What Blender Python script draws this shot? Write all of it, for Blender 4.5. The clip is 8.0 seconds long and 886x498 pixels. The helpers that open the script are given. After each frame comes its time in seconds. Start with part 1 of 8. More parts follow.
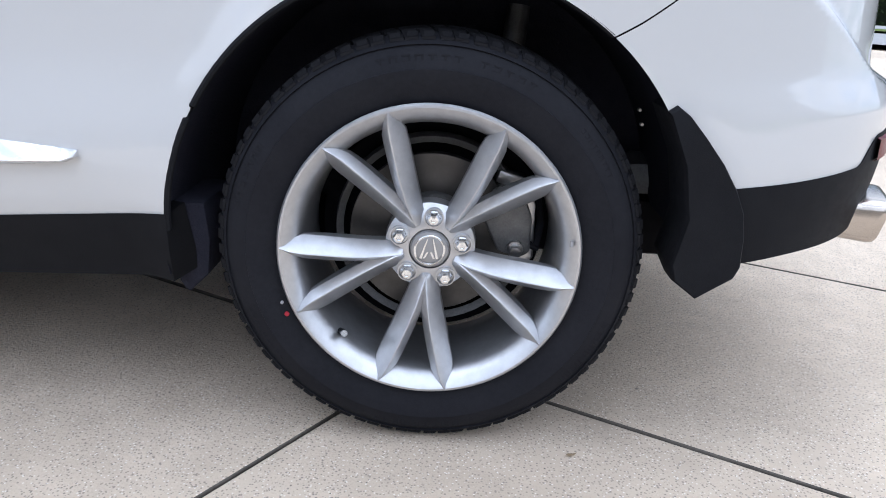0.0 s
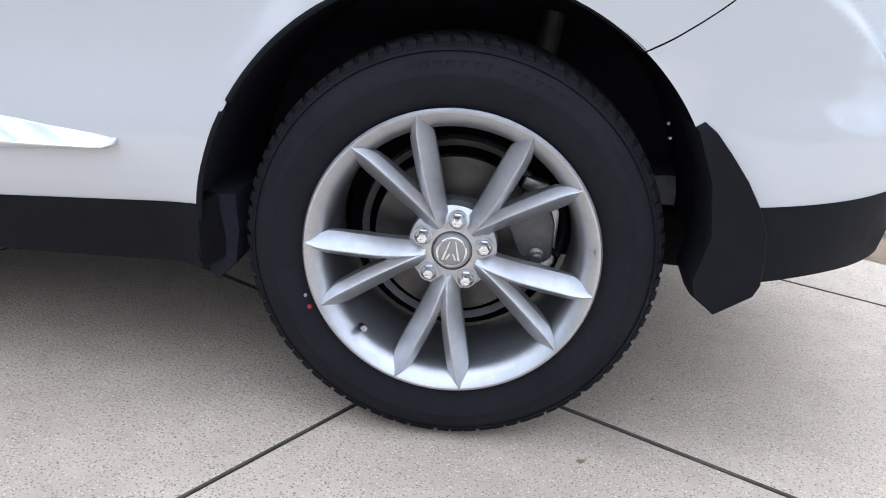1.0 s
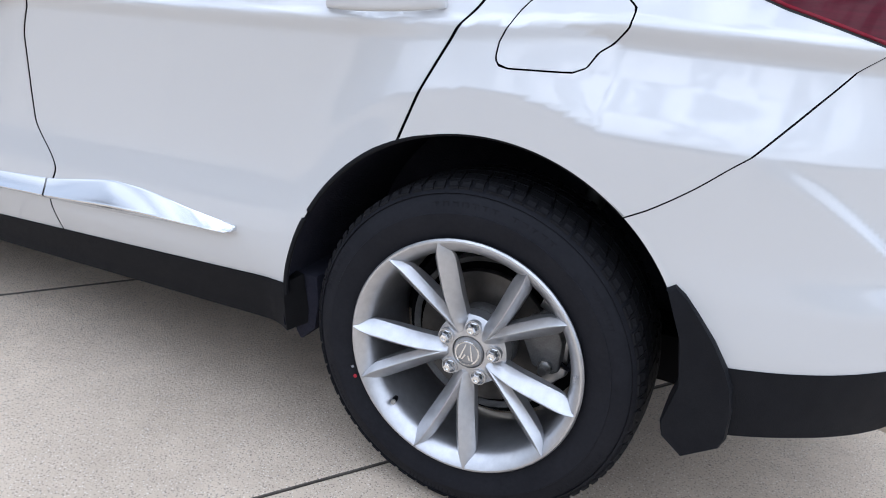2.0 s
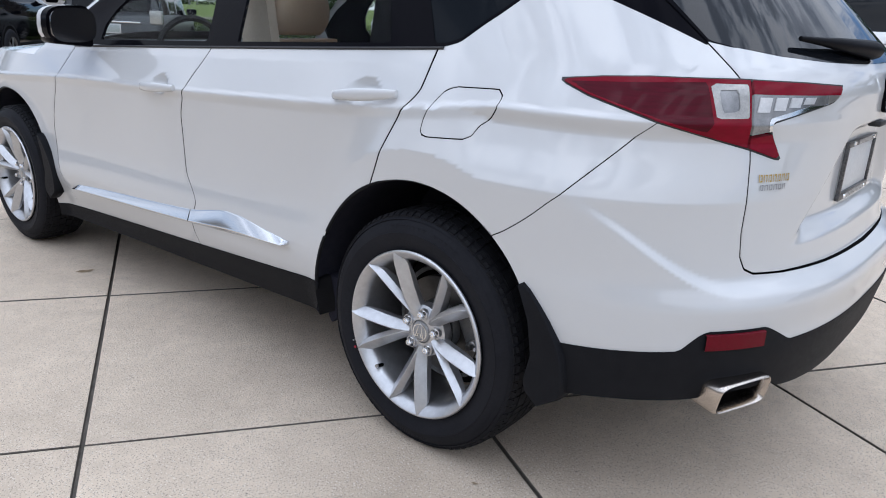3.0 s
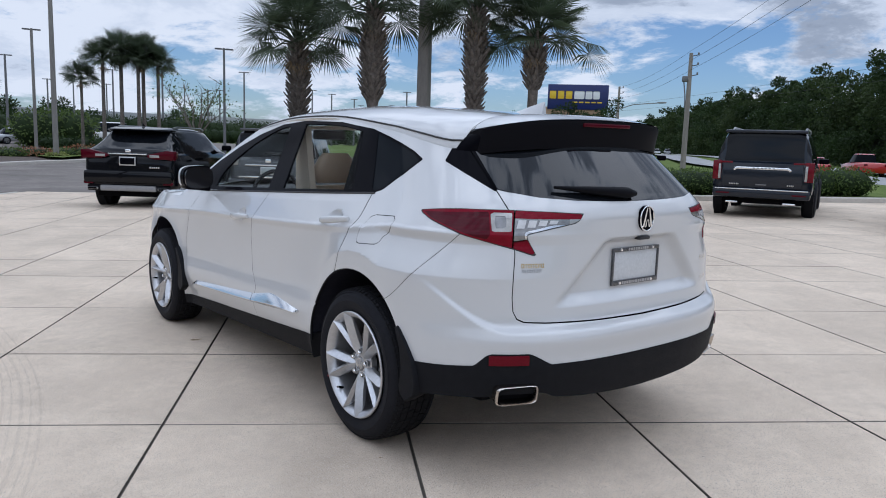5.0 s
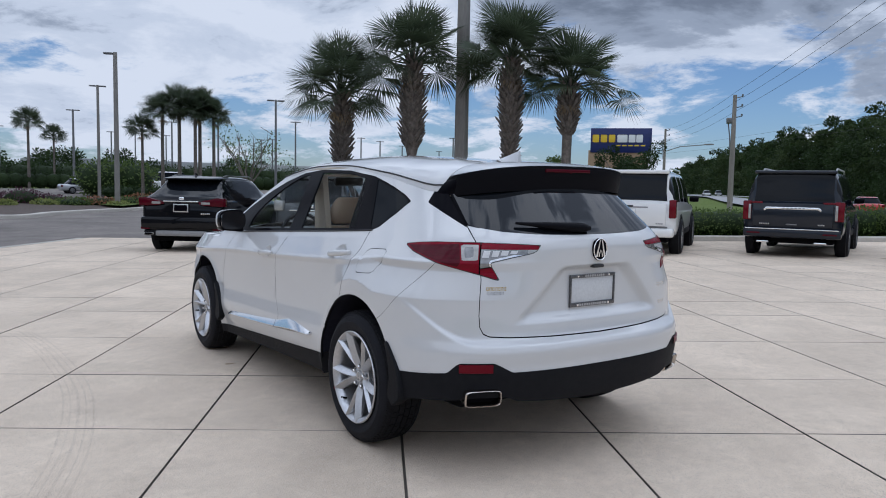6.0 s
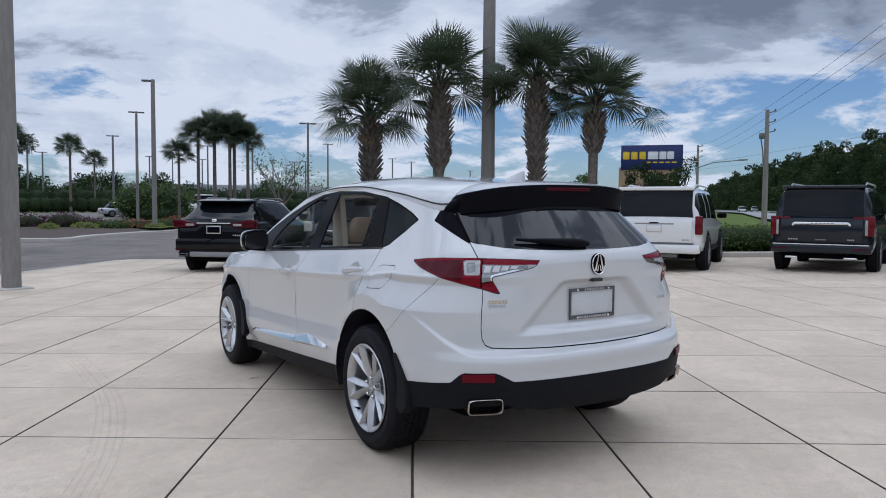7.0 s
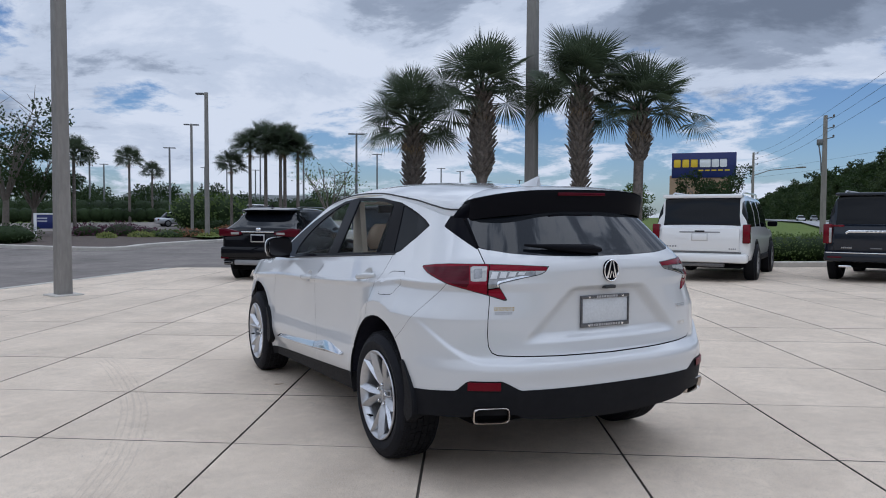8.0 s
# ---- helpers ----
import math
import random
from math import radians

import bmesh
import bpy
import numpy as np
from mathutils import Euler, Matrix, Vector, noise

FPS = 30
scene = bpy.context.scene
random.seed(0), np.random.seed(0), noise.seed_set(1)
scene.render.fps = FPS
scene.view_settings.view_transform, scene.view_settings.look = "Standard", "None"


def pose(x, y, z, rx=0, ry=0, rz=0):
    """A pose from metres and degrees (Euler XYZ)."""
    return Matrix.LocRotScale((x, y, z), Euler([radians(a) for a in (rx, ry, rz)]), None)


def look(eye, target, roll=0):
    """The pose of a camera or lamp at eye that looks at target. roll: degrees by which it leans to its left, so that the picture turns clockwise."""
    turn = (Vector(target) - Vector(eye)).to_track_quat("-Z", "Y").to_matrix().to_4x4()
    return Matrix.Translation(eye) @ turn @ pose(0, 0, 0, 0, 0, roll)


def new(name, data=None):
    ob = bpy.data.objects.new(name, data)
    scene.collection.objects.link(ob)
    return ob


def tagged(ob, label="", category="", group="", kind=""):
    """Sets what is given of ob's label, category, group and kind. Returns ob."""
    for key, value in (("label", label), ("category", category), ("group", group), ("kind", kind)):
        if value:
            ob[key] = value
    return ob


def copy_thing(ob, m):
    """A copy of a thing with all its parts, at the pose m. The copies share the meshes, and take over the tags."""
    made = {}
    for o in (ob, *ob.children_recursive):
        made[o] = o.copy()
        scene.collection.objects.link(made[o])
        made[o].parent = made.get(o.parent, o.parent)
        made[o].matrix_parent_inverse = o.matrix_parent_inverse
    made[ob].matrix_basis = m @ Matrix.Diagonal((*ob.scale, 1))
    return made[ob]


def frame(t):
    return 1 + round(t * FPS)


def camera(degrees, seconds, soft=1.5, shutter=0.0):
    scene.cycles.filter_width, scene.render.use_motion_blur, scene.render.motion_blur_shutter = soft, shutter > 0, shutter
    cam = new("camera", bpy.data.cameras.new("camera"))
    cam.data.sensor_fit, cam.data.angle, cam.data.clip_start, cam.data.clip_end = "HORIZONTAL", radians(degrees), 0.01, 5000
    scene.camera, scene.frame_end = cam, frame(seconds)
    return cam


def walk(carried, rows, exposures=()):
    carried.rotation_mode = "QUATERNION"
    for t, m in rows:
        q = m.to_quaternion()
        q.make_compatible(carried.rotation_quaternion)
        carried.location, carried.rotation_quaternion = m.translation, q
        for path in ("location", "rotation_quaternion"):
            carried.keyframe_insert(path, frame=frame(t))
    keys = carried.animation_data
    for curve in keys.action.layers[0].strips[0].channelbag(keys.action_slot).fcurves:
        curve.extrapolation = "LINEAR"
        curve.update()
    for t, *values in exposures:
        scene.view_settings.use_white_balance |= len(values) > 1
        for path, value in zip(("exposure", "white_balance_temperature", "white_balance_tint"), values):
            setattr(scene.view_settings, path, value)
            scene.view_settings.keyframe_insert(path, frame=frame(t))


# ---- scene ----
cam = camera(62.0, 8.0, soft=1.0)
PATH = [
    (0, (0.028, -2.092, 0.775), (0.014, -0.2, 0.126), 3.1),
    (0.5, (0.035, -2.11, 0.792), (0.022, -0.227, 0.119), 4.3),
    (1, (0.043, -2.105, 0.799), (-0.054, -0.225, 0.124), 5.3),
    (1.5, (0.169, -2.11, 0.933), (-0.233, -0.284, 0.223), 6.1),
    (1.7, (0.265, -2.128, 1.002), (-0.27, -0.333, 0.302), 6.6),
    (2.8, (1.136, -2.345, 1.217), (-0.024, -0.844, 0.584), 3.5),
    (3, (1.318, -2.387, 1.256), (0.09, -0.929, 0.649), 3.0),
    (3.5, (1.773, -2.506, 1.315), (0.414, -1.133, 0.796), 2.3),
    (4, (2.206, -2.573, 1.349), (0.76, -1.258, 0.929), 2.0),
    (4.5, (2.587, -2.64, 1.368), (1.072, -1.378, 1.033), 1.7),
    (4.7, (2.705, -2.651, 1.397), (1.17, -1.408, 1.083), 1.8),
    (6, (3.568, -2.758, 1.406), (1.913, -1.647, 1.242), 1.1),
    (6.5, (3.753, -2.751, 1.409), (2.07, -1.678, 1.275), 0.7),
    (7, (3.814, -2.745, 1.406), (2.108, -1.707, 1.293), 0.4),
    (7.5, (3.814, -2.735, 1.402), (2.08, -1.742, 1.305), 0.3),
    (8, (3.88, -2.531, 1.385), (2.106, -1.61, 1.297), 0.3),
]
walk(cam, [(t, look(eye, target, roll)) for t, eye, target, roll in PATH],
     [(0.0, 0.50, 5550, 12), (1.7, 0.42, 5520, 12), (3.0, 0.01, 5680, 12), (4.5, -0.24, 5560, 12), (6.0, -0.44, 5560, 12), (8.0, -0.47, 5560, 12)])

# ---- world and light ----
world = bpy.data.worlds.new("sky")
scene.world = world
world.use_nodes = True
wn, wl = world.node_tree.nodes, world.node_tree.links
wn.clear()
w_out = wn.new("ShaderNodeOutputWorld")
w_bg = wn.new("ShaderNodeBackground")
sky_tex = wn.new("ShaderNodeTexSky")
sky_tex.sky_type, sky_tex.sun_disc = "NISHITA", False
SUN_UP, SUN_TURN = 74.0, 150.0
sky_tex.sun_elevation, sky_tex.sun_rotation = radians(SUN_UP), radians(SUN_TURN)
sky_tex.air_density, sky_tex.dust_density, sky_tex.ozone_density = 1.0, 0.6, 2.2
w_co = wn.new("ShaderNodeTexCoord")
w_sep = wn.new("ShaderNodeSeparateXYZ")
wl.new(w_co.outputs["Generated"], w_sep.inputs[0])


def w_math(op, a, b=None, c=None, clamp=False):
    n = wn.new("ShaderNodeMath")
    n.operation, n.use_clamp = op, clamp
    for i, v in enumerate((a, b, c)):
        if v is None: continue
        if isinstance(v, (int, float)): n.inputs[i].default_value = v
        else: wl.new(v, n.inputs[i])
    return n.outputs[0]


# cloud layer: the direction is laid on a flat ceiling, so that clouds shrink towards the horizon
up = w_math("ADD", w_math("MAXIMUM", w_sep.outputs[2], 0.0), 0.22)
w_flat = wn.new("ShaderNodeCombineXYZ")
wl.new(w_math("DIVIDE", w_sep.outputs[0], up), w_flat.inputs[0])
wl.new(w_math("DIVIDE", w_sep.outputs[1], up), w_flat.inputs[1])
wl.new(w_math("MULTIPLY", w_sep.outputs[2], 2.0), w_flat.inputs[2])


def w_noise(scale, detail, rough, offset, lac=2.1):
    mp = wn.new("ShaderNodeMapping")
    mp.inputs["Location"].default_value = offset
    wl.new(w_flat.outputs[0], mp.inputs[0])
    n = wn.new("ShaderNodeTexNoise")
    n.inputs["Scale"].default_value, n.inputs["Detail"].default_value = scale, detail
    n.inputs["Roughness"].default_value, n.inputs["Lacunarity"].default_value = rough, lac
    n.inputs["Distortion"].default_value = 0.25
    wl.new(mp.outputs[0], n.inputs["Vector"])
    return n.outputs["Fac"]


def w_ramp(fac, stops, mode="EASE"):
    r = wn.new("ShaderNodeValToRGB")
    r.color_ramp.interpolation = mode
    el = r.color_ramp.elements
    while len(el) < len(stops): el.new(0.5)
    for e, (p, c) in zip(el, stops):
        e.position, e.color = p, (c, c, c, 1) if isinstance(c, (int, float)) else (*c, 1)
    wl.new(fac, r.inputs[0])
    return r.outputs[0]


def w_patch(bearing, elevation, inner, outer):
    """1 inside a soft round area of the sky, 0 outside; degrees."""
    be, el = radians(bearing), radians(elevation)
    d = wn.new("ShaderNodeVectorMath")
    d.operation = "DOT_PRODUCT"
    d.inputs[1].default_value = (math.cos(be) * math.cos(el), math.sin(be) * math.cos(el), math.sin(el))
    wl.new(w_co.outputs["Generated"], d.inputs[0])
    r = wn.new("ShaderNodeMapRange")
    r.interpolation_type = "SMOOTHSTEP"
    r.inputs["From Min"].default_value, r.inputs["From Max"].default_value = math.cos(radians(outer)), math.cos(radians(inner))
    wl.new(d.outputs["Value"], r.inputs[0])
    return r.outputs[0]


def w_sum(base, patches):
    for amount, *where in patches: base = w_math("MULTIPLY_ADD", w_patch(*where), amount, base)
    return base


CLOUD_AT = (1.9, 0.35, 0.0)
n_big = w_noise(2.4, 10, 0.62, CLOUD_AT)
n_dark = w_noise(1.6, 9, 0.60, (7.3, 2.2, 1.0))
n_fine = w_noise(5.5, 7, 0.55, (3.1, 5.7, 2.0))
lift = w_math("MULTIPLY_ADD", w_math("MAXIMUM", w_sep.outputs[2], 0.0), 0.62, -0.07)
# openings and heavy masses: amount, bearing, elevation, inner and outer radius
CLEAR = [(-0.12, 126.8, 6.4, 1, 7), (-0.09, 122.0, 7.2, 1, 5), (-0.12, 136.5, 4.8, 1, 6), (-0.09, 158.9, 4.0, 1, 7), (-0.06, 174.7, 6.6, 1, 4),
         (-0.10, 147.5, 4.4, 1, 6), (0.14, 151.9, 13.0, 4, 14), (0.10, 129.6, 13.5, 3, 7), (0.12, 122, 14, 3, 7), (0.09, 173.0, 12.0, 4, 12), (0.08, 131.0, 2.8, 1, 4), (0.05, 170, 3, 1, 8)]
HEAVY = [(0.11, 130.2, 16.5, 3, 10), (0.10, 141.3, 16.5, 3, 8), (0.08, 171.6, 13.6, 1.5, 5), (-0.07, 178.5, 11.0, 3, 9), (0.05, 163, 14, 2, 6), (-0.08, 143.3, 8.3, 5, 13), (-0.10, 166.9, 9.0, 4, 12), (-0.12, 127.4, 4.6, 4, 11)]
cover = w_ramp(w_sum(w_math("ADD", n_big, lift), CLEAR), [(0.40, 0.0), (0.54, 1.0)])
overhead = wn.new("ShaderNodeMapRange")
for key, value in (("From Min", 0.45), ("From Max", 0.75), ("To Min", 0.0), ("To Max", 3.0)): overhead.inputs[key].default_value = value
wl.new(w_sep.outputs[2], overhead.inputs[0])
tone_at = w_math("MULTIPLY_ADD", w_math("SUBTRACT", n_fine, 0.5), overhead.outputs[0], w_sum(w_math("ADD", n_dark, w_math("MINIMUM", lift, 0.03)), HEAVY))
cloud_tone = w_ramp(tone_at, [(0.38, (0.97, 0.975, 0.98)), (0.50, (0.80, 0.83, 0.87)), (0.60, (0.44, 0.48, 0.54)), (0.74, (0.24, 0.27, 0.32))])
w_blue = wn.new("ShaderNodeMix")
w_blue.data_type, w_blue.blend_type = "RGBA", "MULTIPLY"
w_blue.inputs[0].default_value = 1.0
wl.new(sky_tex.outputs[0], w_blue.inputs[6])
w_blue.inputs[7].default_value = (0.095, 0.105, 0.117, 1)
w_mix = wn.new("ShaderNodeMix")
w_mix.data_type = "RGBA"
wl.new(cover, w_mix.inputs[0])
wl.new(w_blue.outputs[2], w_mix.inputs[6])
wl.new(cloud_tone, w_mix.inputs[7])
wl.new(w_mix.outputs[2], w_bg.inputs[0])
# the cloud deck is brighter overhead, where the high sun stands behind it
w_high = wn.new("ShaderNodeMapRange")
w_high.interpolation_type = "SMOOTHSTEP"
for key, value in (("From Min", 0.33), ("From Max", 0.92), ("To Min", 1.0), ("To Max", 2.25)): w_high.inputs[key].default_value = value
wl.new(w_sep.outputs[2], w_high.inputs[0])
wl.new(w_high.outputs[0], w_bg.inputs[1])
wl.new(w_bg.outputs[0], w_out.inputs[0])

sun_data = bpy.data.lights.new("sun", "SUN")
sun_data.energy, sun_data.angle, sun_data.color = 0.8, radians(150), (1.0, 0.96, 0.9)
sun = new("sun", sun_data)
sa, se = radians(SUN_TURN), radians(SUN_UP)
sun_dir = Vector((math.sin(sa) * math.cos(se), math.cos(sa) * math.cos(se), math.sin(se)))
sun.matrix_world = look(sun_dir * 60, (0, 0, 0))

# ---- materials ----
MATS = {}


def material(name, col, rough=0.5, metal=0.0, col2=None, scale=8.0, bump=0.0, bump_scale=60.0, spots=None, coat=0.0, rand=0.0, coord="Object", trans=0.0, ior=1.45, spec=0.5, alpha=1.0, stretch=(1, 1, 1), detail=6, stains=False):
    """A surface of two tones mixed by noise, with fine relief, optional specks (colour, scale, share) and a random shift per object."""
    if name in MATS: return MATS[name]
    m = bpy.data.materials.new(name)
    m.use_nodes = True
    t = m.node_tree
    b = t.nodes["Principled BSDF"]
    b.inputs["Roughness"].default_value, b.inputs["Metallic"].default_value = rough, metal
    b.inputs["Coat Weight"].default_value, b.inputs["Coat Roughness"].default_value = coat, 0.03
    b.inputs["Transmission Weight"].default_value, b.inputs["IOR"].default_value = trans, ior
    b.inputs["Specular IOR Level"].default_value, b.inputs["Alpha"].default_value = spec, alpha
    co = t.nodes.new("ShaderNodeTexCoord")
    mp = t.nodes.new("ShaderNodeMapping")
    mp.inputs["Scale"].default_value = stretch
    t.links.new(co.outputs[coord], mp.inputs[0])

    def noise_at(sc, det):
        n = t.nodes.new("ShaderNodeTexNoise")
        n.inputs["Scale"].default_value, n.inputs["Detail"].default_value, n.inputs["Roughness"].default_value = sc, det, 0.62
        t.links.new(mp.outputs[0], n.inputs["Vector"])
        return n.outputs["Fac"]

    def mix(fac, a, c, mode="MIX"):
        x = t.nodes.new("ShaderNodeMix")
        x.data_type, x.blend_type = "RGBA", mode
        for i, v in ((0, fac), (6, a), (7, c)):
            if isinstance(v, (int, float)): x.inputs[i].default_value = v
            elif isinstance(v, tuple): x.inputs[i].default_value = (*v, 1)
            else: t.links.new(v, x.inputs[i])
        return x.outputs[2]

    def ramp(fac, lo, hi):
        r = t.nodes.new("ShaderNodeMapRange")
        r.inputs["From Min"].default_value, r.inputs["From Max"].default_value = lo, hi
        t.links.new(fac, r.inputs[0])
        return r.outputs[0]

    out = col
    if col2:
        out = mix(ramp(noise_at(scale, detail), 0.35, 0.66), col, col2)
        fine = ramp(noise_at(scale * 9, 4), 0.3, 0.7)
        out = mix(0.35, out, mix(fine, tuple(c * 0.82 for c in col), tuple(min(1, c * 1.16) for c in col2)))
    if stains:
        # slow blotches, run-off streaks and tyre-darkened patches, at metre scale over the whole place
        n = t.nodes.new("ShaderNodeTexNoise")
        n.inputs["Scale"].default_value, n.inputs["Detail"].default_value, n.inputs["Roughness"].default_value = 0.42, 5, 0.7
        geo = t.nodes.new("ShaderNodeNewGeometry")
        t.links.new(geo.outputs["Position"], n.inputs["Vector"])
        out = mix(ramp(n.outputs["Fac"], 0.42, 0.80), out, tuple(c * 0.66 for c in col))
        n2 = t.nodes.new("ShaderNodeTexNoise")
        n2.inputs["Scale"].default_value, n2.inputs["Detail"].default_value, n2.inputs["Roughness"].default_value = 3.2, 6, 0.75
        t.links.new(geo.outputs["Position"], n2.inputs["Vector"])
        out = mix(ramp(n2.outputs["Fac"], 0.58, 0.86), out, tuple(c * 0.62 for c in col))
    if spots:
        for scol, ssc, share in spots:
            v = t.nodes.new("ShaderNodeTexVoronoi")
            v.inputs["Scale"].default_value = ssc
            t.links.new(mp.outputs[0], v.inputs["Vector"])
            f = ramp(v.outputs["Distance"], share, share * 0.55)
            out = mix(f, out, scol)
    if rand:
        oi = t.nodes.new("ShaderNodeObjectInfo")
        r = t.nodes.new("ShaderNodeMapRange")
        r.inputs["To Min"].default_value, r.inputs["To Max"].default_value = 1 - rand, 1 + rand
        t.links.new(oi.outputs["Random"], r.inputs[0])
        g = t.nodes.new("ShaderNodeCombineColor")
        for i in range(3): t.links.new(r.outputs[0], g.inputs[i])
        out = mix(1.0, out, g.outputs[0], "MULTIPLY")
    if isinstance(out, tuple): b.inputs["Base Color"].default_value = (*out, 1)
    else: t.links.new(out, b.inputs["Base Color"])
    if bump:
        bp = t.nodes.new("ShaderNodeBump")
        bp.inputs["Strength"].default_value, bp.inputs["Distance"].default_value = bump, 0.01
        t.links.new(noise_at(bump_scale, 5), bp.inputs["Height"])
        t.links.new(bp.outputs[0], b.inputs["Normal"])
    if col2 and rough > 0.25 and not metal:
        t.links.new(_rough(t, noise_at(scale * 2, 3), rough), b.inputs["Roughness"])
    MATS[name] = m
    return m


def _rough(t, fac, rough):
    r = t.nodes.new("ShaderNodeMapRange")
    r.inputs["To Min"].default_value, r.inputs["To Max"].default_value = rough * 0.8, min(1, rough * 1.18)
    t.links.new(fac, r.inputs[0])
    return r.outputs[0]


def glow(name, col, strength):
    if name in MATS: return MATS[name]
    m = bpy.data.materials.new(name)
    m.use_nodes = True
    b = m.node_tree.nodes["Principled BSDF"]
    b.inputs["Emission Color"].default_value, b.inputs["Emission Strength"].default_value = (*col, 1), strength
    MATS[name] = m
    return m


PAINT = material("pearl_paint", (0.558, 0.562, 0.566), 0.40, coat=1.0, spec=0.3)
PAINT.node_tree.nodes["Principled BSDF"].inputs["Coat IOR"].default_value = 1.7
CONCRETE = material("broom_concrete", (0.630, 0.520, 0.403), 0.9, col2=(0.725, 0.610, 0.480), scale=1.3, bump=0.5, bump_scale=150, coord="Object", rand=0.05,
                    spots=[((0.33, 0.275, 0.225), 150, 0.34), ((0.76, 0.70, 0.62), 120, 0.25), ((0.30, 0.25, 0.21), 75, 0.20), ((0.17, 0.145, 0.125), 42, 0.085), ((0.20, 0.17, 0.15), 5.0, 0.020)], stains=True, spec=0.3)
JOINT = material("joint_filler", (0.065, 0.057, 0.048), 0.95, col2=(0.15, 0.13, 0.108), scale=14, bump=0.5)
ASPHALT = material("asphalt", (0.165, 0.148, 0.135), 0.95, col2=(0.255, 0.228, 0.205), scale=0.35, bump=0.5, bump_scale=90, spots=[((0.10, 0.09, 0.085), 40, 0.3)], stains=True, spec=0.15)
ASPHALT_DARK = material("new_asphalt", (0.075, 0.072, 0.07), 0.9, col2=(0.10, 0.097, 0.095), scale=0.6, bump=0.5, bump_scale=90)
GRASS = material("lawn", (0.080, 0.118, 0.030), 0.95, spec=0.05, col2=(0.14, 0.175, 0.055), scale=0.9, bump=0.8, bump_scale=50)
MULCH = material("mulch", (0.05, 0.036, 0.03), 0.95, col2=(0.10, 0.075, 0.06), scale=3, bump=0.9, bump_scale=30)
KERB = material("kerb_concrete", (0.42, 0.39, 0.35), 0.85, col2=(0.52, 0.49, 0.44), scale=2, bump=0.3)
CLAD = material("black_cladding", (0.0088, 0.0092, 0.0115), 0.58, col2=(0.0122, 0.0127, 0.0150), scale=30, spec=0.11, bump=0.12, bump_scale=500)
# near-black that puts the shade of gaps, wells and undersides into the colour
DARK = material("shade_black", (0.004, 0.004, 0.005), 0.9, spec=0.1)
LINER = material("wheel_liner_felt", (0.022, 0.023, 0.034), 0.95, col2=(0.032, 0.032, 0.044), scale=40, spec=0.05, bump=0.4, bump_scale=200)
RUBBER = material("tyre_rubber", (0.0110, 0.0115, 0.0150), 0.62, col2=(0.0175, 0.018, 0.022), scale=14, spec=0.12, bump=0.10, bump_scale=300)
TREAD = material("tread_rubber", (0.009, 0.009, 0.011), 0.75, col2=(0.014, 0.014, 0.016), scale=30, spec=0.15, bump=0.15, bump_scale=200)
ALLOY = material("silver_alloy", (0.52, 0.525, 0.545), 0.34, 0.85, col2=(0.56, 0.565, 0.58), scale=6, bump=0.02, bump_scale=900, coat=0.3)
STEEL = material("bright_steel", (0.55, 0.55, 0.55), 0.3, 1.0, col2=(0.42, 0.41, 0.40), scale=20)
DISC = material("brake_disc_steel", (0.125, 0.120, 0.115), 0.42, 0.9, col2=(0.075, 0.072, 0.07), scale=25)
CAST = material("cast_iron", (0.12, 0.12, 0.122), 0.5, 0.6, col2=(0.20, 0.20, 0.20), scale=30, bump=0.2)
CHROME = material("chrome", (0.86, 0.87, 0.88), 0.10, 1.0)
# chrome tinted tan: the ground's reflection is put into the metal's colour
TIP_CHROME = material("ground_tinted_chrome", (0.58, 0.53, 0.48), 0.20, 1.0, col2=(0.50, 0.45, 0.40), scale=20)
BRIGHT_TRIM = material("bright_trim", (0.74, 0.75, 0.77), 0.12, 1.0)
BLACK_GLOSS = material("gloss_black", (0.004, 0.004, 0.006), 0.10, spec=0.5, ior=1.08)
SATIN = material("satin_black", (0.006, 0.006, 0.008), 0.45, spec=0.4, ior=1.15)
PRIVACY = material("privacy_glass", (0.007, 0.009, 0.012), 0.03, spec=0.5, ior=1.10)
REAR_PANE = material("rear_pane_glass", (0.006, 0.007, 0.009), 0.02, spec=0.5, ior=1.43)
SUV_PANE = material("dark_car_glass", (0.005, 0.006, 0.008), 0.04, spec=0.5, ior=1.32)
LAMP_RED = material("red_lens", (0.205, 0.001, 0.014), 0.22, col2=(0.135, 0.001, 0.009), scale=22, spec=0.08, stretch=(1, 1, 3), coat=0.2)
LAMP_DEEP = material("deep_red_lens", (0.085, 0.001, 0.010), 0.22, col2=(0.045, 0.001, 0.005), scale=26, spec=0.08, stretch=(0.4, 0.4, 4), coat=0.2)
LAMP_CLEAR = material("clear_lens", (0.30, 0.30, 0.292), 0.15, 0.35, col2=(0.46, 0.45, 0.435), scale=30, spec=0.5)
LED_CELL = material("led_cell", (0.50, 0.50, 0.505), 0.2, 0.3, col2=(0.66, 0.66, 0.665), scale=60)
LAMP_HOUSE = material("lamp_housing", (0.19, 0.19, 0.195), 0.2, 0.6, col2=(0.34, 0.34, 0.345), scale=50)
REFLECTOR = material("red_reflector", (0.13, 0.002, 0.010), 0.35, col2=(0.10, 0.002, 0.008), scale=90, spec=0.1, coat=0.15, bump=0.2, bump_scale=400)
LEATHER = material("tan_leather", (0.50, 0.38, 0.27), 0.5, col2=(0.56, 0.43, 0.31), scale=12, bump=0.15, bump_scale=250)
BEIGE = material("beige_lining", (0.50, 0.42, 0.33), 0.8, col2=(0.55, 0.47, 0.38), scale=10)
CABIN = material("cabin_plastic", (0.022, 0.022, 0.024), 0.6, col2=(0.03, 0.03, 0.032), scale=20)
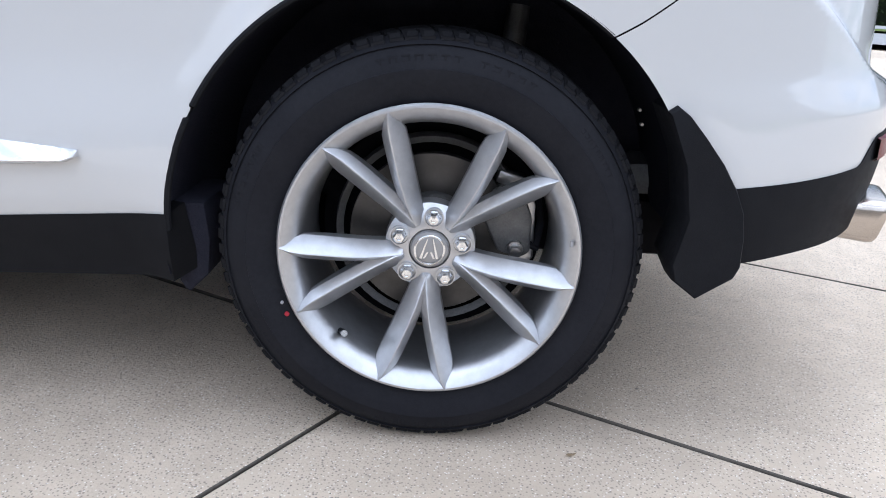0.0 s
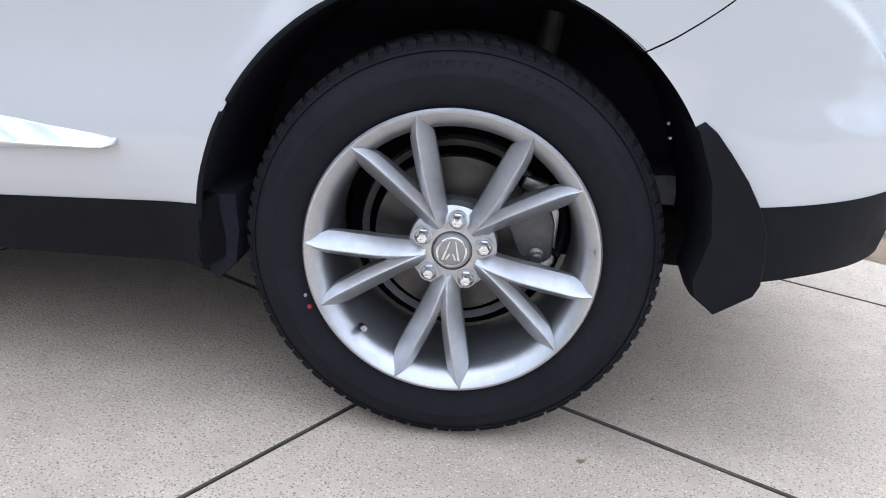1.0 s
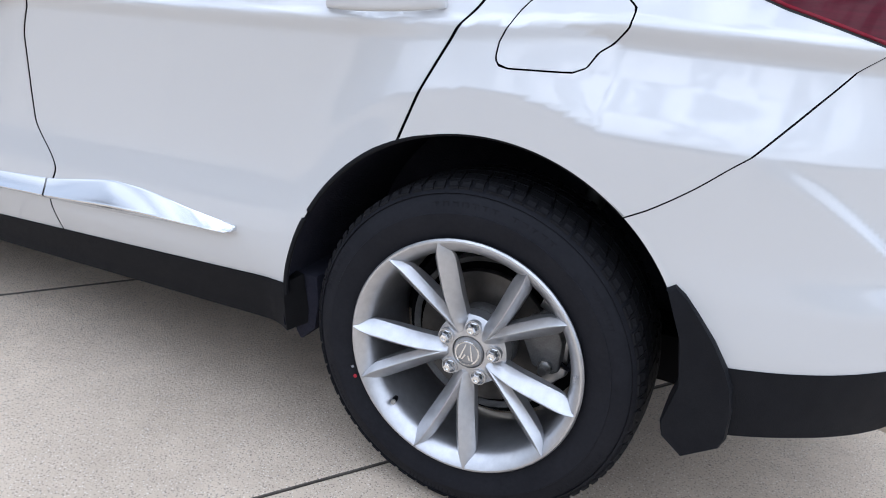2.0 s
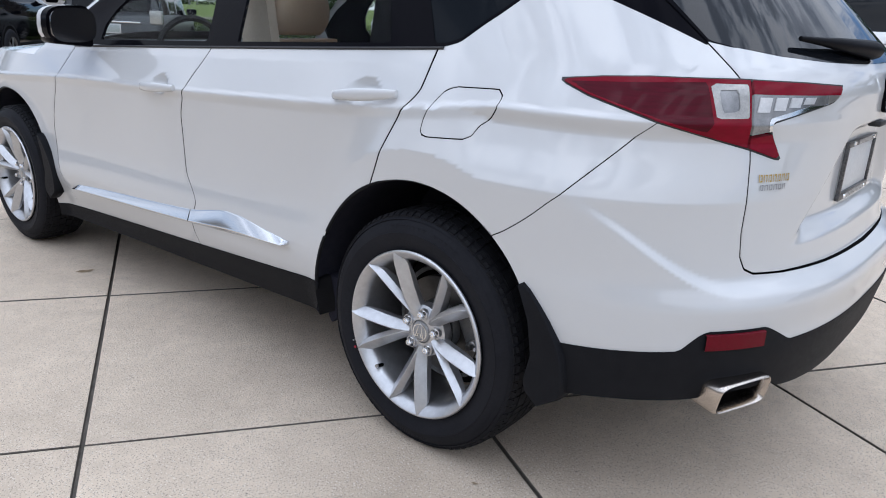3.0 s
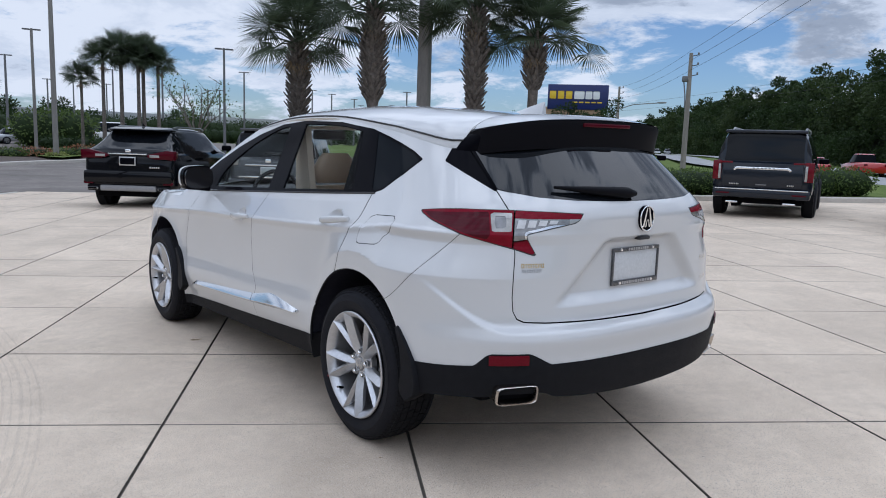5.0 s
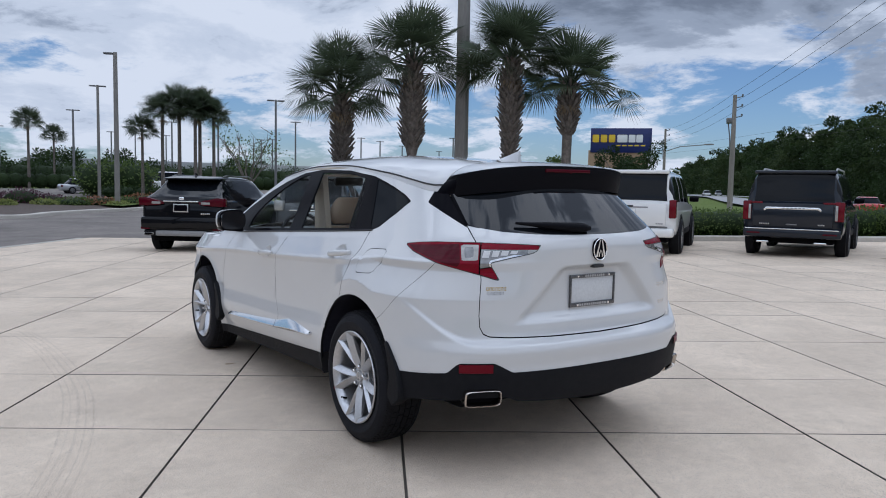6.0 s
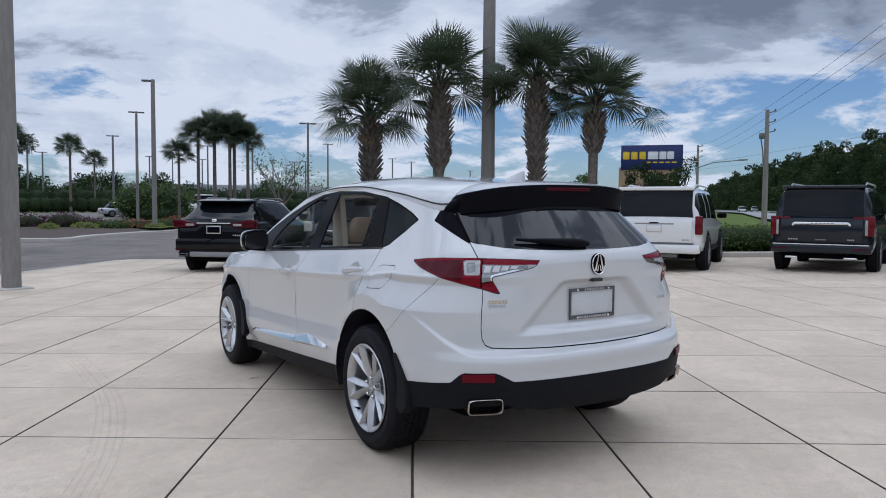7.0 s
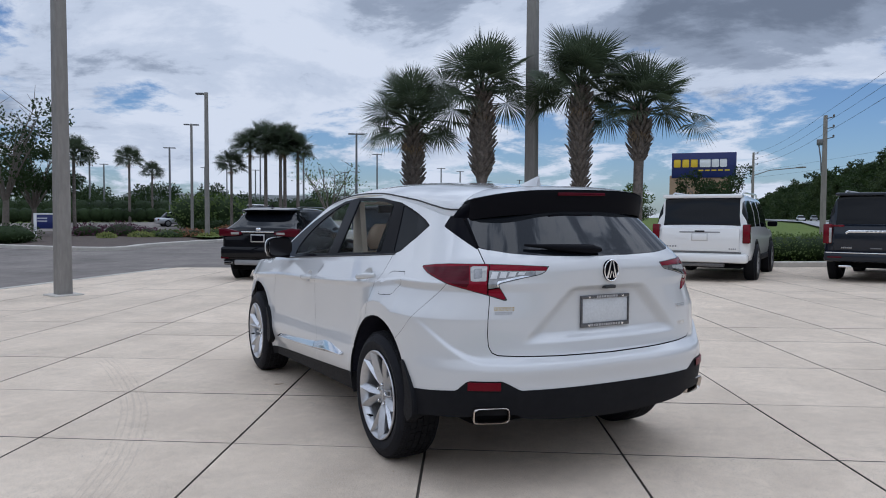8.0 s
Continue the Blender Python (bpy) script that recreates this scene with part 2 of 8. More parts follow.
WHITE_PLATE = material("plate_blank", (0.56, 0.57, 0.58), 0.4, col2=(0.60, 0.61, 0.62), scale=9)
FRAME_GREY = material("plate_frame_metal", (0.045, 0.045, 0.048), 0.3, 0.7, col2=(0.20, 0.20, 0.205), scale=140)
GOLD = material("gold_decal", (0.45, 0.31, 0.07), 0.4, 0.3)
RED_DOT = material("red_paint_mark", (0.33, 0.015, 0.03), 0.6)
GREY_MARK = material("grey_mark", (0.28, 0.28, 0.29), 0.6)


def see_through(m, share=0.4):
    """Let light pass a leaf: part of the surface scatters to its far side."""
    t = m.node_tree
    b, o = t.nodes["Principled BSDF"], t.nodes["Material Output"]
    tl, mx = t.nodes.new("ShaderNodeBsdfTranslucent"), t.nodes.new("ShaderNodeMixShader")
    mx.inputs[0].default_value = share
    src = b.inputs["Base Color"].links[0].from_socket
    t.links.new(src, tl.inputs[0])
    t.links.new(b.outputs[0], mx.inputs[1]); t.links.new(tl.outputs[0], mx.inputs[2])
    t.links.new(mx.outputs[0], o.inputs[0])


def clear_glass(name, tint, dark):
    if name in MATS: return MATS[name]
    m = bpy.data.materials.new(name)
    m.use_nodes = True
    t = m.node_tree
    t.nodes.remove(t.nodes["Principled BSDF"])
    tr, gl, mx, fr = (t.nodes.new(k) for k in ("ShaderNodeBsdfTransparent", "ShaderNodeBsdfGlossy", "ShaderNodeMixShader", "ShaderNodeLayerWeight"))
    pw, ad = t.nodes.new("ShaderNodeMath"), t.nodes.new("ShaderNodeMath")
    pw.operation, ad.operation = "POWER", "MULTIPLY_ADD"
    pw.inputs[1].default_value, ad.inputs[1].default_value, ad.inputs[2].default_value = 5.0, 0.10, 0.006
    fr.inputs[0].default_value = 0.5
    t.links.new(fr.outputs["Facing"], pw.inputs[0]); t.links.new(pw.outputs[0], ad.inputs[0])
    tr.inputs[0].default_value = tuple(c * dark for c in tint) + (1,)
    gl.inputs["Roughness"].default_value = 0.01
    t.links.new(ad.outputs[0], mx.inputs[0]); t.links.new(tr.outputs[0], mx.inputs[1]); t.links.new(gl.outputs[0], mx.inputs[2])
    t.links.new(mx.outputs[0], t.nodes["Material Output"].inputs[0])
    MATS[name] = m
    return m


GLASS = clear_glass("car_glass", (0.95, 0.98, 0.97), 0.94)

# ---- building helpers ----


def mesh_of(name, bm, mat, smooth=False):
    me = bpy.data.meshes.new(name)
    bm.normal_update()
    bm.to_mesh(me)
    bm.free()
    for m in mat if isinstance(mat, (list, tuple)) else (mat,): me.materials.append(m)
    if smooth:
        for p in me.polygons: p.use_smooth = True
        if smooth is not True: me.set_sharp_from_angle(angle=radians(smooth))
    return me


def part(name, bm, mat, parent, label="", smooth=40):
    ob = new(name, mesh_of(name, bm, mat, smooth))
    ob.parent = parent
    if label: ob["label"] = label
    return ob


def thing(name, label, category, m=None, group="", kind=""):
    ob = new(name)
    ob.empty_display_size = 0.2
    if m: ob.matrix_world = m
    return tagged(ob, label, category, group, kind)


def solid(name, bm, mat, label, category="", m=None, group="", kind="", smooth=40):
    ob = new(name, mesh_of(name, bm, mat, smooth))
    if m: ob.matrix_world = m
    return tagged(ob, label, category, group, kind)


def box(x0, x1, y0, y1, z0, z1, bevel=0.0, seg=2, bm=None):
    bm = bm or bmesh.new()
    g = bmesh.ops.create_cube(bm, size=1.0)
    for v in g["verts"]:
        v.co = Vector((x0 + (v.co.x + 0.5) * (x1 - x0), y0 + (v.co.y + 0.5) * (y1 - y0), z0 + (v.co.z + 0.5) * (z1 - z0)))
    if bevel:
        es = list({e for v in g["verts"] for e in v.link_edges})
        bmesh.ops.bevel(bm, geom=es, offset=bevel, segments=seg, affect="EDGES", profile=0.5)
    return bm


def lathe(profile, n=64, axis="y", bm=None, at=(0, 0, 0), closed=False):
    """Revolve (radius, along) points about an axis through at."""
    bm = bm or bmesh.new()
    rings = []
    for k in range(n):
        a = 2 * math.pi * k / n
        c, s = math.cos(a), math.sin(a)
        ring = []
        for r, h in profile:
            p = {"y": (r * c, h, r * s), "x": (h, r * c, r * s), "z": (r * c, r * s, h)}[axis]
            ring.append(bm.verts.new(Vector(p) + Vector(at)))
        rings.append(ring)
    m = len(profile)
    for k in range(n):
        a, b = rings[k], rings[(k + 1) % n]
        for i in range(m if closed else m - 1):
            j = (i + 1) % m
            bm.faces.new((a[i], a[j], b[j], b[i]))
    bmesh.ops.recalc_face_normals(bm, faces=bm.faces)
    return bm


def prism(outline, y0, y1, bevel=0.0, bm=None, axis="y", seg=2):
    """Extrude an outline of (a, b) points along an axis."""
    bm = bm or bmesh.new()
    def pt(a, b, h): return {"y": (a, h, b), "x": (h, a, b), "z": (a, b, h)}[axis]
    lo = [bm.verts.new(pt(a, b, y0)) for a, b in outline]
    hi = [bm.verts.new(pt(a, b, y1)) for a, b in outline]
    fs = [bm.faces.new(lo), bm.faces.new(hi[::-1])]
    for i in range(len(lo)):
        j = (i + 1) % len(lo)
        fs.append(bm.faces.new((lo[j], lo[i], hi[i], hi[j])))
    bmesh.ops.recalc_face_normals(bm, faces=fs)
    if bevel:
        es = list({e for f in fs for e in f.edges})
        bmesh.ops.bevel(bm, geom=es, offset=bevel, segments=seg, affect="EDGES", profile=0.5)
    return bm


def tube(points, radius, n=8, bm=None, cap=True):
    bm = bm or bmesh.new()
    pts = [Vector(p) for p in points]
    rs = radius if isinstance(radius, (list, tuple)) else [radius] * len(pts)
    rings = []
    for i, p in enumerate(pts):
        d = (pts[min(i + 1, len(pts) - 1)] - pts[max(i - 1, 0)]).normalized()
        side = d.cross(Vector((0, 0, 1)) if abs(d.z) < 0.9 else Vector((1, 0, 0))).normalized()
        up_ = side.cross(d)
        rings.append([bm.verts.new(p + rs[i] * (math.cos(2 * math.pi * k / n) * side + math.sin(2 * math.pi * k / n) * up_)) for k in range(n)])
    for a, b in zip(rings, rings[1:]):
        for k in range(n): bm.faces.new((a[k], a[(k + 1) % n], b[(k + 1) % n], b[k]))
    if cap:
        bm.faces.new(rings[0][::-1]); bm.faces.new(rings[-1])
    return bm


def loft(rings, bm=None, closed=True, caps=True):
    bm = bm or bmesh.new()
    rv = [[bm.verts.new(p) for p in r] for r in rings]
    for a, b in zip(rv, rv[1:]):
        n = len(a)
        for k in range(n if closed else n - 1):
            bm.faces.new((a[k], a[(k + 1) % n], b[(k + 1) % n], b[k]))
    if closed and caps:
        bm.faces.new(rv[0][::-1]); bm.faces.new(rv[-1])
    bmesh.ops.recalc_face_normals(bm, faces=bm.faces)
    return bm


def merge(*bms):
    """Join several bmeshes into the first."""
    base = bms[0]
    for b in bms[1:]:
        me = bpy.data.meshes.new("joined")
        b.to_mesh(me); b.free()
        base.from_mesh(me)
        bpy.data.meshes.remove(me)
    return base


def ground_z(x, y):
    """The lot falls gently away to the front of the white car; the ground rises again beyond the drive."""
    return 0.013 * min(20, max(-24, x)) + 0.008 * (min(30, max(-30, y)) + 0.9) + 0.75 * min(1, max(0, (-60 - x) / 22))
# ---- the white car's body surface ----
def knots(pts, s):
    """Smooth value at s through a few (s, value) knots."""
    if s <= pts[0][0]: return pts[0][1]
    if s >= pts[-1][0]: return pts[-1][1]
    for i in range(len(pts) - 1):
        (a, p), (b, q) = pts[i], pts[i + 1]
        if s <= b:
            t = (s - a) / (b - a)
            d = (q - p) / (b - a)
            m0 = d if i == 0 else (q - pts[i - 1][1]) / (b - pts[i - 1][0])
            m1 = d if i == len(pts) - 2 else (pts[i + 2][1] - p) / (pts[i + 2][0] - a)
            if d == 0: m0 = m1 = 0
            else:
                m0 = 0 if m0 / d < 0 else m0 if abs(m0) < 3 * abs(d) else 3 * d
                m1 = 0 if m1 / d < 0 else m1 if abs(m1) < 3 * abs(d) else 3 * d
            h = b - a
            return (2*t**3 - 3*t*t + 1)*p + (t**3 - 2*t*t + t)*h*m0 + (3*t*t - 2*t**3)*q + (t**3 - t*t)*h*m1

def ease(a, b, s):
    t = min(1, max(0, (s - a) / (b - a)))
    return t * t * (3 - 2 * t)

WB = 2.92           # wheelbase as it stands
REAR_END = [(0.18, 0.80), (0.34, 0.915), (0.45, 0.945), (0.53, 0.955), (0.61, 0.930), (0.648, 0.912), (0.675, 0.900), (0.72, 0.893), (0.85, 0.885),
            (1.00, 0.886), (1.10, 0.888), (1.15, 0.870), (1.20, 0.825), (1.30, 0.728), (1.45, 0.575), (1.56, 0.455)]
NOSE = [(0.18, -3.70), (0.45, -3.86), (0.75, -3.88), (0.95, -3.72), (1.0, -3.55)]
SCREEN = [(1.0, -3.02), (1.3, -2.56), (1.57, -2.0)]
RAIL = [(-2.60, 1.14), (-2.09, 1.405), (-1.52, 1.525), (-1.17, 1.546), (-0.70, 1.530), (-0.21, 1.467), (0.10, 1.414), (0.30, 1.382), (0.45, 1.392), (0.6, 1.402)]
CREASE = [(-3.4, 0.86), (-2.2, 0.925), (-1.2, 0.955), (-0.2, 1.0), (0.3, 1.045), (0.9, 1.08)]
WIDE = [(-3.4, 0.86), (-2.9, 0.925), (-2.2, 0.918), (-1.2, 0.926), (-0.5, 0.930), (0.0, 0.905), (0.3, 0.868), (0.9, 0.84)]
BELT = [(-2.4, 1.06), (-1.844, 1.085), (-1.086, 1.120), (-0.037, 1.172), (0.06, 1.185)]

def half_width(x, z):
    """Half the body's width, with a dish behind each door handle."""
    y = side_width(x, z)
    for cx, cz in ((-1.395, 0.962), (-0.270, 1.037)):
        r = math.hypot((x - cx) / 0.064, (z - cz) / 0.040)
        if r < 1: y -= 0.022 * (1 - r * r) ** 1.2
    return y

def side_width(x, z):
    c, w = knots(CREASE, x), knots(WIDE, x)
    if z > c:
        d = z - c
        slope = 0.50 + 0.22 * ease(-0.6, 0.3, x)
        return w - 0.003 * ease(0, 0.015, d) - slope * d * ease(-0.004, 0.016, d) - 0.10 * max(0, d - 0.12) * (1 - ease(-0.6, 0.2, x))
    d = c - z
    flare_r = ease(0.52, 0.36, math.hypot(x, z - 0.37)) if abs(x) < 0.6 else 0
    flare_f = ease(0.52, 0.36, math.hypot(x + WB, z - 0.37)) if abs(x + WB) < 0.6 else 0
    y = w - 0.007 * ease(0, 0.035, d) - 0.012 * math.sin(min(1, d / 0.46) * math.pi)
    y += 0.010 * ease(0.30, 0.45, d) * ease(0.38, 0.50, z)
    y -= 0.05 * ease(0.44, 0.24, z)
    quarter = ease(-0.55, -0.1, x)
    y += quarter * (0.938 - y) * ease(0.08, 0.36, d)
    if -0.5 < x < 0.62 and z > 0.30:
        # flat flange round the rear wheel opening, with a crease along its outer edge
        r = math.hypot(x + 0.010, z - 0.388)
        y += max(0.0, 0.945 - y) * ease(-0.42, -0.12, x) * (1 if r < 0.515 else max(0.0, 1 - (r - 0.515) / 0.13))
    y = y + (0.945 - y) * max(flare_r, 0) * ease(0.0, -0.3, x) if x > -1 else y + (min(0.922, w + 0.012) - y) * flare_f
    return y

def shell(u, z, upper):
    """A point of the left half of the body: u 0 to 1 front corner, 1 to 2 front wing, 2 to 3 doors, 3 to 4 round to the back's middle."""
    xr = knots(REAR_END, z)
    if u > 2:
        # bumper ledge, sweeping up as it runs round the corner
        th = max(0.0, (u - 3)) / 1.0
        mid = 0.662 + 0.20 * ease(0.55, 0.10, th)
        xr += 0.040 * (ease(mid + 0.020, mid - 0.020, z) - ease(0.64, 0.53, z)) * ease(0.02, 0.25, th)
    xa = knots(REAR_END, z) - 0.69
    n = 2.8
    if upper:
        xf = knots(SCREEN, z)
        xb = xm = xf + 0.42
    else:
        xf, xb, xm = knots(NOSE, z), -3.15, -2.60
    if u < 1:
        th = (1 - u) * math.pi / 2
        m = 2.3
        return xb - (xb - xf) * math.sin(th) ** (2 / m), -half_width(xb, z) * max(0, math.cos(th)) ** (2 / m)
    if u < 2:
        x = xb + (xm - xb) * (u - 1)
        return x, -half_width(x, z)
    if u < 3:
        x = xm + (xa - xm) * (u - 2)
        return x, -half_width(x, z)
    th = (u - 3) * math.pi / 2
    s, c = math.sin(th), max(0.0, math.cos(th))
    x, y = xa + (xr - xa) * s ** (2 / n), -half_width(xa, z) * c ** (2 / n)
    # number plate recess in the tailgate
    edge = 0.20 + 1.0 * (1.0 - z)
    x -= 0.040 * ease(edge + 0.07, edge - 0.03, abs(y)) * ease(0.735, 0.79, z) * ease(1.02, 0.99, z)
    return x, y

def shell3(u, z, upper):
    x, y = shell(u, z, upper)
    return Vector((x, y, z))

# ---- the ground ----
SLAB_A, SLAB_B = radians(55.8), radians(151.0)
DIR_A, DIR_B = Vector((math.cos(SLAB_A), math.sin(SLAB_A))), Vector((math.cos(SLAB_B), math.sin(SLAB_B)))
NOR_A, NOR_B = Vector((-DIR_A.y, DIR_A.x)), Vector((DIR_B.y, -DIR_B.x))


def at_joints(a, b):
    """The crossing of the joint lines p.NOR_A = a and p.NOR_B = b."""
    det = NOR_A.x * NOR_B.y - NOR_A.y * NOR_B.x
    return Vector(((a * NOR_B.y - NOR_A.y * b) / det, (NOR_A.x * b - a * NOR_B.x) / det))


ROWS_A = [-11.93, -10.64, -9.35, -8.06, -6.77, -5.48, -4.19, -2.90, -1.61, -0.333, 0.931, 2.345, 3.865, 4.94, 6.15, 7.36]
while ROWS_A[-1] < 16.6: ROWS_A.append(ROWS_A[-1] + 1.24)
KERB_A = ROWS_A[-1] + 0.02
ROWS_B = [-9.94, -8.62, -7.15, -5.72, -4.33, -3.02, -1.745, -0.55, 0.595, 1.773, 2.97, 4.172] + [4.172 + 1.2 * k for k in range(1, 16)]


def edge_b(a):
    """The paving's edge along the drive, slightly askew to the joints."""
    return max(-12.6, -10.12 + 0.115 * (a - 9.8)) - 0.02


def sheet(name, corners, mat, label, lift, cells=1, kind="structure", category="ground"):
    """A gently sloping sheet over four plan corners."""
    bm = bmesh.new()
    a, b, c, d = (Vector(p) for p in corners)
    vs = [[None] * (cells + 1) for _ in range(cells + 1)]
    for i in range(cells + 1):
        for j in range(cells + 1):
            s, t = i / cells, j / cells
            p = a * (1 - s) * (1 - t) + b * s * (1 - t) + c * s * t + d * (1 - s) * t
            vs[i][j] = bm.verts.new((p.x, p.y, ground_z(p.x, p.y) + lift))
    for i in range(cells):
        for j in range(cells): bm.faces.new((vs[i][j], vs[i + 1][j], vs[i + 1][j + 1], vs[i][j + 1]))
    bmesh.ops.recalc_face_normals(bm, faces=bm.faces)
    for f in bm.faces:
        if f.normal.z < 0: f.normal_flip()
    return solid(name, bm, mat, label, category, kind=kind, smooth=False)


def wide_ground():
    bm = bmesh.new()
    edges = [-3500, -900, -300, -120, -80, -60, -45, -30, -20, 0, 20, 30, 60, 120, 300, 900, 3500]
    vs = [[bm.verts.new((x, y, ground_z(x, y) - 0.16)) for y in edges] for x in edges]
    for i in range(len(edges) - 1):
        for j in range(len(edges) - 1): bm.faces.new((vs[i][j], vs[i + 1][j], vs[i + 1][j + 1], vs[i][j + 1]))
    solid("ground", bm, GRASS, "green mown grass reaching to the horizon", "ground", kind="structure", smooth=False)


wide_ground()


def unseen_wall(name, x0, x1, y0, y1, h):
    """A plain stucco wall, unseen behind the camera, added to shade the car's flank."""
    wall = thing(name, "unseen plain tan wall added to shade the car's side", "building", kind="structure")
    bm = box(x0, x1, y0, y1, -1.0, h)
    part("wall", bm, material("wall_stucco", (0.30, 0.28, 0.25), 0.9, col2=(0.36, 0.33, 0.295), scale=0.5, bump=0.2), wall, smooth=False)


unseen_wall("wall_south", -34, 60, -19.0, -14.0, 4.0)

# ---- wheels ----
TYRE_R, RIM_R = 0.364, 0.2535


def tyre_mesh():
    half = 0.112
    prof = [(0.244, -half + 0.004), (0.262, -half - 0.004), (0.285, -half - 0.013), (0.305, -half - 0.0145), (0.306, -half - 0.0125), (0.325, -half - 0.008), (0.340, -half + 0.004), (0.3415, -half + 0.001), (0.349, -half + 0.010), (0.357, -half + 0.026)]
    inner = [(r, -h) for r, h in prof[::-1]]
    return lathe(prof + [(0.3575, -half + 0.03), (0.3575, half - 0.03)] + inner, 120)


def tread_mesh():
    """Shoulder and rib blocks round the tyre."""
    bm = bmesh.new()
    n = 84
    bands = [(-0.104, -0.074, 0.352, 0.362), (-0.068, -0.038, 0.362, 0.364), (-0.032, -0.003, 0.364, 0.365), (0.003, 0.032, 0.365, 0.364), (0.038, 0.068, 0.364, 0.362), (0.074, 0.104, 0.362, 0.352)]
    for k in range(n):
        for bi, (h0, h1, r0, r1) in enumerate(bands):
            shift = 0.25 * (bi % 3) + 0.08 * math.sin(k * 2.4 + bi)
            a0 = 2 * math.pi * (k + shift) / n
            a1 = a0 + 2 * math.pi * (0.80 if bi in (0, 5) else 0.87) / n
            skew = 0.25 * 2 * math.pi / n * (1 if bi < 3 else -1)
            q = []
            for r_in in (0.350, None):
                for a, h, r, sk in ((a0, h0, r0, 0), (a1, h0, r0, 0), (a1, h1, r1, skew), (a0, h1, r1, skew)):
                    rr = r_in - 0.006 if r_in else r
                    q.append(bm.verts.new((rr * math.cos(a + sk), h, rr * math.sin(a + sk))))
            for f in ((4, 5, 6, 7), (0, 1, 5, 4), (1, 2, 6, 5), (2, 3, 7, 6), (3, 0, 4, 7)): bm.faces.new([q[i] for i in f])
    # sidewall sipes on the shoulder, seen from the side
    for k in range(n):
        for side in (-1, 1):
            a0 = 2 * math.pi * (k + 0.1) / n
            a1 = a0 + 2 * math.pi * 0.62 / n
            p = []
            for r, h in ((0.3475, 0.1035), (0.3600, 0.0905)):
                for a in (a0, a1): p.append(bm.verts.new((r * math.cos(a), side * (h + 0.0015), r * math.sin(a))))
            for r, h in ((0.3455, 0.098), (0.356, 0.083)):
                for a in (a0, a1): p.append(bm.verts.new((r * math.cos(a), side * h, r * math.sin(a))))
            for f in ((0, 1, 3, 2), (0, 4, 5, 1), (2, 3, 7, 6), (0, 2, 6, 4), (1, 5, 7, 3)): bm.faces.new([p[i] for i in f])
    bmesh.ops.recalc_face_normals(bm, faces=bm.faces)
    return bm


def rim_mesh():
    f = -0.112
    return lathe([(0.2440, f - 0.002), (0.2535, f - 0.006), (0.2540, f - 0.011), (0.2508, f - 0.0150), (0.2470, f - 0.0155), (0.2420, f - 0.0125), (0.2320, f - 0.0030), (0.2240, f + 0.0080), (0.2195, f + 0.0200), (0.2180, f + 0.035), (0.2160, f + 0.075), (0.2130, f + 0.13), (0.2190, f + 0.185), (0.2300, f + 0.20)], 120)


def spoke_mesh(root, tip, flip):
    """One blade from the hub to the rim's lip: a ridge with a broad and a narrow flank. root and tip: degrees."""
    rings = []
    for i in range(13):
        t = i / 12
        r = 0.046 + (0.2475 - 0.046) * t
        a = radians(root + (tip - root) * (0.25 * t + 0.75 * (1 - (1 - t) ** 2.0)))
        w = knots([(0, 0.0160), (0.15, 0.0172), (0.45, 0.0200), (0.80, 0.0208), (0.90, 0.0155), (1.0, 0.0012)], t)
        y = knots([(0, -0.086), (0.10, -0.094), (0.35, -0.110), (0.7, -0.124), (0.92, -0.1315), (1.0, -0.1315)], t)
        back = y + knots([(0, 0.046), (0.5, 0.046), (0.85, 0.034), (1.0, 0.012)], t)
        sl = knots([(0, 0.55), (0.25, 1.0), (0.85, 1.0), (1.0, 0.25)], t)
        c, s = math.cos(a), math.sin(a)
        base = Vector((r * c, 0, r * s))
        tan = Vector((-s, 0, c)) * (1 if flip else -1)
        row = []
        for q, d in ((-1.0, back), (-0.97, y + 0.019 * sl), (-0.42, y + 0.0022 * sl), (-0.34, y + 0.0003), (-0.29, y), (-0.22, y + 0.0006), (-0.14, y + 0.0024 * sl), (0.45, y + 0.0150 * sl), (0.96, y + 0.0285 * sl), (1.0, back)):
            row.append(base + tan * (w * q) + Vector((0, d, 0)))
        rings.append(row)
    return loft(rings)


